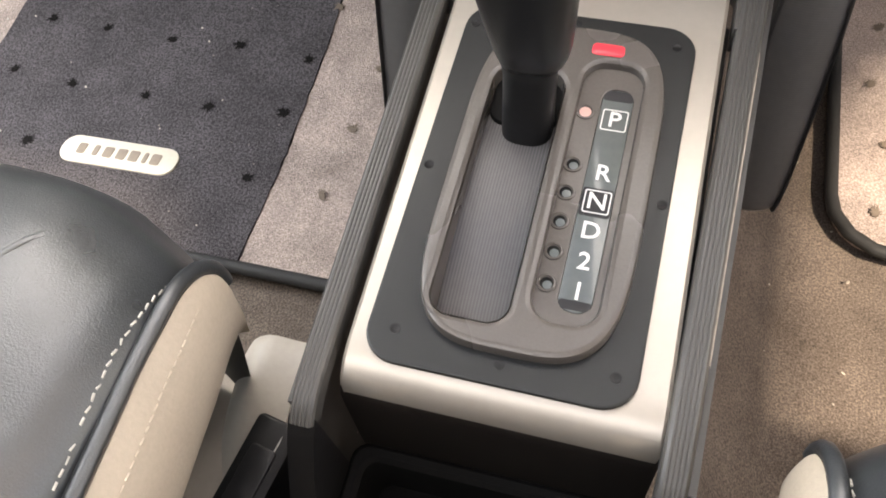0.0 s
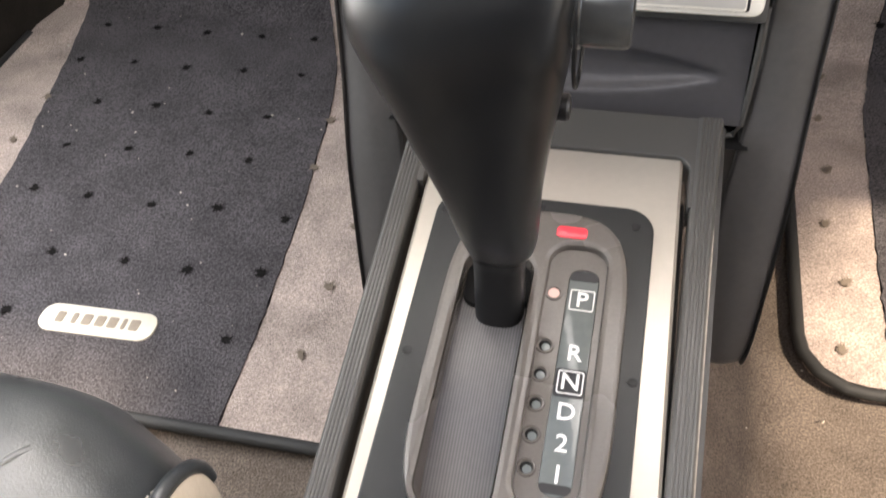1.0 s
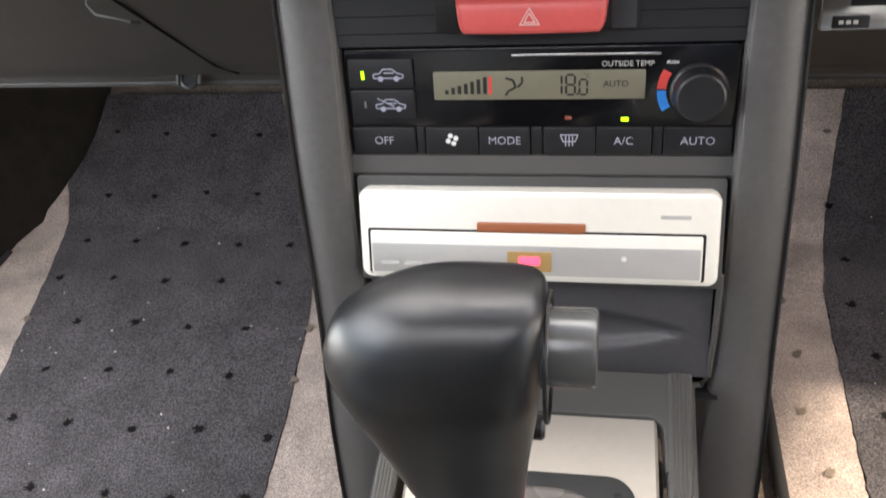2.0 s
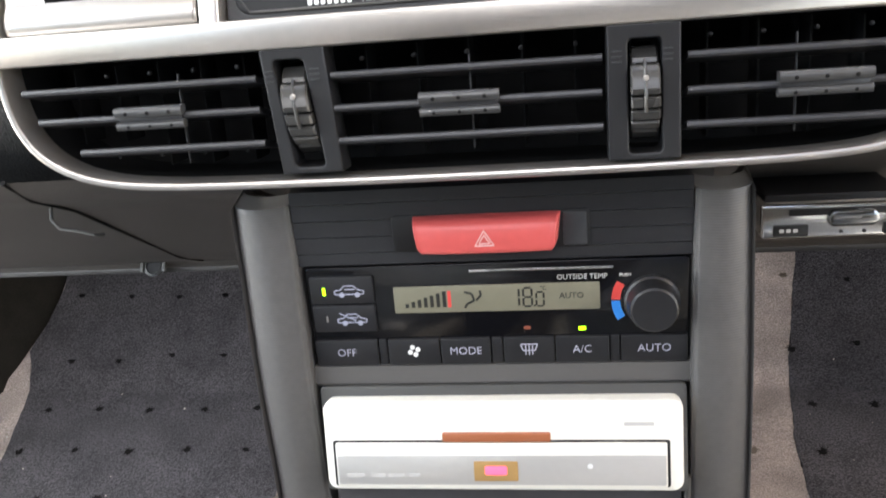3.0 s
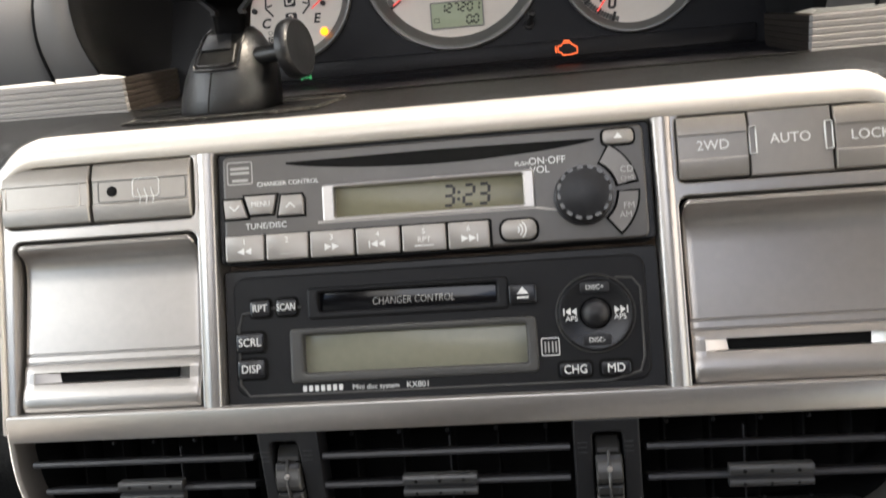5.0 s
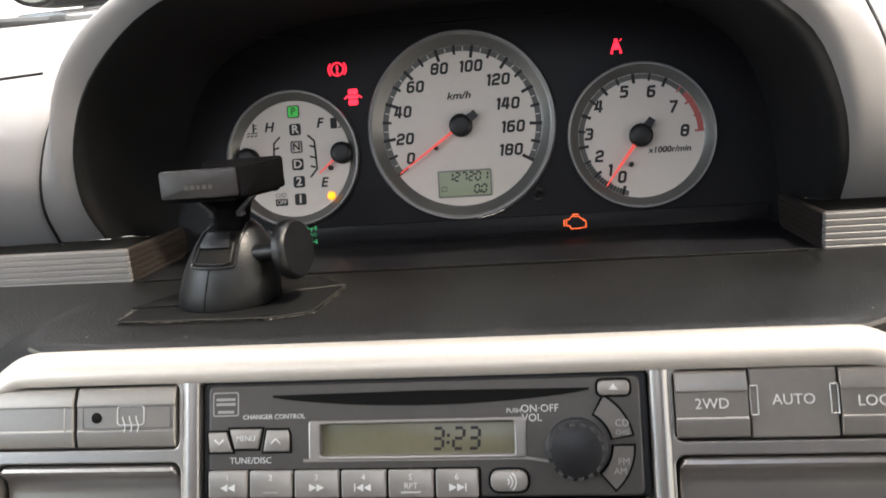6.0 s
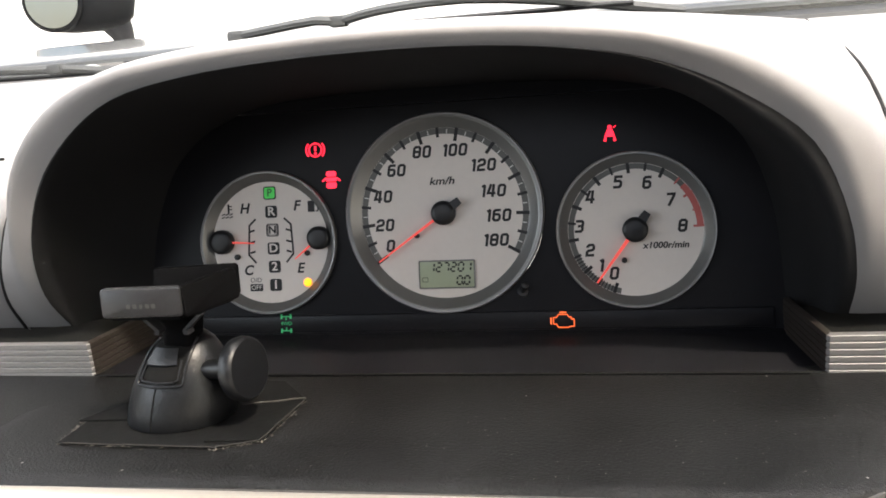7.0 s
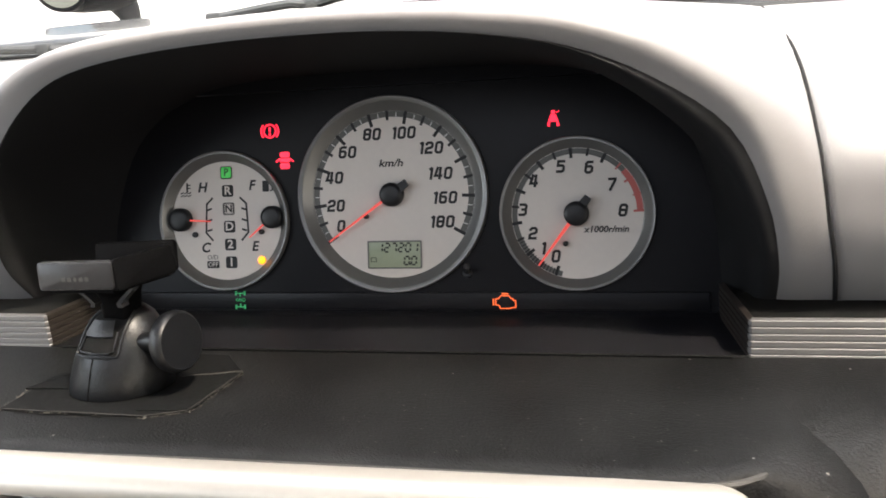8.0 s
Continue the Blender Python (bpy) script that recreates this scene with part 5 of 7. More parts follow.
    text("TUNE/DISC", -70.8, 23.2, 2.5, r, WHITE, -1.5)
    # six presets over a dark gap
    part("key_gap", box(-32.2, 13.4, 115.4, 12.6, -1.9, -1.5, 1, 0), HOLE, r)
    edges = (-89.2, -71.2, -52.0, -32.2, -12.6, 6.8, 24.8)
    for i in range(6):
        a, b = edges[i] + 0.5, edges[i + 1] - 0.5
        k = part("preset_key", box((a + b) / 2, 13.9 - 0.1 * i, b - a, 11.0, -2.2, 0.4, 0.8, 0.7), KEYGREY, r)
        u, v = (a + b) / 2, 13.6 - 0.1 * i
        text(str(i + 1), u, v + 2.9, 2.3, k, WHITE, 0.45)
        bm = bmesh.new()
        if i in (0, 2, 3, 5):
            s = -1 if i in (0, 3) else 1
            for q in (-1.6, 1.6):
                poly([(u + q - s * 1.5, v - 2.6), (u + q - s * 1.5, v + 0.4), (u + q + s * 1.5, v - 1.1)][:: 1 if s > 0 else -1], 0.4, 0.62, bm)
            if i in (3, 5):
                bar(bm, u + s * 3.6, v - 2.6, u + s * 3.6, v + 0.4, 0.5, 0.4, 0.62)
            part("arrow_mark", bm, WHITE, k)
        elif i == 4:
            text("RPT", u, v - 0.6, 2.3, k, WHITE, 0.45)
            bar(bm, u - 4, v - 3, u + 4, v - 3, 0.45, 0.4, 0.6)
            part("underline", bm, WHITE, k)
        else:
            bar(bm, u - 3, v - 3, u + 3, v - 3, 0.45, 0.4, 0.6)
            part("underline", bm, GREYINK, k)
    part("key_gap", box(36.6, 14.2, 16.6, 10.2, -2, -1.35, 4, 0), HOLE, r)
    m = part("mute_key", box(36.6, 14.2, 14.6, 8.2, -2, 0.8, 3.2, 1.0), KEYGREY, r)
    bm = bmesh.new()
    for q in (1.2, 2.6, 4.0):
        ring_piece(bm, 35.2, 14.0, q, q + 0.55, -50, 50, 0.75, 1.0, 6)
    part("sound_mark", bm, WHITE, m)
    text("ON·OFF", 49.8, 42, 2.9, r, WHITE, -1.5)
    text("VOL", 46.6, 38.4, 2.9, r, WHITE, -1.5)
    text("PUSH", 39.4, 41.4, 1.7, r, WHITE, -1.5)
    return r


car_radio()


def disc_deck():
    r = thing("minidisc_deck", RADF, "black cassette-size disc deck with a blank display", "disc deck")
    part("body", panel(rr(0, -24.6, 184, 58.8, 2), [rr(-12.4, -11, 80, 10, 1), rr(-10.4, -32.4, 97, 18.4, 1)], -34, -6.0, 0.8), SATIN, r)
    part("front", panel(rr(-0.8, -24.0, 175, 51.6, 6), [rr(-12.4, -11, 80, 10, 1), rr(-10.4, -32.4, 97, 18.4, 1)], -14, -5.0, 1.2), DECK, r, "satin black front")
    # raised border line
    line = [(-58, -12.2), (-72, -12.2), (-84, -14), (-86, -20), (-86, -44), (-82, -49.2), (20, -49.2), (70, -49.2), (82, -46), (84, -40), (84, -12), (81, -8), (74, -7.6)]
    tube_pts = [(x * K, y * K, -4.9 * K) for x, y in line]
    part("border_bead", tube(bmesh.new(), tube_pts, 0.0006, 6), DARK, r)
    # cassette slot
    part("slot_frame", panel(rr(-12.4, -11.2, 86, 13.6, 2), [rr(-12.4, -10.8, 76, 8.2, 1)], -9, -3.8, 1.2), DECK, r)
    fl = part("slot_flap", box(-12.4, -10.8, 76, 8.4, -9, -7.2, 0.8, 0.3), PIANO, r, "gloss black slot flap")
    text("CHANGER CONTROL", -10.0, -11.6, 3.1, fl, GREYINK, -7.0, wide=0.80, shear=0.12, bold=-0.05)
    part("eject_key", box(36.3, -12.2, 11.6, 8.6, -5.4, -2.6, 1.4, 0.9), DECKKEY, r)
    bm = poly([(33.9, -12.2), (38.7, -12.2), (36.3, -9.2)], -2.7, -2.4)
    bar(bm, 33.9, -13.6, 38.7, -13.6, 0.8, -2.7, -2.4)
    part("eject_mark", bm, WHITE, r)
    for s, u, v, w, h in (("RPT", -75.8, -12, 9, 7.4), ("SCAN", -64.2, -12, 9, 7.4), ("SCRL", -80.8, -26.3, 12.4, 8.4), ("DISP", -80.6, -37.6, 12.4, 8.4), ("CHG", 55.9, -44.2, 13.2, 6.0), ("MD", 72.2, -44.2, 12.2, 6.0)):
        part("key_gap", box(u, v, w + 1.6, h + 1.6, -5.4, -4.85, 2.2, 0.1), HOLE, r)
        k = part("key", box(u, v, w, h, -5.4, -3.0, 1.6, 0.9), DECKKEY, r)
        text(s, u, v, 3.0 if w < 10 else 3.4, k, WHITE, -2.9, bold=0.0, wide=0.74 if s == "SCAN" else (0.9 if len(s) > 2 else 1.0))
    # display
    part("display_frame", panel(rr(-11.2, -33, 105, 23.2, 2), [rr(-10.4, -32.4, 94.4, 16, 1)], -9, -3.6, 1.4), DARK, r)
    part("display", box(-10.4, -32.4, 95, 16.4, -8.6, -7.6, 0.6, 0.2), mat("blank pale display", (0.235, 0.23, 0.172), 0.22, var=0.08, scale=20, bump=0), r, "blank grey green display")
    # control ring
    rg = part("control_ring", lathe([(15.6, -5.4), (15.5, -3.6), (14.6, -2.6), (13.6, -2.6), (12.4, -3.0), (6.6, -3.4), (6.0, -4.4)], 44, cap1=False), DECKKEY, r)
    rg.location = (65.4 * K, -21.8 * K, 0)
    ball = part("joystick", lathe([(5.8, -4.8), (5.6, -1.6), (4.6, 0.6), (2.8, 1.8), (0.3, 2.2)], 28), SATIN, r, sharp=60)
    ball.location = (65.4 * K, -21.8 * K, 0)
    part("ring_edge", lathe([(15.9, -5.0), (16.3, -4.2), (15.9, -3.6), (15.5, -3.9)], 44, cap0=False, cap1=False), DARK, r).location = (65.4 * K, -21.8 * K, 0)
    for s, u, v in (("DISC+", 65.6, -11.2), ("DISC-", 65.4, -32.6)):
        part("key", box(u, v, 11.8, 4.6, -3.4, -2.3, 1, 0.4), SATIN, r)
        text(s, u, v, 1.9, r, WHITE, -2.2)
    for s in (-1, 1):
        text("APS", 65.4 + s * 9.8, -23.6, 2.1, r, WHITE, -2.7, bold=0.02)
        bm = bmesh.new()
        for q in (7.6, 10.0):
            u = 65.4 + s * q
            poly([(u, -22.2), (u + s * 2.2, -20.7), (u, -19.2)][:: 1 if s > 0 else -1], -2.9, -2.6, bm)
        bar(bm, 65.4 + s * 12.8, -22.2, 65.4 + s * 12.8, -19.2, 0.5, -2.9, -2.6)
        part("arrow_mark", bm, WHITE, r)
    part("format_mark", panel(rr(46.3, -34.5, 7.6, 7.4, 0.8), [rr(46.3, -34.5, 6.8, 6.6, 0.5)], -5.2, -4.8, 0.05), WHITE, r)
    for u in (44.2, 45.6, 47.2, 48.6):
        part("printed_bar", bar(bmesh.new(), u, -36.8, u, -32.4, 0.6, -5.2, -4.85), GREYINK, r)
    for q in range(7):
        part("maker_bar", box(-58 + q * 2.6, -46.9, 1.7, 2.5, -5.2, -4.85, 0.3, 0, 1), WHITE, r)
    text("Mini disc system", -27.4, -47.2, 2.1, r, WHITE, -4.9)
    text("KX801", -9.4, -47.2, 2.4, r, WHITE, -4.9)
    return r


disc_deck()


def switch(name, u0, u1, label, mark):
    s = thing(name, RADF @ Matrix.Translation(((u0 + u1) / 2 * K, 42.4 * K, 0)), label, "switch", "dash push switches")
    w = u1 - u0 - 0.8
    bm = bmesh.new()
    prof = [(-12.9, -6), (-12.7, 0.2), (-12.0, 1.2), (-6.2, 2.4), (-5.4, 2.3), (-5.0, 1.9), (4.4, 2.1), (4.8, 2.5), (5.6, 2.6), (11.8, 1.2), (12.6, 0.2), (12.9, -6)]
    if mark == "mid":
        prof = [(-13.2, -6), (-13.0, 0.2), (-12.4, 0.9), (12.4, 0.9), (13.0, 0.2), (13.2, -6)]
    loft(bm, [[(x * w / 2 * K, v * K, (z - (0.6 if abs(x) > 0.999 else 0)) * K) for v, z in prof] for x in (-1, -0.975, 0.975, 1)], closed=True)
    part("rocker", bm, SWITCH, s, sharp=25)
    if mark == "defog":
        part("pilot_hole", disc(-13.0, 0, 2.3, 1.6, 2.5, 0.2), HOLE, s)
        bm = bmesh.new()
        ring(bm, rr(2.6, 0.8, 12.4, 8.4, 1.6), rr(2.6, 0.8, 11.6, 7.6, 1.3), 1.8, 2.5, 0.05)
        for u in (-0.4, 2.6, 5.6):
            tube(bm, [((u + 0.6 * math.sin(q)) * K, (-6 + 1.3 * q) * K, 2.4 * K) for q in range(6)], 0.00025, 5)
        part("demist_mark", bm, WHITE, s)
        part("outline", ring(bmesh.new(), rr(0.6, 0, 40, 9.4, 1), rr(0.6, 0, 39.2, 8.6, 0.8), 1.5, 2.35, 0.05), DIMINK, s)
    elif mark == "blank":
        part("outline", ring(bmesh.new(), rr(-1, 0, 35, 12, 1), rr(-1, 0, 33.8, 10.8, 0.8), 1.0, 2.4, 0.3), TRIM, s)
    else:
        text(mark if mark != "mid" else "AUTO", 0, 0 if mark != "mid" else 1.0, 3.9, s, WHITE, 2.3 if mark != "mid" else 1.0)
        if mark == "mid":
            for x in (-14.6, 14.6):
                part("lamp_mark", ring(bmesh.new(), rr(x, 1, 3.2, 11.6, 0.6), rr(x, 1, 2.2, 10.4, 0.4), 0.6, 1.8, 0.2), IVORYDK, s)
    return s


switch("blank_switch", -190, -148.6, "plain warm grey blanking switch", "blank")
switch("rear_demister_switch", -147.8, -102.4, "warm grey rear demister switch with a dark pilot", "defog")
switch("drive_switch", 101.8, 129.8, "warm grey two wheel drive switch", "2WD")
switch("drive_switch", 129.8, 162.4, "warm grey automatic drive switch", "mid")
switch("drive_switch", 162.4, 189.6, "warm grey drive lock switch", "LOCK")


def tray(side):
    """A closed drop-down tray with a dished lid and a finger slot."""
    t = thing("tray_lid", RADF @ Matrix.Translation((side * 143.5 * K, -16.4 * K, 0)), "warm silver tray lid with a finger slot", "tray lid", "tray lids")
    w = 41.0
    part("gap", box(0, 0.3, 84.2, 78.4, -9, -8, 4, 0.1), HOLE, t)
    bm = bmesh.new()
    rows = []
    # top lip, dished face, two fine grooves, then the slot's block
    ys = [38.6, 38.4, 37.6, 36.2, 34.8, 33.6, 32.0, 29.6, 26.0, 20, 8, -9.8, -10.2, -10.8, -11.2, -13.6, -14.0, -14.6, -15.0, -16.6, -18.2, -18.5, -22.9, -23.3, -26.0, -29.0, -32.0, -34.6, -36.2, -36.8]
    zs = [-7, -0.6, 1.0, 1.3, 0.4, -1.8, -4.0, -5.4, -6.0, -6.0, -5.4, -4.4, -4.9, -4.9, -4.3, -4.1, -4.6, -4.6, -4.0, -3.4, -3.0, -3.0, -2.6, -2.6, -1.6, -1.0, -0.8, -1.6, -3.4, -7]
    us = [-1, -0.992, -0.975, -0.95, -0.9, -0.872, -0.868, -0.62, -0.5, 0, 0.5, 0.70, 0.868, 0.872, 0.9, 0.95, 0.975, 0.992, 1]
    for y, z in zip(ys, zs):
        row = []
        for u in us:
            a = abs(u)
            x = u * w
            # rounded top corners
            if y > 33.5:
                k = (y - 33.5) / 5.2
                x = u * (w - 4.0 * (1 - math.sqrt(max(0, 1 - min(1, k) ** 2))))
            zz = z if a < 0.96 else z - (0.25 if a < 0.98 else 1.0)
            # the finger slot ramps in from both ends
            if -23.0 < y < -18.4 and a < 0.87:
                q = (0.868 - a) / (0.248 if u < 0 else 0.168)
                zz = z - 5.2 * min(1, q) - 0.4
            if a > 0.999:
                zz = -8
            row.append((x * K, y * K, zz * K))
        rows.append(row)
    sheet(bm, rows)
    lid = part("lid", bm, TRIM, t, "warm silver dished lid", 35)
    part("finger_slot", box(1.6, -20.7, 54, 4.3, -9.2, -7.4, 0.4, 0.1), HOLE, lid, "black finger slot")
    return t


tray(-1)
tray(1)

# ---- instruments ----
GAUF = frm(0, 0.684, 0.80, 14)


def dial(name, cx, cy, r, label):
    d = thing(name, GAUF @ Matrix.Translation((cx * K, cy * K, 0)), label, "gauge", "instrument dials")
    part("face", disc(0, 0, r * 0.985, -3, 0.0, 0, 64), DIAL, d, "pale silver face")
    part("rim", lathe([(r * 1.0, -3), (r * 1.005, 3.6), (r * 0.99, 5.4), (r * 0.965, 5.4), (r * 0.945, 4.6), (r * 0.87, 0.5), (r * 0.855, 0.05)], 72, cap0=False, cap1=False), DIALRIM, d, "grey metal rim", 40)
    part("rim_edge", lathe([(r * 1.006, 3.2), (r * 1.004, 5.2), (r * 0.994, 5.9), (r * 0.982, 5.7)], 72, cap0=False, cap1=False), GRILLE, d, "bright rim edge", 50)
    return d


def ticks(d, r0, r1, angles, w, material=INK, name="scale_mark", z=0.05):
    """Each mark of a scale, on one shared mesh."""
    first = None
    for a in angles:
        if first is None:
            first = part(name, bar(bmesh.new(), r0, 0, r1, 0, w, z, z + 0.15), material, d)
            first.matrix_basis = pose(0, 0, 0, 0, 0, a)
        else:
            again(name, first, m=pose(0, 0, 0, 0, 0, a))


def stroke(bm, pts, w, z0, z1, closed=False):
    """A mitred band of width w along points, in mm."""
    n = len(pts)
    left, right = [], []
    for i, p in enumerate(pts):
        p = Vector(p)
        a = Vector(pts[i - 1]) if closed or i > 0 else None
        b = Vector(pts[(i + 1) % n]) if closed or i < n - 1 else None
        e = (p - a).normalized() if a is not None else (b - p).normalized()
        f = (b - p).normalized() if b is not None else e
        n1, n2 = Vector((-e.y, e.x)), Vector((-f.y, f.x))
        m = (n1 + n2).normalized()
        k = w / 2 / max(0.5, m.dot(n1))
        left.append(p + m * k)
        right.append(p - m * k)
    vs = [[[bm.verts.new((q.x * K, q.y * K, z * K)) for q in side] for side in (left, right)] for z in (z0, z1)]
    for i in range(n if closed else n - 1):
        j = (i + 1) % n
        bm.faces.new((vs[1][1][i], vs[1][1][j], vs[1][0][j], vs[1][0][i]))
        for side in (0, 1):
            bm.faces.new((vs[0][side][i], vs[0][side][j], vs[1][side][j], vs[1][side][i]))
    return bm


SQUARE = [(1.6, 0.8), (3.6, 0.8), (4.4, 1.6), (4.4, 6.0), (3.6, 6.8), (1.6, 6.8), (0.8, 6.0), (0.8, 1.6)]
FIGURES = {
    "0": [(SQUARE, True)], "8": [(SQUARE, True), ([(1.5, 3.9), (3.7, 3.9)], False)],
    "1": [([(1.0, 6.1), (2.3, 6.8), (2.6, 6.6), (2.6, 0)], False)],
    "2": [([(0.8, 5.2), (0.8, 6.0), (1.6, 6.8), (3.6, 6.8), (4.4, 6.0), (4.4, 4.5), (3.7, 3.8), (1.5, 3.4), (0.8, 2.7), (0.8, 0.8), (5.1, 0.8)], False)],
    "3": [([(0.2, 6.8), (3.6, 6.8), (4.4, 6.0), (4.4, 4.6), (3.7, 3.9), (4.4, 3.2), (4.4, 1.6), (3.6, 0.8), (0.2, 0.8)], False), ([(1.6, 3.9), (3.0, 3.9)], False)],
    "4": [([(3.6, 0), (3.6, 7.6)], False), ([(2.0, 7.6), (0.7, 2.3), (2.8, 2.3)], False), ([(4.4, 2.3), (5.2, 2.3)], False)],
    "5": [([(4.9, 6.8), (0.9, 6.8), (0.9, 4.3), (3.6, 4.3), (4.4, 3.5), (4.4, 1.6), (3.6, 0.8), (0.2, 0.8)], False)],
    "6": [([(4.8, 6.8), (1.6, 6.8), (0.8, 6.0), (0.8, 1.6), (1.6, 0.8), (3.6, 0.8), (4.4, 1.6), (4.4, 3.5), (3.6, 4.3), (1.6, 4.3)], False)],
    "7": [([(0.2, 6.8), (4.3, 6.8), (4.3, 6.0), (2.0, 0)], False)],
}


def numeral(digits, u, v, d):
    """Square-shouldered slanted figures, 7.6 mm high, their middle at u, v."""
    bm = bmesh.new()
    adv = [4.3 if c == "1" else 6.1 for c in digits]
    x = -sum(adv) / 2 + 0.4
    for c, w in zip(digits, adv):
        for pts, closed in FIGURES[c]:
            stroke(bm, [(u + x + px + (py - 3.8) * 0.15, v + py - 3.8) for px, py in pts], 1.55, 0.05, 0.25, closed)
        x += w
    part("numeral", bm, INK, d)


def needle(d, cx, cy, ang, length, hub, tail=0.0, w=1.7):
    bm = bmesh.new()
    c, s = math.cos(radians(ang)), math.sin(radians(ang))
    n = Vector((-s, c))
    p0, p1 = Vector((cx, cy)), Vector((cx + length * c, cy + length * s))
    loft(bm, [at([tuple(p0 + n * w / 2), tuple(p0 - n * w / 2), tuple(p1 - n * w * 0.22), tuple(p1 + n * w * 0.22)][::-1], z) for z in (3.2, 4.0)])
    part("needle", bm, NEEDLE, d, "lit red needle")
    h = part("hub_cap", lathe([(hub, 0.1), (hub, 4.6), (hub * 0.9, 5.6), (hub * 0.6, 6.0), (0.3, 6.1)], 32), SATIN, d, "black hub cap", 50)
    h.location = (cx * K, cy * K, 0)
    if tail:
        bm = bmesh.new()
        q = Vector((cx - tail * c, cy - tail * s))
        loft(bm, [at([tuple(p0 + n * 3.4), tuple(p0 - n * 3.4), tuple(q - n * 2.2), tuple(q + n * 2.2)], z) for z in (3.2, 5.2)])
        part("needle_tail", bm, SATIN, d)


def instruments():
    p = thing("instrument_panel", GAUF, "black instrument panel carrying three dials", "instrument panel")
    half = [(196, -72), (197, -30), (190, 10), (172, 42), (140, 62), (100, 72), (0, 78)]
    pts = [crom([(x, y, 0) for x, y in half], i / 24) for i in range(25)]
    out = [(q.x, q.y) for q in pts] + [(-q.x, q.y) for q in pts[::-1][1:]]
    part("face_panel", panel(out, [circle(-0.6, 0, 60.5, 64), circle(111.4, -14, 45, 56), circle(-112.6, -14, 44.6, 56)], -12, 2.0, 0.6), PANELBLK, p)
    part("lower_step", box(0, -65.4, 372, 11.0, -4, 4.2, 1, 0.8), PANELBLK, p)
    part("upper_step", poly([(-130, 66), (130, 66), (120, 72), (0, 76), (-120, 72)], 1, 6), PANELBLK, p)
    # trip reset stalk
    bm = lathe([(3.4, 1.5), (3.2, 3), (1.4, 3.4), (1.3, 14), (2.2, 14.6), (2.0, 16.5), (0.2, 17)], 18)
    bm.transform(Matrix.Translation((45 * K, -49 * K, 0)) @ pose(0, 0, 0, -20, 12, 0))
    part("trip_stalk", bm, SATIN, p)

    # speedometer, 0 to 180
    s = dial("speedometer", -0.6, 0, 60, "speedometer with black figures to 180 km/h")
    a0, a1 = 214.6, -29.0
    ring_b = bmesh.new()
    ring_piece(ring_b, 0, 0, 47.6, 51.2, -29, 215, 0.02, 0.09, 72)
    part("scale_band", ring_b, DIALBAND, s)

    def ang(v):
        return a0 + (a1 - a0) * v / 180

    ticks(s, 43.6, 51.6, [ang(v) for v in range(0, 181, 20)], 2.0)
    ticks(s, 45.6, 51.6, [ang(v) for v in range(10, 181, 20)], 1.7)
    ticks(s, 47.8, 50.4, [ang(v) for v in range(5, 181, 10)], 0.5, WHITE, z=0.1)
    for t, u, v in (("0", -33.8, -18.7), ("20", -36.8, -6.0), ("40", -37.4, 11.4), ("60", -28.4, 27.0), ("80", -12.2, 37.4), ("100", 7.8, 37.6), ("120", 24.8, 27.8), ("140", 30.2, 12.2), ("160", 32.8, -2.6), ("180", 30.8, -17.2)):
        numeral(t, u, v, s)
    text("km/h", -0.8, 19.2, 4.4, s, INK, 0.15, "unit_lettering", shear=0.22, bold=0.1, wide=1.2)
    needle(s, 0, 0, 215.0, 49.5, 7.3, 12.5)
    part("stop_pin", disc(-17, -13.2, 1.5, 0, 3), SATIN, s)
    lcd = part("odometer_display", box(0.4, -37, 33.6, 16.2, 0, 0.7, 0.6, 0.2), mat("sage green display", (0.36, 0.41, 0.29), 0.3, var=0.05, bump=0), s, "sage green odometer display")
    part("display_edge", ring(bmesh.new(), rr(0.4, -37, 34.6, 17.2, 0.8), rr(0.4, -37, 33.0, 15.6, 0.5), 0.3, 1.1, 0.2), DIALRIM, lcd)
    seg_text("127201", -10.6, -35.2, 5.2, lcd, 0.7, 4.5, 1.0, 0.12)
    seg_text("0.0", 6.4, -43.2, 5.0, lcd, 0.7, 4.5, 1.0, 0.12)
    part("trip_mark", ring(bmesh.new(), rr(-13, -40, 3.6, 2.8, 0.3), rr(-13, -40, 3.0, 2.2, 0.2), 0.68, 0.84, 0.02), LCDINK, lcd)

    # rev counter
    t = dial("rev_counter", 111.4, -14, 45, "rev counter with a red zone above seven")
    b0, b1 = 250.5, 1.5

    def ang2(v):
        return b0 + (b1 - b0) * v / 8

    bm = bmesh.new()
    ring_piece(bm, 0, 0, 35.0, 38.2, ang2(6.7), 256, 0.02, 0.09, 60)
    part("scale_band", bm, DIALBAND, t)
    bm = bmesh.new()
    ring_piece(bm, 0, 0, 34.6, 38.2, 0.5, ang2(6.7), 0.02, 0.10, 24)
    part("red_zone", bm, REDBAND, t, "red zone band")
    ticks(t, 32.6, 38.5, [ang2(v) for v in range(0, 7)], 1.9)
    ticks(t, 34.0, 38.5, [ang2(v + 0.5) for v in range(0, 6)], 1.4)
    ticks(t, 34.4, 38.5, [ang2(v / 10) for v in range(0, 15)], 0.7)
    ticks(t, 32.6, 38.5, [ang2(7), ang2(8)], 1.3, REDBAND)
    ticks(t, 33.8, 38.5, [ang2(6.5), ang2(7.5)], 1.0, REDBAND)
    for n, u, v in (("0", -12.4, -25.0), ("1", -20.0, -20.2), ("2", -25.8, -11.2), ("3", -31.6, 2.9), ("4", -24.8, 19.8), ("5", -8.8, 27.8), ("6", 7.6, 26.8), ("7", 20.4, 16.6), ("8", 26.8, 1.4)):
        numeral(n, u, v, t)
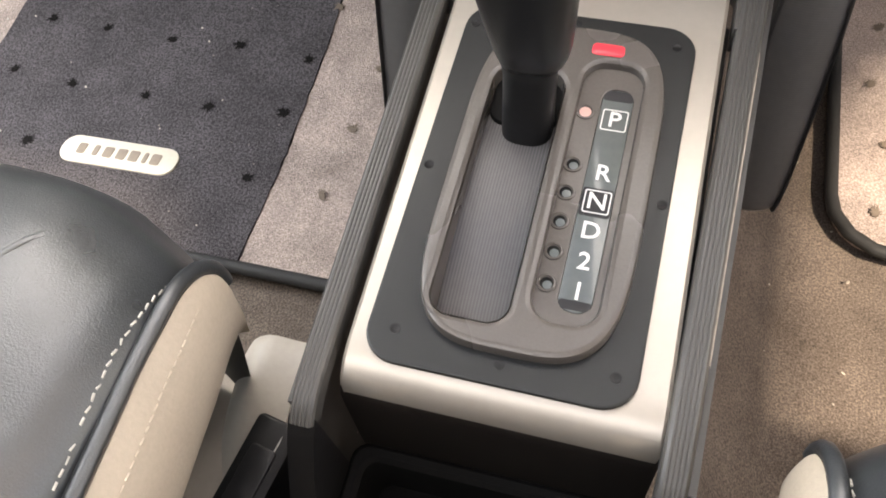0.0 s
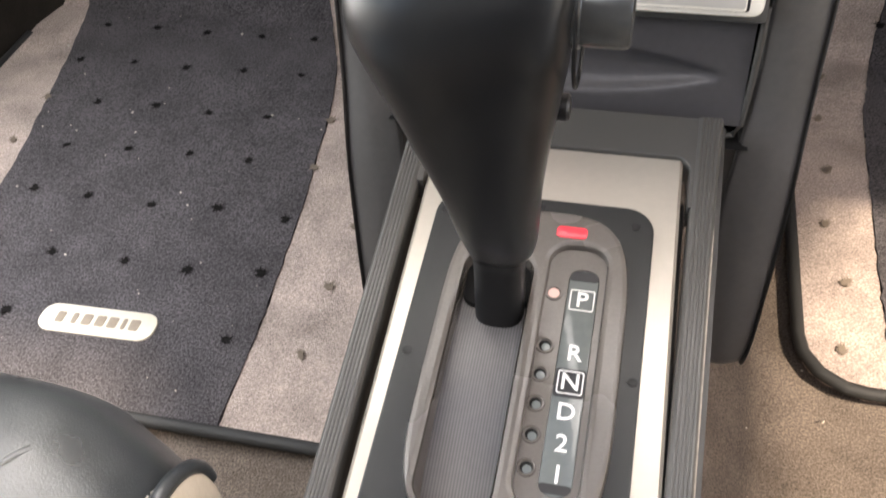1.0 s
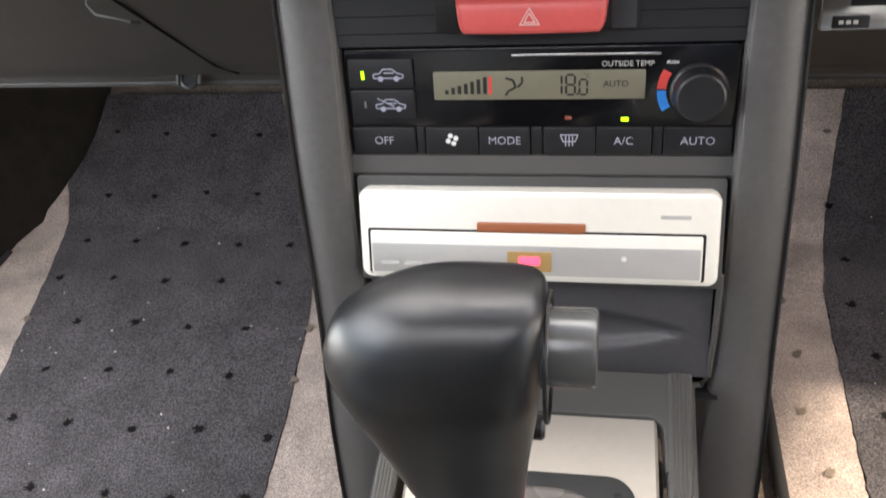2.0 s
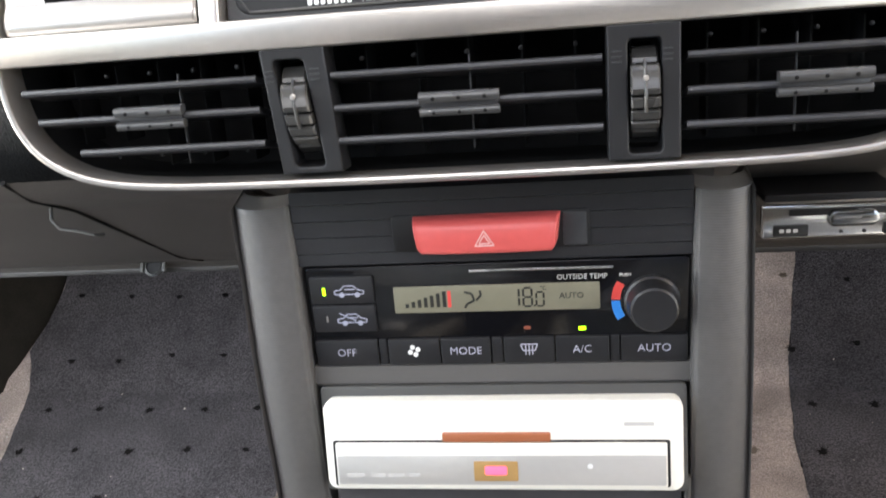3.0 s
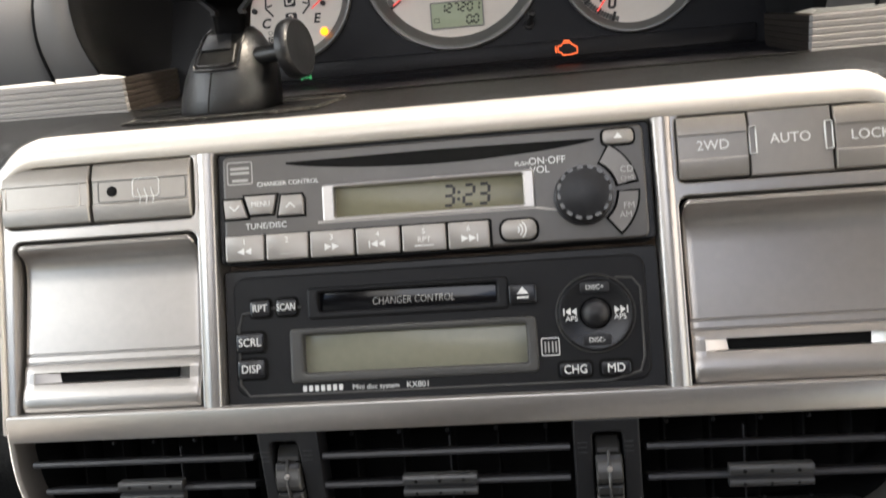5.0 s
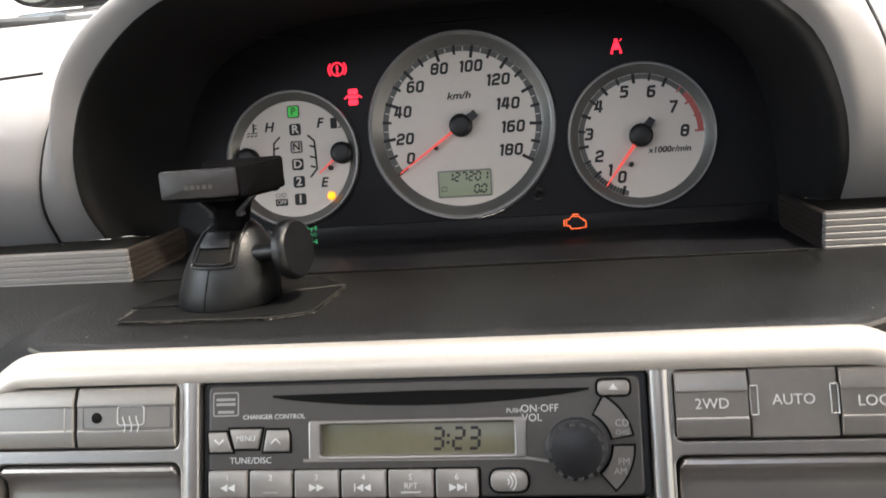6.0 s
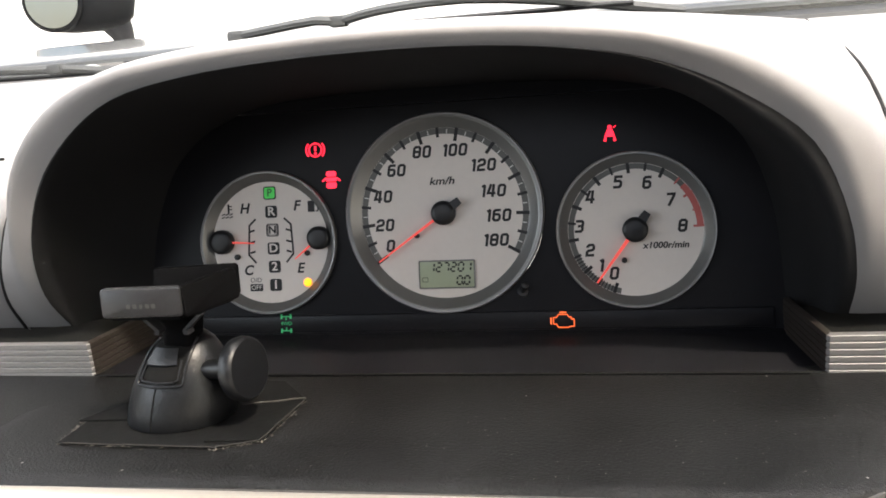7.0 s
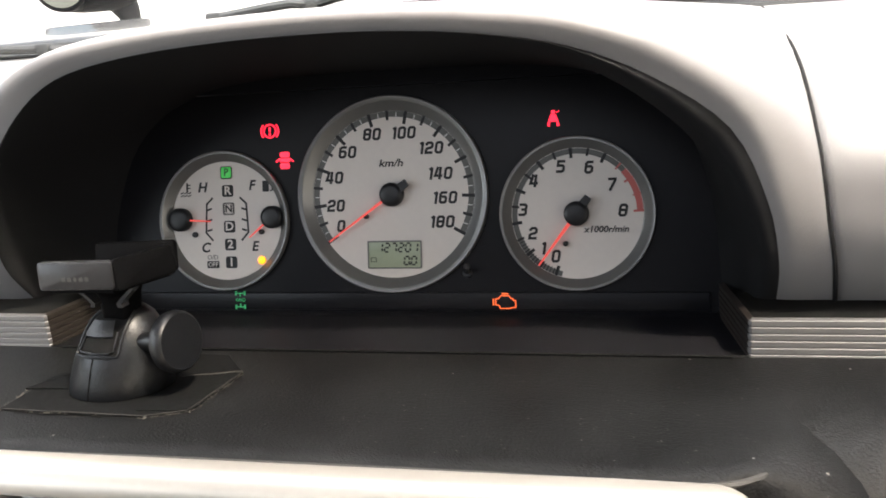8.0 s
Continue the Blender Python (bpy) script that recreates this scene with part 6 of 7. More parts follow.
    text("x1000r/min", 17.0, -9.6, 3.6, t, INK, 0.15, "unit_lettering", shear=0.18, bold=0.12, wide=1.06)
    needle(t, 0, 0, 233.5, 37.5, 7.3, 12.0, 2.3)
    part("stop_pin", disc(-6.6, -17.6, 1.6, 0, 3), SATIN, t)

    # fuel and temperature dial with the gear letters
    g = dial("fuel_and_temperature_dial", -112.6, -14, 44.6, "fuel and temperature dial with gear letters")
    for s2, v in (("R", 19.2), ("N", 7.7), ("D", -3.8), ("2", -15.3), ("1", -26.8)):
        u = 1.6 + (19.2 - v) * 0.025
        if s2 == "N":
            k = part("gear_tile", ring(bmesh.new(), rr(u, v, 8.0, 8.0, 1.4), rr(u, v, 6.9, 6.9, 1.0), 0, 0.3, 0.02), INK, g)
            part("tile_line", ring(bmesh.new(), rr(u, v, 6.3, 6.3, 0.9), rr(u, v, 5.8, 5.8, 0.7), 0, 0.3, 0.02), INK, k)
            text(s2, u, v, 4.6, k, INK, 0.15, bold=0.12)
        else:
            k = part("gear_tile", box(u, v, 7.8, 7.6, 0, 0.3, 1.4, 0), INK, g)
            text(s2, u, v, 5.2, k, DIAL, 0.3, bold=0.16, wide=1.08)
    k = part("gear_tile", box(1.0, 31.0, 8.2, 8.2, 0, 0.3, 1.4, 0), INK, g, "park tile lit green")
    part("tile_lamp", box(1.0, 31.0, 6.8, 6.8, 0.25, 0.42, 1.0, 0), L_GRN, k, "lit green window")
    text("P", 1.0, 31.0, 4.6, k, mat("dark green printing", (0.02, 0.10, 0.03), 0.5, var=0, bump=0), 0.5, bold=0.1)
    for s2, u, v in (("H", -16.4, 21.6), ("F", 18.2, 22.2), ("C", -15.4, -17.4), ("E", 19.2, -16.8)):
        text(s2, u, v, 6.0, g, INK, 0.15, shear=0.22, bold=0.24)
    for sx in (-1, 1):
        bm = bmesh.new()
        x = 14.2 if sx > 0 else -13.4
        stroke(bm, [(x - sx * 4.4, 15.0), (x, 11.0), (x + sx * 1.0, -7.4), (x - sx * 3.8, -12.8)], 1.2, 0.05, 0.2)
        for v in (6, -1, -7.4):
            bar(bm, x, v + 1, x - sx * 3.4, v + 2, 1.2, 0.05, 0.2)
        part("scale_bracket", bm, INK, g)
    needle(g, -31.2, 1.2, -3.5, 22, 7.6, 0, 1.5)
    needle(g, 33.0, 1.8, 219, 20, 7.2, 0, 1.5)
    part("stop_pin", disc(-22, -8.6, 1.8, 0, 2), SATIN, g)
    part("stop_pin", disc(24.6, -7.4, 1.7, 0, 2), SATIN, g)
    part("low_fuel_lamp", disc(23.9, -25.6, 2.6, 0, 0.8, 0.3), L_AMB, g, "lit amber low fuel lamp")
    text("O/D", -10.4, -23.6, 2.9, g, DIMINK, 0.15)
    o = part("overdrive_tile", box(-10.2, -28.2, 8.4, 4.6, 0, 0.25, 0.6, 0), INK, g)
    text("OFF", -10.2, -28.2, 2.8, o, DIAL, 0.28)
    bm = bmesh.new()
    box(28.0, 21.6, 4.4, 7.0, 0, 0.2, 0.4, 0, 2, bm)
    for a in ((30.4, 24.6, 32.4, 22.6), (32.4, 22.6, 32.4, 18.6), (32.4, 18.6, 30.8, 18.6)):
        bar(bm, *a, 0.8, 0.05, 0.2)
    part("fuel_mark", bm, INK, g)
    bm = bmesh.new()
    bar(bm, -27, 25, -27, 19, 1.2, 0.05, 0.2)
    for v in (23.6, 21.6):
        bar(bm, -27, v, -24.6, v, 0.7, 0.05, 0.2)
    for v in (18.6, 16.8):
        for q in (-30.6, -28, -25.4):
            bar(bm, q - 1.1, v - 0.5, q + 1.1, v + 0.4, 0.7, 0.05, 0.2)
    part("coolant_mark", bm, INK, g)

    # warning lamps on the black panel
    def tell(name, u, v, material, strokes, label):
        w = thing(name, GAUF @ Matrix.Translation((u * K, v * K, 2.0 * K)), label, "warning lamp", "warning lamps")
        part("symbol", strokes, material, w)
        return w

    bm = bmesh.new()
    ring_piece(bm, 0, 0, 3.6, 4.5, 0, 359, 0.05, 0.4, 30)
    ring_piece(bm, 0, 0, 5.4, 6.3, -42, 42, 0.05, 0.4, 10)
    ring_piece(bm, 0, 0, 5.4, 6.3, 138, 222, 0.05, 0.4, 10)
    bar(bm, 0, 2.4, 0, -0.6, 1.2, 0.05, 0.4)
    disc(0, -2.2, 0.8, 0.05, 0.4, 0, 10, bm)
    tell("brake_warning_lamp", -79.6, 42.0, L_RED, bm, "lit red brake warning lamp")
    bm = bmesh.new()
    box(0, 3.0, 6.4, 3.4, 0.05, 0.4, 1.2, 0, 3, bm)
    box(0, -0.4, 6.8, 2.4, 0.05, 0.4, 0.4, 0, 2, bm)
    box(0, -4.0, 6.4, 3.6, 0.05, 0.4, 1.2, 0, 3, bm)
    bar(bm, -3.4, 0.6, -5.8, -1.4, 0.9, 0.05, 0.4)
    bar(bm, 3.4, 0.6, 5.8, -1.4, 0.9, 0.05, 0.4)
    tell("door_warning_lamp", -70.0, 23.8, L_RED, bm, "lit red open door warning lamp")
    bm = bmesh.new()
    poly([(-4.6, -5.2), (-2.6, -5.6), (-2.4, -2.0), (2.4, -2.0), (2.6, -5.6), (4.6, -5.2), (3.2, -0.4), (1.9, 3.4), (-1.9, 3.4), (-3.2, -0.4)], 0.05, 0.4, bm)
    box(0, 5.1, 2.8, 2.6, 0.05, 0.4, 0.6, 0, 2, bm)
    bar(bm, 2.4, 4.4, 4.4, 6.0, 0.7, 0.05, 0.4)
    bm.transform(Matrix.Diagonal((0.8, 0.78, 1, 1)))
    tell("belt_warning_lamp", 98.8, 41.6, L_RED, bm, "lit red belt warning lamp")
    bm = bmesh.new()
    eng = [(-5.4, -2.2), (-5.4, 1.6), (-3.6, 1.6), (-2.4, 3.4), (2.6, 3.4), (3.6, 1.8), (5.0, 1.8), (5.0, 0.6), (6.6, 0.6), (6.6, -3.6), (5.0, -3.6), (2.8, -4.2), (-2.6, -4.2), (-3.6, -2.2)]
    for i in range(len(eng)):
        bar(bm, *eng[i], *eng[(i + 1) % len(eng)], 0.6, 2.3, 2.7)
    bar(bm, -6.8, 1.6, -6.8, -2.4, 0.8, 2.3, 2.7)
    bar(bm, -1.8, 4.6, 2.2, 4.6, 0.8, 2.3, 2.7)
    tell("engine_warning_lamp", 68.4, -65.4, L_ORG, bm, "lit orange engine warning lamp")
    bm = bmesh.new()
    for v in (4.4, -4.4):
        bar(bm, -3.2, v, 3.2, v, 0.7, 2.3, 2.7)
        for u in (-3.0, 3.0):
            bar(bm, u, v - 1.4, u, v + 1.4, 1.2, 2.3, 2.7)
    bar(bm, 0, 4.4, 0, 2.2, 0.7, 2.3, 2.7)
    bar(bm, 0, -4.4, 0, -2.2, 0.7, 2.3, 2.7)
    w4 = tell("drive_mode_lamp", -102.4, -64.8, L_GRNDIM, bm, "lit green four wheel drive lamp")
    text("4WD", 0, 0, 2.2, w4, L_GRNDIM, 2.5)


instruments()

# ---- phone mount on its adhesive pad ----


def phone_mount():
    sh = frm(0, 0.56, 0.732, 93.5)
    pad = thing("adhesive_pad", sh @ Matrix.Translation((-0.108, -0.008, 0.0004)), "black rubbery adhesive pad with frayed torn edges", "adhesive pad")
    out = [(-54, -38), (-20, -40.5), (28, -41), (47, -33.5), (51, 16), (30, 42), (-8, 44), (-38, 30), (-54, -12)]
    bm = poly(out, 0, 0.8)
    part("sheet", bm, PAD, pad)
    bm = poly([(-58, -14), (-26, -12), (-24, 6), (-44, 12)], 0.9, 1.8)
    part("flap", bm, PAD, pad, "lifted black flap")
    bm = poly([(20, -36), (46, -34), (50.5, 14), (20, 8)], 0.9, 1.5)
    part("flap", bm, PAD, pad)
    rng = random.Random(4)
    bm = bmesh.new()
    for a, b, wd in (((20, 8), (50.5, 17), 1.2), ((46, -34), (50.5, 14), 0.5), ((-50, -39), (28, -41.4), 0.5), ((28, -41), (46, -34), 0.5)):
        n = 9
        pts = []
        for i in range(n + 1):
            q = i / n
            pts.append(((a[0] + (b[0] - a[0]) * q + rng.uniform(-0.4, 0.4)) * K, (a[1] + (b[1] - a[1]) * q + rng.uniform(-0.5, 0.5)) * K, 1.3 * K))
        tube(bm, pts, wd * 0.4 * K, 5)
    crumb = bmesh.new()
    for a, b in (((-54, -39), (28, -42)), ((28, -42), (48, -34)), ((48, -34), (52, 16)), ((-54, -39), (-56, -12))):
        for i in range(60):
            q, r = rng.random(), rng.choice((0.14, 0.2, 0.3, 0.45))
            o = Matrix.Translation(((a[0] + (b[0] - a[0]) * q + rng.gauss(0, 0.8)) * K, (a[1] + (b[1] - a[1]) * q + rng.gauss(-0.6, 0.9)) * K, 0.0006)) @ pose(0, 0, 0, 0, 0, rng.uniform(0, 360)) @ Matrix.Diagonal((rng.uniform(0.6, 2.6), 1, 0.8, 1))
            lathe([(r * 0.6, 0), (r, 0.1), (r * 0.3, r)], 5, crumb, o)
    tagged(part("edge_crumbs", crumb, mat("dusty glue crumbs", (0.085, 0.078, 0.068), 0.95), pad, "dusty glue crumbs along the edge"), kind="stuff")
    part("frayed_edge", bm, mat("grey torn fibre", (0.05, 0.046, 0.042), 0.9, bump=0.5), pad, "grey torn edge")

    m = thing("phone_mount", sh @ Matrix.Translation((-0.1150, -0.012, 0.0015)), "satin black phone mount with a clamp and turn knob", "phone mount")
    # bell-shaped foot, leaning a little to one side
    prof = [(26.8, 0.0), (27.2, 1.5), (26.8, 8), (25.2, 17), (22.6, 25), (19.2, 32), (14.8, 38), (10.5, 41.5), (5.5, 43.4), (0.5, 44)]
    n = 56
    loops = []
    for r, z in prof:
        loops.append([((r * math.cos(2 * math.pi * i / n) + 0.16 * z) * K, (r * 0.88 * math.sin(2 * math.pi * i / n) + 0.05 * z) * K, z * K) for i in range(n)])
    bm = bmesh.new()
    loft(bm, loops)
    part("foot", bm, MOUNT, m, "bell-shaped satin black foot", 60)

    def on_bell(ang, z, lift=0.0):
        """A place on the bell's skin: the angle round it in degrees, height and distance out of it in mm."""
        for (r0, z0), (r1, z1) in zip(prof, prof[1:]):
            if z <= z1:
                r = r0 + (r1 - r0) * (z - z0) / (z1 - z0)
                break
        r += lift
        return ((r * math.cos(radians(ang)) + 0.16 * z) * K, (r * 0.88 * math.sin(radians(ang)) + 0.05 * z) * K, (z + lift * 0.4) * K)

    # open channel down the front, with a raised edge, a cross bar and a mould line below it
    c0 = -98
    chan = bmesh.new()
    sheet(chan, [[on_bell(c0 + da, z, 1.0) for da in (-w, -w / 2, 0, w / 2, w)] for z, w in ((22.5, 29), (26, 31), (30, 34), (34, 38), (38, 46), (41, 60))])
    part("channel", chan, HOLE, m)
    edge = [(-38, 41), (-40, 38), (-37, 34), (-34, 30), (-32, 26), (-30, 22.6), (-24, 21.6), (0, 21.4), (24, 21.6), (30, 22.6), (32, 26), (34, 30), (38, 34), (46, 38), (60, 41)]
    part("channel_edge", tube(bmesh.new(), [tuple(crom([on_bell(c0 + a, z, 1.2) for a, z in edge], i / 56)) for i in range(57)], 0.0007, 7), MOUNT, m)
    inner = [(-26, 33), (-25, 24.4), (-20, 23.4), (0, 23.2), (20, 23.4), (25, 24.4), (28, 33)]
    part("slot_frame", tube(bmesh.new(), [on_bell(c0 + a, z, 1.5) for a, z in inner], 0.0006, 6), MOUNT, m)
    lip = sheet(bmesh.new(), [[on_bell(c0 + a, z, q) for a in (-22, -11, 0, 11, 22)] for z, q in ((30.5, 1.2), (31, 2.2), (33, 2.6), (38, 2.4))])
    part("slot_lip", lip, MOUNT, m)
    part("mould_line", tube(bmesh.new(), [on_bell(c0 - 2, z, 0.15) for z in (0.5, 6, 12, 18, 21.4)], 0.00035, 5), HOLE, m)
    # neck and clamp head
    bm = bmesh.new()
    loft(bm, [[((x * w + dx) * K, (y * d + dy) * K, z * K) for x, y in rr(0, 0, 1, 1, 0.25, 4)] for z, w, d, dx, dy in ((34, 16, 16, 7, -2), (42, 16, 16, 8, -3), (50, 18, 15, 9, -4), (54, 21, 18, 9, -5), (57.5, 30, 24, 9, -6))])
    part("neck", bm, CLAMPBLK, m, sharp=60)
    plan = [(-14, -25), (20, -25), (25, -14), (32, 6), (30, 14), (4, 14), (-6, -2)]
    part("clamp_head", prism(bmesh.new(), plan, 56.5, 62.5, 1.2), CLAMPBLK, m, "black clamp head")
    for s, dx in ((-1, 0), (1, 24)):
        bm = bmesh.new()
        loft(bm, [[((x * 2.4 + dx + q * s) * K, (y * 6 - 18) * K, z * K) for x, y in ((-0.5, -0.5), (0.5, -0.5), (0.5, 0.5), (-0.5, 0.5))] for z, q in ((48, -4.5), (50, -5), (53, -2), (57.5, 3))])
        part("cradle_arm", bm, MOUNTGR, m)
    place = Matrix.Translation((0.0042, -0.0280, 0.0660)) @ pose(0, 0, 0, 88, 0, 3)
    bm = box(0, 0, 38.6, 13.6, -2.0, 2.2, 1.8, 0.9, 4)
    bm.transform(place)
    jaw = part("clamp_jaw", bm, MOUNTGR, m, "dark grey front jaw")
    for u, w in ((-6, 2), (-3, 2), (0, 1.4), (3, 2), (6, 2)):
        bm = box(u, -1.6, w, 2.0, 2.1, 2.3, 0.3, 0, 1)
        bm.transform(place)
        part("embossed_bar", bm, DARK, jaw)
    bm = box(0, 0, 42, 16, -1.8, 1.8, 2.0, 1.0, 4)
    bm.transform(Matrix.Translation((0.0120, 0.0100, 0.0655)) @ pose(0, 0, 0, 84, 0, 8))
    part("clamp_jaw", bm, CLAMPBLK, m)
    bm = box(0, 0, 36, 15, -1.8, 1.8, 2.0, 1.0, 4)
    bm.transform(Matrix.Translation((0.0285, -0.0108, 0.0655)) @ pose(0, 0, 0, 86, 0, 72))
    part("clamp_jaw", bm, CLAMPBLK, m)
    # turn knob on its short shaft
    bm = lathe([(4.6, -24), (4.6, -6.5), (6.0, -6), (6.0, -5), (12.0, -4.4), (14.8, -3.0), (15.4, -0.6), (15.2, 1.6), (14.6, 3.2), (13.6, 3.9), (12.8, 3.8), (6, 4.2), (0.4, 4.3)], 44)
    bm.transform(Matrix.Translation((0.0420, -0.0130, 0.0285)) @ Vector((0.965, -0.24, 0.10)).to_track_quat("Z", "Y").to_matrix().to_4x4())
    part("turn_knob", bm, MOUNT, m, "round satin black turn knob", 40)


phone_mount()

# ---- floor mats ----


def mat_height(y):
    pts = [(0, -0.3, 0.031), (0, 0.84, 0.033), (0, 0.93, 0.045), (0, 1.02, 0.092), (0, 1.08, 0.165)]
    lo, hi = 0.0, 1.0
    for _ in range(30):
        mid = (lo + hi) / 2
        if crom(pts, mid).y < y:
            lo = mid
        else:
            hi = mid
    return crom(pts, lo).z


def floor_mat(x0, x1, y0, y1, inner, outer, label, badge):
    """A two-tone mat; inner and outer give the dark field's edges as (y, x) pairs."""
    m = thing("floor_mat", pose((x0 + x1) / 2, (y0 + y1) / 2, 0.0), label, "floor mat", "floor mats")
    off = Matrix.Translation((-(x0 + x1) / 2, -(y0 + y1) / 2, 0))

    def edge(e, y):
        for (ya, xa), (yb, xb) in zip(e, e[1:]):
            if y <= yb:
                q = max(0, (y - ya) / (yb - ya))
                return xa + (xb - xa) * q
        return e[-1][1]

    def spans(y):
        r = 0.05 if not badge else 0.006
        d = max(0, r - (y - y0))
        c = r - math.sqrt(max(0, r * r - d * d))
        nar = 0.13 * max(0, (y - 0.88) / 0.28) ** 1.3
        return (x0 + c + nar, x1 - c) if badge else (x0 + c, x1 - c - nar)

    ys = [y0 + (y1 - y0) * i / 60 for i in range(61)]
    fields = {"pale_field": [], "dark_field": [], "pale_border": []}
    for y in ys:
        a, b = spans(y)
        i, o = edge(inner, y), edge(outer, y)
        lo, hi = min(i, o), max(i, o)
        lo, hi = max(lo, a), min(hi, b)
        fields["pale_field"].append((a, max(a + 0.001, lo), y))
        fields["dark_field"].append((lo, hi, y))
        fields["pale_border"].append((hi, max(hi + 0.001, b), y))
    for name, rows in fields.items():
        bm = bmesh.new()
        net = []
        rng = random.Random(7)
        for a, b, y in rows:
            z = mat_height(y) + (0.0015 if name == "dark_field" else 0)
            net.append([(a + (b - a) * k / 12 + rng.uniform(-0.0012, 0.0012), y, z) for k in range(13)])
        bm = slab(net, 0.012)
        bm.transform(off)
        part("dark_field" if name == "dark_field" else "pale_field", bm, MATDARK if name == "dark_field" else MATPALE, m, "navy black pile" if name == "dark_field" else "pale grey pile", 60)
    # bound edge
    rc = 0.006 if badge else 0.05
    pts = [(x0, 0.86 if badge else y1 - 0.02), (x0, y0 + rc)] + [(x0 + rc - rc * math.cos(radians(a)), y0 + rc - rc * math.sin(radians(a))) for a in (20, 45, 70, 90)]
    pts += [(x1 - rc + rc * math.sin(radians(a)), y0 + rc - rc * math.cos(radians(a))) for a in (0, 20, 45, 70, 90)] + [(x1, y1 - 0.02 if badge else 0.86)]
    fine = []
    for (xa, ya), (xb, yb) in zip(pts, pts[1:]):
        for k in range(8):
            fine.append((xa + (xb - xa) * k / 8, ya + (yb - ya) * k / 8))
    bm = tube(bmesh.new(), [(x, y, mat_height(y) - 0.002) for x, y in fine], 0.0055, 8)
    bm.transform(off)
    part("binding", bm, BINDING, m, "black bound edge", 60)
    # tufted dimples in rows
    shapes = {}
    rng = random.Random(11)
    for r in range(11):
        y = 0.434 + 0.0755 * r
        for c in range(9):
            x = -0.637 + 0.0702 * c + (0.005 if r % 2 else 0)
            if badge is None:
                x = -x + 0.01
            if not (x0 + 0.02 < x < x1 - 0.015 and y0 + 0.03 < y < y1 - 0.03):
                continue
            if badge and abs(x - badge[0]) < 0.075 and abs(y - badge[1]) < 0.03:
                continue
            px, py = x + rng.uniform(-0.004, 0.004), y + rng.uniform(-0.004, 0.004)
            i, o = edge(inner, py), edge(outer, py)
            key = (min(i, o) < px < max(i, o), rng.randrange(5))
            if key not in shapes:
                pick = random.Random(key[1] + (0 if key[0] else 50))
                bm = lathe([(4.4, -1), (3.6, 1.2), (1.2, 1.8)], 9)
                for j in range(44):
                    a, far = pick.uniform(0, 6.28), pick.uniform(2.0, 8.5)
                    ca, sa = math.cos(a), math.sin(a)
                    ox, oy = pick.uniform(-2, 2), pick.uniform(-2, 2)
                    bm.faces.new([bm.verts.new((px * K, py * K, pz * K)) for px, py, pz in ((ox - sa * 1.0, oy + ca * 1.0, 1.6), (ox + sa * 1.0, oy - ca * 1.0, 1.6), (ox + ca * far + sa * 0.3, oy + sa * far - ca * 0.3, pick.uniform(0.8, 2.2)))])
                shapes[key] = ob = part("tuft", bm, TUFT if key[0] else TUFTPALE, m, sharp=70)
            else:
                ob = again("tuft", shapes[key])
            ob.matrix_basis = off @ Matrix.Translation((px, py, mat_height(py) + 0.0008)) @ pose(0, 0, 0, 0, 0, rng.uniform(0, 360)) @ Matrix.Diagonal((1, rng.uniform(0.7, 1.1), 1, 1))
    if badge:
        bx, by, turn = badge
        b = part("badge", box(0, 0, 112, 30, 0, 2.6, 13, 1.0, 6), BADGE, m, "cream badge with grey bars")
        b.matrix_basis = off @ pose(bx, by, mat_height(by) + 0.001, 0, 0, turn)
        faded = mat("faded grey embroidery", (0.28, 0.23, 0.18), 0.8, bump=0.3)
        for u, w in ((-36, 8), (-22, 5), (-10, 9), (3, 9), (15, 9), (26, 4), (36, 9)):
            part("badge_bar", box(u, 0, w, 12, 2.5, 3.1, 1.5, 0.2, 2), faded, b)
    return m


floor_mat(-0.735, -0.140, 0.349, 1.07,
          [(0.3, -0.256), (0.47, -0.262), (0.605, -0.274), (0.758, -0.293), (0.838, -0.311), (1.07, -0.40)],
          [(0.3, -0.575), (0.5, -0.592), (0.64, -0.613), (0.80, -0.65), (0.95, -0.69), (1.03, -0.727), (1.07, -0.735)],
          "two-tone navy and pale grey carpet mat with a badge", (-0.407, 0.4335, 1.5))
floor_mat(0.188, 0.735, 0.475, 1.07,
          [(0.4, 0.252), (0.48, 0.256), (0.66, 0.259), (0.827, 0.266), (0.95, 0.285), (1.07, 0.312)],
          [(0.4, 0.60), (0.6, 0.62), (0.8, 0.66), (1.07, 0.735)],
          "two-tone carpet mat by the pedals", None)

# ---- front seats ----


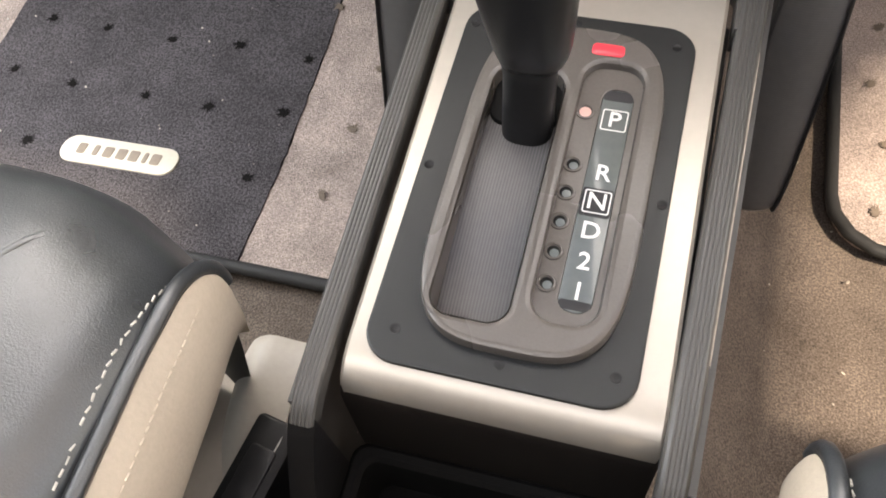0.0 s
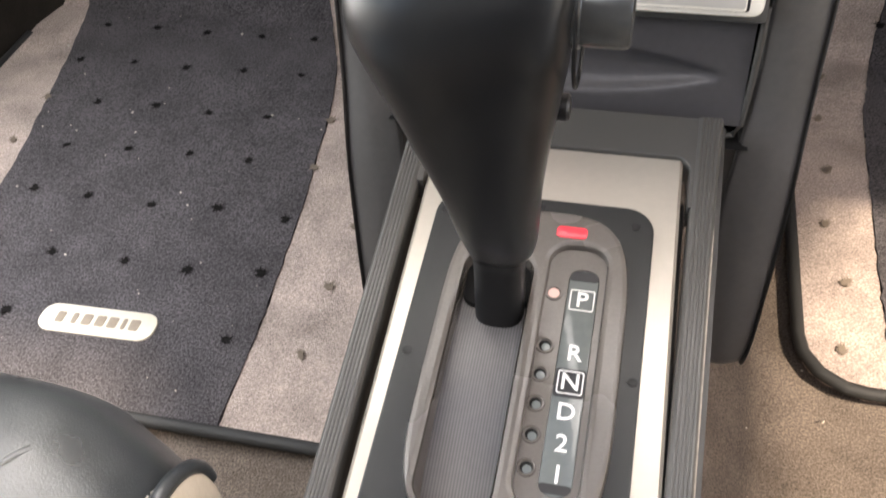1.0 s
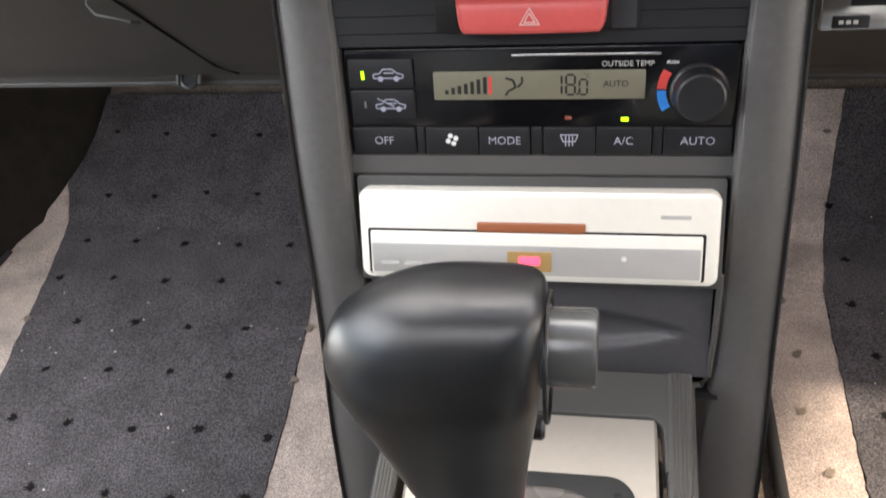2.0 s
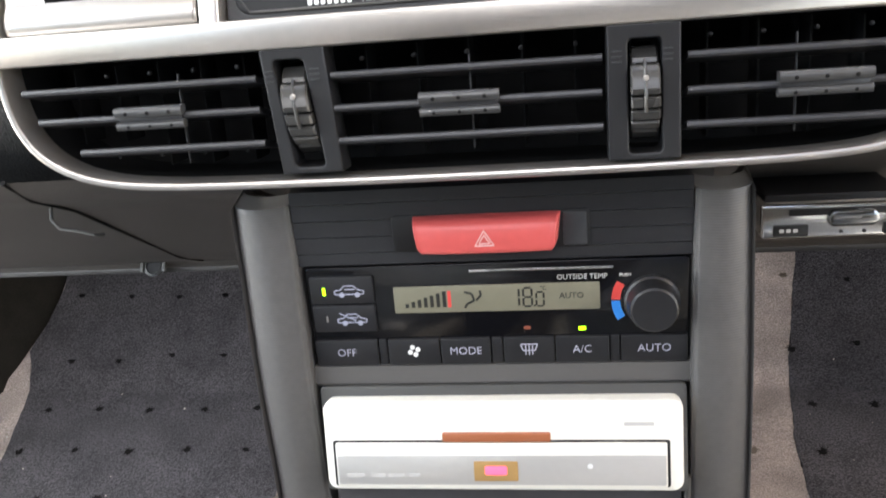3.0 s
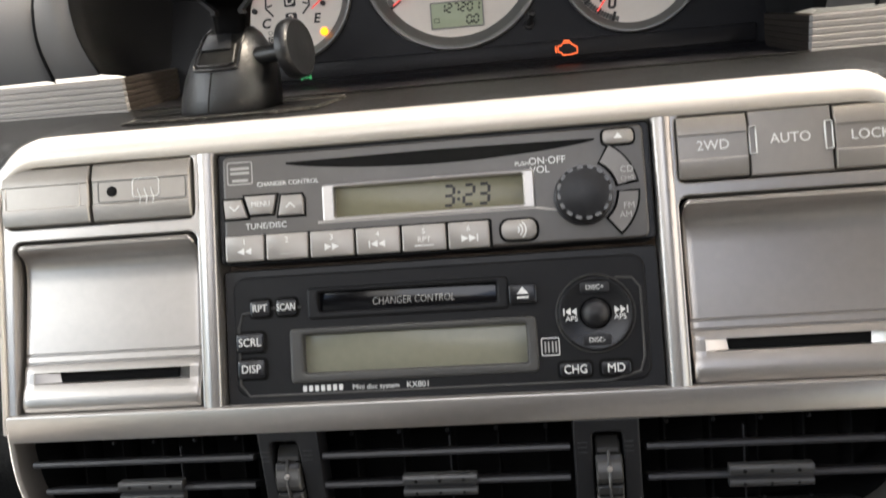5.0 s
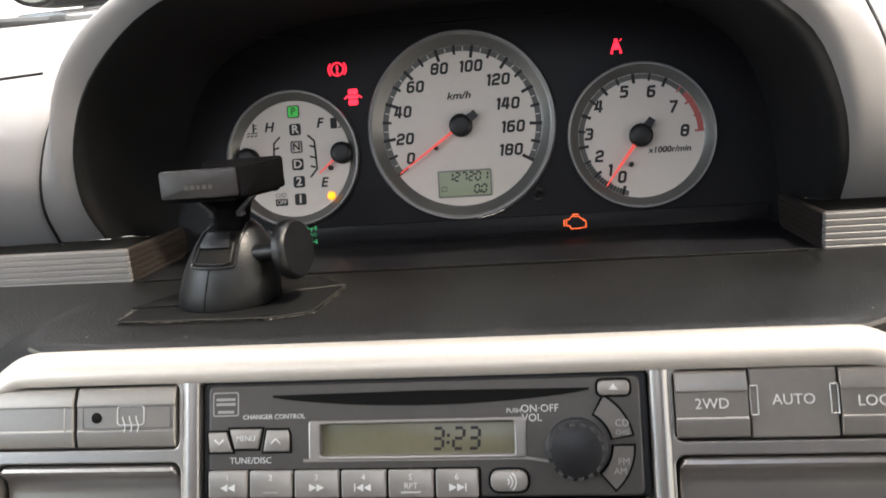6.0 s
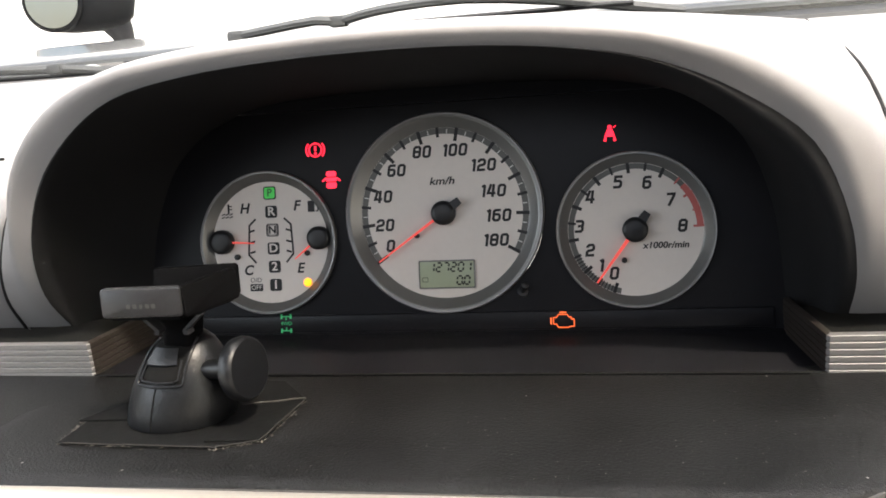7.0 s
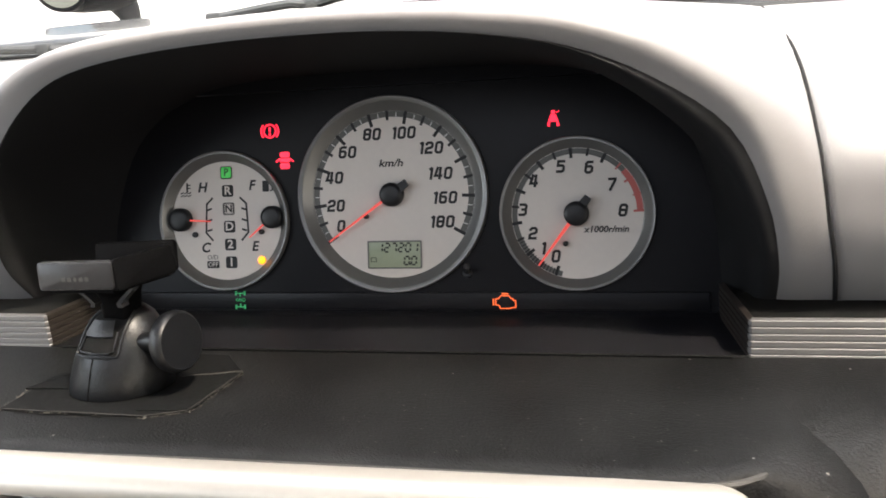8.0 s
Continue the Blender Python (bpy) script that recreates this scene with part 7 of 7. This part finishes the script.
def front_seat(side, dy, label):
    s = thing("front_seat", pose(side * 0.40, -0.1 + dy, 0.03), label, "car seat", "front seats")
    off = Matrix.Translation((-side * 0.40, 0.1 - dy, -0.03))

    def put(name, bm, material, lab="", sharp=60):
        bm.transform(Matrix.Diagonal((side, 1, 1, 1)))
        bm.transform(off)
        return part(name, bm, material, s, lab, sharp)

    sect = [(0.1105, 0.3505), (0.116, 0.3610), (0.128, 0.3720), (0.150, 0.3800), (0.185, 0.3795), (0.23, 0.3720), (0.30, 0.3660), (0.40, 0.3640), (0.50, 0.3660), (0.57, 0.3720), (0.62, 0.3795), (0.655, 0.3800), (0.685, 0.370), (0.70, 0.350)]
    ends = [(-0.42, 0.0, 0), (-0.20, 0.0, 0), (0.02, 0.0, 0), (0.09, -0.001, 0), (0.125, -0.004, 0), (0.148, -0.010, 0.001), (0.163, -0.019, 0.004), (0.174, -0.032, 0.008), (0.181, -0.052, 0.012), (0.183, -0.09, 0.016), (0.176, -0.16, 0.02)]
    net = []
    for y, dz, dx in ends:
        row = []
        for x, z in sect:
            k = min(1, max(0, (x - 0.11) / 0.05))
            k2 = min(1, max(0, (0.70 - x) / 0.05))
            f = 0.012 * k * k2 * (1 if y > 0.1 else 0)
            row.append((x - 0.0055 * (1 - k) + dx * (1 - k), y + dy + f + 0.010 * math.sin((x - 0.11) / 0.59 * math.pi) * (y > 0.1), z + dz * (1 if dz < -0.02 else 0.8)))
        net.append(row)
    skin_net = smooth_net(net, 60, 50)
    put("cushion", sheet(bmesh.new(), skin_net), LEATHER, "creased black leather cushion")
    skin_points = [p for r in skin_net for p in r]

    def cushion_z(x, y):
        """Height of the cushion between its four nearest points."""
        near = sorted(((p[0] - x) ** 2 + (p[1] - y) ** 2 + 1e-9, p[2]) for p in skin_points)[:4]
        return sum(z / d for d, z in near) / sum(1 / d for d, z in near)

    # cream side panel, bulging out; piping along its top edge and down its front end
    ye, yr = 0.173, 0.146

    def pipe_x(y):
        return 0.1040 if y > 0.12 else 0.1040 - 0.0035 * min(1, (0.12 - y) / 0.05)

    def top_z(y):
        return 0.3500 if y < yr else 0.3500 - 0.028 * (1 - math.sqrt(max(0, 1 - ((y - yr) / (ye - yr)) ** 2)))

    net = []
    for y in (-0.42, -0.20, -0.05, 0.05, 0.09, 0.12, 0.138, 0.150, 0.158, 0.164, 0.168, 0.171, ye):
        w = math.sqrt(max(0, 1 - (max(0, y - 0.09) / (ye - 0.09)) ** 2.4))
        row = []
        for d, out in ((0.0, 0.0), (0.003, 0.0018), (0.010, 0.0050), (0.022, 0.0080), (0.038, 0.0086), (0.052, 0.0060), (0.064, -0.001), (0.074, -0.014)):
            z = top_z(y) - 0.001 - d * (0.45 + 0.55 * w)
            row.append((pipe_x(y) - out * w - 0.0035 * (out > 0) * (1 - w) * 0.2, y + dy, z))
        net.append(row)
    put("side_panel", sheet(bmesh.new(), smooth_net(net, 40, 50)), CREAM, "cream leather side panel")
    run = [(pipe_x(y) + 0.0022, y + dy, top_z(y) + 0.0016) for y in [-0.42 + (yr + 0.42) * i / 40 for i in range(41)]]
    run += [(pipe_x(0.16) + 0.0022, yr + (ye + 0.002 - yr) * math.sin(radians(a)) + dy, 0.3516 - 0.030 * (1 - math.cos(radians(a)))) for a in range(10, 91, 10)]
    put("piping", tube(bmesh.new(), run, 0.0029, 8), LEATHER)
    # stitches beside the piping, and a seam line down the panel
    bm = bmesh.new()
    for i in range(0, 122):
        y = -0.30 + i * 0.0039
        if y > 0.158:
            break
        x = pipe_x(y) + 0.0066
        tube(bm, [(x, y + dy, cushion_z(x, y + dy) + 0.0005), (x, y + dy + 0.0025, cushion_z(x, y + dy + 0.0025) + 0.0005)], 0.00045, 5)
    tagged(put("stitching", bm, THREAD, "pale stitching beside the piping"), kind="stuff")
    bm = bmesh.new()
    for i in range(0, 122):
        y = -0.30 + i * 0.0039
        if y > 0.150:
            break
        w = math.sqrt(max(0, 1 - (max(0, y - 0.09) / (ye - 0.09)) ** 2.4))
        tube(bm, [(pipe_x(y) - 0.0050 * w, y + dy, top_z(y) - 0.0105 * (0.45 + 0.55 * w)), (pipe_x(y) - 0.0050 * w, y + dy + 0.0026, top_z(y) - 0.0105 * (0.45 + 0.55 * w))], 0.00045, 5)
    tagged(put("stitching", bm, CREAM), kind="stuff")
    # sewn crease across the cushion
    crease = [(0.1445, 0.150), (0.1475, 0.145), (0.1525, 0.134), (0.160, 0.11), (0.175, 0.05), (0.18, -0.2)]
    run = [crom([(x, y + dy, 0) for x, y in crease], i / 24) for i in range(25)]
    put("seam", tube(bmesh.new(), [(p.x, p.y, cushion_z(p.x, p.y) - 0.0003) for p in run], 0.0012, 6), LEATHER)
    # base cover and backrest
    bm = bmesh.new()
    prism(bm, rr(400, -110 + dy * 1000, 560, 600, 30), 20, 205, 8)
    put("base_cover", bm, CREAMPL, "cream plastic base cover")
    if side < 0:
        bm = bmesh.new()
        net = [[(x, y + dy, z) for y, z in ((0.09, 0.16), (0.12, 0.195), (0.165, 0.220), (0.19, 0.228), (0.205, 0.222), (0.208, 0.16))] for x in (0.100, 0.108, 0.122, 0.134, 0.14)]
        for r, drop in zip(net, (0, 0, 0, 0.012, 0.03)):
            for i, (x, y, z) in enumerate(r):
                r[i] = (x, y, z - drop)
        put("base_tongue", sheet(bmesh.new(), smooth_net(net, 12, 10)), CREAMPL)
    bm = bmesh.new()
    loft(bm, [[(x, y + dy, z) for x, y in rr(0.40, yy, 0.52, th, 0.05, 5)] for z, yy, th in ((0.37, -0.46, 0.14), (0.6, -0.52, 0.16), (0.85, -0.60, 0.12), (0.95, -0.63, 0.07))])
    put("backrest", bm, LEATHER)
    return s


front_seat(-1, 0.0, "black leather front seat with a cream side panel")
front_seat(1, -0.018, "black leather seat with cream sides and pale stitching")


def buckle():
    b = thing("belt_buckle", pose(-0.1030, 0.138, 0.216, 8, 2, -10), "black plastic seat belt buckle beside the console", "belt buckle")
    part("housing", box(0, 0, 22, 50, -60, 12, 3, 1.6, 5), BLACK, b)
    part("release_button", box(0, -4, 13, 30, 11, 13.4, 2, 0.8), SATIN, b)
    part("stalk", box(2, -8, 16, 30, -120, -58, 4, 1), BLACK, b)
    part("edge_line", tube(bmesh.new(), [(0.0045, 0.0262, 0.011), (0.0048, 0.004, 0.0128), (0.0048, -0.026, 0.0125)], 0.0004, 5), GREYINK, b, "pale moulding line")
    return b


buckle()

# ---- under the dashboard ----


def small_things():
    d = thing("card_reader", frm(0.157, 0.4555, 0.5075, 11), "silver and black card reader under the dashboard", "card reader")
    part("case", box(0, 0, 66, 15.4, -50, 0, 2, 0.8), KEYGREY, d)
    part("front", box(0, 0.2, 66, 15.6, -1, 1.6, 1.6, 0.6), CHROME, d, "bright chromed front")
    part("card_slot", box(5, 4.8, 52, 3.4, 1.2, 2.0, 0.6, 0.1), BLACK, d)
    part("release_key", box(6.5, 1.8, 22, 8.0, 1.0, 5.0, 3.5, 1.6, 5), mat("dark chrome", (0.28, 0.29, 0.30), 0.16, metal=1, bump=0), d, "dark chrome release key")
    part("key", box(-20, -3.8, 15.4, 5.4, 1.2, 2.4, 0.6, 0.3), BLACK, d)
    part("key", box(26, -3.8, 12, 5.4, 1.2, 2.4, 0.6, 0.3), BLACK, d)
    for u in (-24, -21, -18, 26):
        part("printed_bar", box(u, -3.8, 2.0, 1.6, 2.3, 2.5, 0.2, 0, 1), GREYINK, d)
    for u in (2, 12):
        part("pin_hole", disc(u, -5, 0.9, 1.5, 2.0, 0.1, 8), BLACK, d)
    part("bracket", box(0, 9.0, 60, 4, -50, -6, 1, 0.3), BLACK, d)

    h = thing("bag_hook", pose(-0.236, 0.496, 0.506, 0, 0, 0), "folded grey bag hook on the lower dash", "hook")
    part("wire", tube(bmesh.new(), [(-0.012, -0.004, 0.010), (-0.013, -0.007, 0.002), (-0.008, -0.009, -0.003), (0.002, -0.009, -0.005), (0.010, -0.008, -0.008), (0.012, -0.002, -0.011)], 0.0010, 7), DARK, h)
    solo("panel_gap", tube(bmesh.new(), [(-0.241, 0.452, 0.548), (-0.241, 0.468, 0.5303), (-0.241, 0.50, 0.5083), (-0.241, 0.55, 0.4632), (-0.241, 0.60, 0.4182), (-0.241, 0.632, 0.3965)], 0.0013, 6), HOLE, "dark joint across the lower dash", kind="structure")
    sc = thing("panel_clip", frm(-0.283, 0.634, 0.391, 40), "black trim clip in the lower dash edge", "clip")
    part("socket", lathe([(8, -2), (8, 0.6), (6, 1.2), (5.4, 0.2), (0.5, 0)], 20), BLACK, sc)
    part("wing", box(-9, 0, 3, 8, 0, 1.6, 1, 0.4), DARK, sc)
    part("wing", box(9, 0, 3, 8, 0, 1.6, 1, 0.4), DARK, sc)
    # foot pedal at the far side
    p = thing("brake_pedal", frm(0.43, 0.80, 0.16, 52), "black ribbed rubber brake pedal", "pedal")
    part("pad", box(0, 0, 62, 74, -8, 4, 14, 2, 5), RUBBER, p)
    for i in range(6):
        part("rib", box(-22 + i * 9, 0, 4.2, 60, 3, 7, 1.5, 1), mat("worn rubber", (0.10, 0.10, 0.10), 0.5) if i == 0 else bpy.data.materials["worn rubber"], p)
    part("arm", tube(bmesh.new(), [(0, 0, -0.006), (0, 0.06, -0.05), (0, 0.20, -0.06)], 0.008, 8), RUBBER, p)
    # bracket box in the near footwell
    solo("footwell_bracket", box(0, 0, 170, 60, -30, 30, 12, 6, 4), DASHLOW, "dark grey moulded bracket in the footwell", "bracket", m=frm(-0.60, 0.86, 0.33, 20))


small_things()


def crumbs():
    """Grit and fluff lying on mats and carpet."""
    rng = random.Random(21)
    bm = bmesh.new()
    for _ in range(130):
        side = rng.random() < 0.6
        x = rng.uniform(-0.70, -0.2) if side else rng.uniform(0.13, 0.5)
        y = rng.uniform(0.37, 0.95) if side else rng.uniform(0.2, 0.95)
        z = mat_height(y) if side or (x > 0.2 and y > 0.49) else 0.018 + 0.13 * math.exp(-(x / 0.12) ** 4)
        r = rng.choice((0.7, 0.9, 1.2, 2.0))
        m = Matrix.Translation((x, y, z + 0.0012)) @ pose(0, 0, 0, rng.uniform(0, 90), rng.uniform(0, 90), rng.uniform(0, 360)) @ Matrix.Diagonal((1, rng.uniform(0.3, 1), rng.uniform(0.3, 0.8), 1))
        lathe([(r * 0.4, -r), (r, 0), (r * 0.4, r)], 5, bm, m)
    solo("grit", bm, mat("pale grit", (0.52, 0.47, 0.40), 0.9), "pale crumbs and grit scattered on the mats", "grit", "stuff")



def shelf_dust():
    """Pale dust specks on the shelf pad."""
    rng = random.Random(33)
    bm = bmesh.new()
    for _ in range(520):
        x, y = rng.uniform(-0.195, 0.205), 0.488 + 0.112 * rng.random() ** 1.3
        r = rng.choice((0.05, 0.06, 0.07, 0.08, 0.10, 0.14, 0.22))
        m = Matrix.Translation((x, y, 0.732 - 0.061 * (y - 0.56) + 0.0001)) @ pose(0, 0, 0, 0, 0, rng.uniform(0, 360)) @ Matrix.Diagonal((rng.uniform(0.6, 2.2), 1, 0.6, 1))
        lathe([(r * 0.5, 0), (r, 0.1), (r * 0.4, r * 0.8)], 5, bm, m)
    solo("dust", bm, mat("pale dust", (0.30, 0.28, 0.25), 0.95), "fine pale dust on the black shelf pad", "dust", "stuff")


shelf_dust()
crumbs()

# ---- seen through the windscreen ----


def outside():
    # added sheet that glows to whiten the view past the bonnet
    glare = mat("glowing backdrop", (1.0, 0.985, 0.95), 0.9, glow=1.1)
    solo("backdrop", block(-60, 60, 30, 30.2, -0.42, 24), glare, "glowing pale sheet in place of the overexposed distance", "backdrop", "structure")
    solo("ground", block(-60, 60, -60, 60, -0.46, -0.42), GROUND, "pale sunlit gravel ground", "ground", "structure")
    net = [[(x, y, z - 0.008 * (x / 0.75) ** 2) for x in (-0.78, -0.6, -0.3, 0, 0.3, 0.6, 0.78)] for y, z in ((1.036, 0.898), (1.045, 0.907), (1.12, 0.915), (1.25, 0.921), (1.5, 0.905), (1.75, 0.84), (1.9, 0.70), (1.95, 0.45))]
    car = thing("bonnet", pose(0, 1.4, 0.8), "silver painted bonnet in front of the windscreen", "bonnet")
    bm = sheet(bmesh.new(), smooth_net(net, 24, 30))
    bm.transform(Matrix.Translation((0, -1.4, -0.8)))
    part("panel", bm, PAINT, car)
    bm = sheet(bmesh.new(), [[(x, y, z) for x in (-0.78, 0.78)] for y, z in ((0.965, 0.850), (0.985, 0.868), (1.0, 0.889), (1.028, 0.893), (1.035, 0.889), (1.04, 0.87))])
    bm.transform(Matrix.Translation((0, -1.4, -0.8)))
    part("cowl_grille", bm, VEILGREY, car)
    # wing mirror on the near front corner
    m = thing("wing_mirror", pose(-0.755, 1.53, 0.876), "black auxiliary mirror on the front wing", "mirror")
    bm = bmesh.new()
    loft(bm, [[((x * w + ox) * K, (y * d + 20) * K, z * K) for x, y in circle(0, 0, 1, 28)] for z, w, d, ox in ((58, 30, 16, 10), (62, 60, 30, 6), (76, 82, 40, 4), (104, 90, 44, 4), (136, 86, 42, 4), (156, 66, 32, 4), (164, 24, 12, 4))])
    part("housing", bm, RUBBER, m, sharp=60)
    bm = bmesh.new()
    loft(bm, [[((x * w - 24) * K, q * K, (y * h + 110) * K) for x, y in circle(0, 0, 1, 32)] for w, h, q in ((54, 49, -14), (54, 49, -27), (50, 45, -29), (49, 44, -26))])
    part("rim", bm, RUBBER, m, sharp=50)
    bm = bmesh.new()
    loft(bm, [[((x * w - 24) * K, q * K, (y * h + 110) * K) for x, y in circle(0, 0, 1, 32)] for w, h, q in ((49, 44, -25), (47, 42, -28.2))])
    part("glass", bm, CHROME, m, "mirror glass")
    # arm that runs from the housing down to the wing
    bm = bmesh.new()
    loft(bm, [[((x * w + ox) * K, (y * d + 30) * K, (z + x * 6) * K) for x, y in circle(0, 0, 1, 20)] for z, w, d, ox in ((124, 44, 28, 10), (100, 37, 27, 27), (76, 29, 24, 43), (54, 20, 20, 56), (36, 13, 15, 63), (-10, 12, 14, 66))])
    part("stem", bm, RUBBER, m, sharp=60)
    # wipers
    for nm, arm, blade, brackets in (
            ("wiper", [(0.16, 0.935, 0.902), (0.06, 0.895, 0.919), (-0.01, 0.881, 0.926), (-0.065, 0.880, 0.924), (-0.095, 0.886, 0.9207), (-0.117, 0.893, 0.917), (-0.135, 0.889, 0.919), (-0.177, 0.896, 0.9154), (-0.211, 0.903, 0.9118)],
             [(0.12, 0.902, 0.912), (-0.072, 0.904, 0.9113), (-0.169, 0.911, 0.9077), (-0.258, 0.922, 0.902), (-0.290, 0.927, 0.899)], (5, 8)),
            ("wiper", [(-0.330, 0.952, 0.887), (-0.365, 0.9426, 0.8912), (-0.387, 0.937, 0.8943), (-0.407, 0.932, 0.8966), (-0.430, 0.931, 0.8972), (-0.463, 0.928, 0.8988), (-0.56, 0.925, 0.900)],
             [(-0.34, 0.942, 0.887), (-0.46, 0.937, 0.8905), (-0.62, 0.934, 0.892)], (3, 6))):
        w = thing(nm, pose(arm[0][0], 0.985, 0.872), "black wiper arm resting low on the windscreen", "wiper", "windscreen wipers")
        o = Matrix.Translation((-arm[0][0], -0.985, -0.872))
        bm = tube(bmesh.new(), [tuple(crom(arm, i / 16)) for i in range(17)], 0.0042, 8)
        bm.transform(o)
        part("arm", bm, VEILGREY, w)
        bm = tube(bmesh.new(), [tuple(crom(blade, i / 20)) for i in range(21)], 0.0022, 6)
        bm.transform(o)
        part("blade", bm, RUBBER, w)
        for q in brackets:
            bm = box(0, 0, 15, 10, -5, 5, 3, 1.5)
            bm.transform(o @ Matrix.Translation(arm[q]) @ pose(0, 0, 0, 90, 0, 0))
            part("bracket", bm, VEILGREY, w)
    # windscreen
    gl = solo("window_1", thick(sheet(bmesh.new(), [[(x, y - 0.02 * (x / 0.7) ** 2, z) for x in (-0.76, -0.4, 0, 0.4, 0.76)] for y, z in ((0.975, 0.868), (0.22, 1.262))]), 0.004), GLASS, "clear raked windscreen glass", "windscreen", "structure")
    gl.visible_shadow = False


outside()
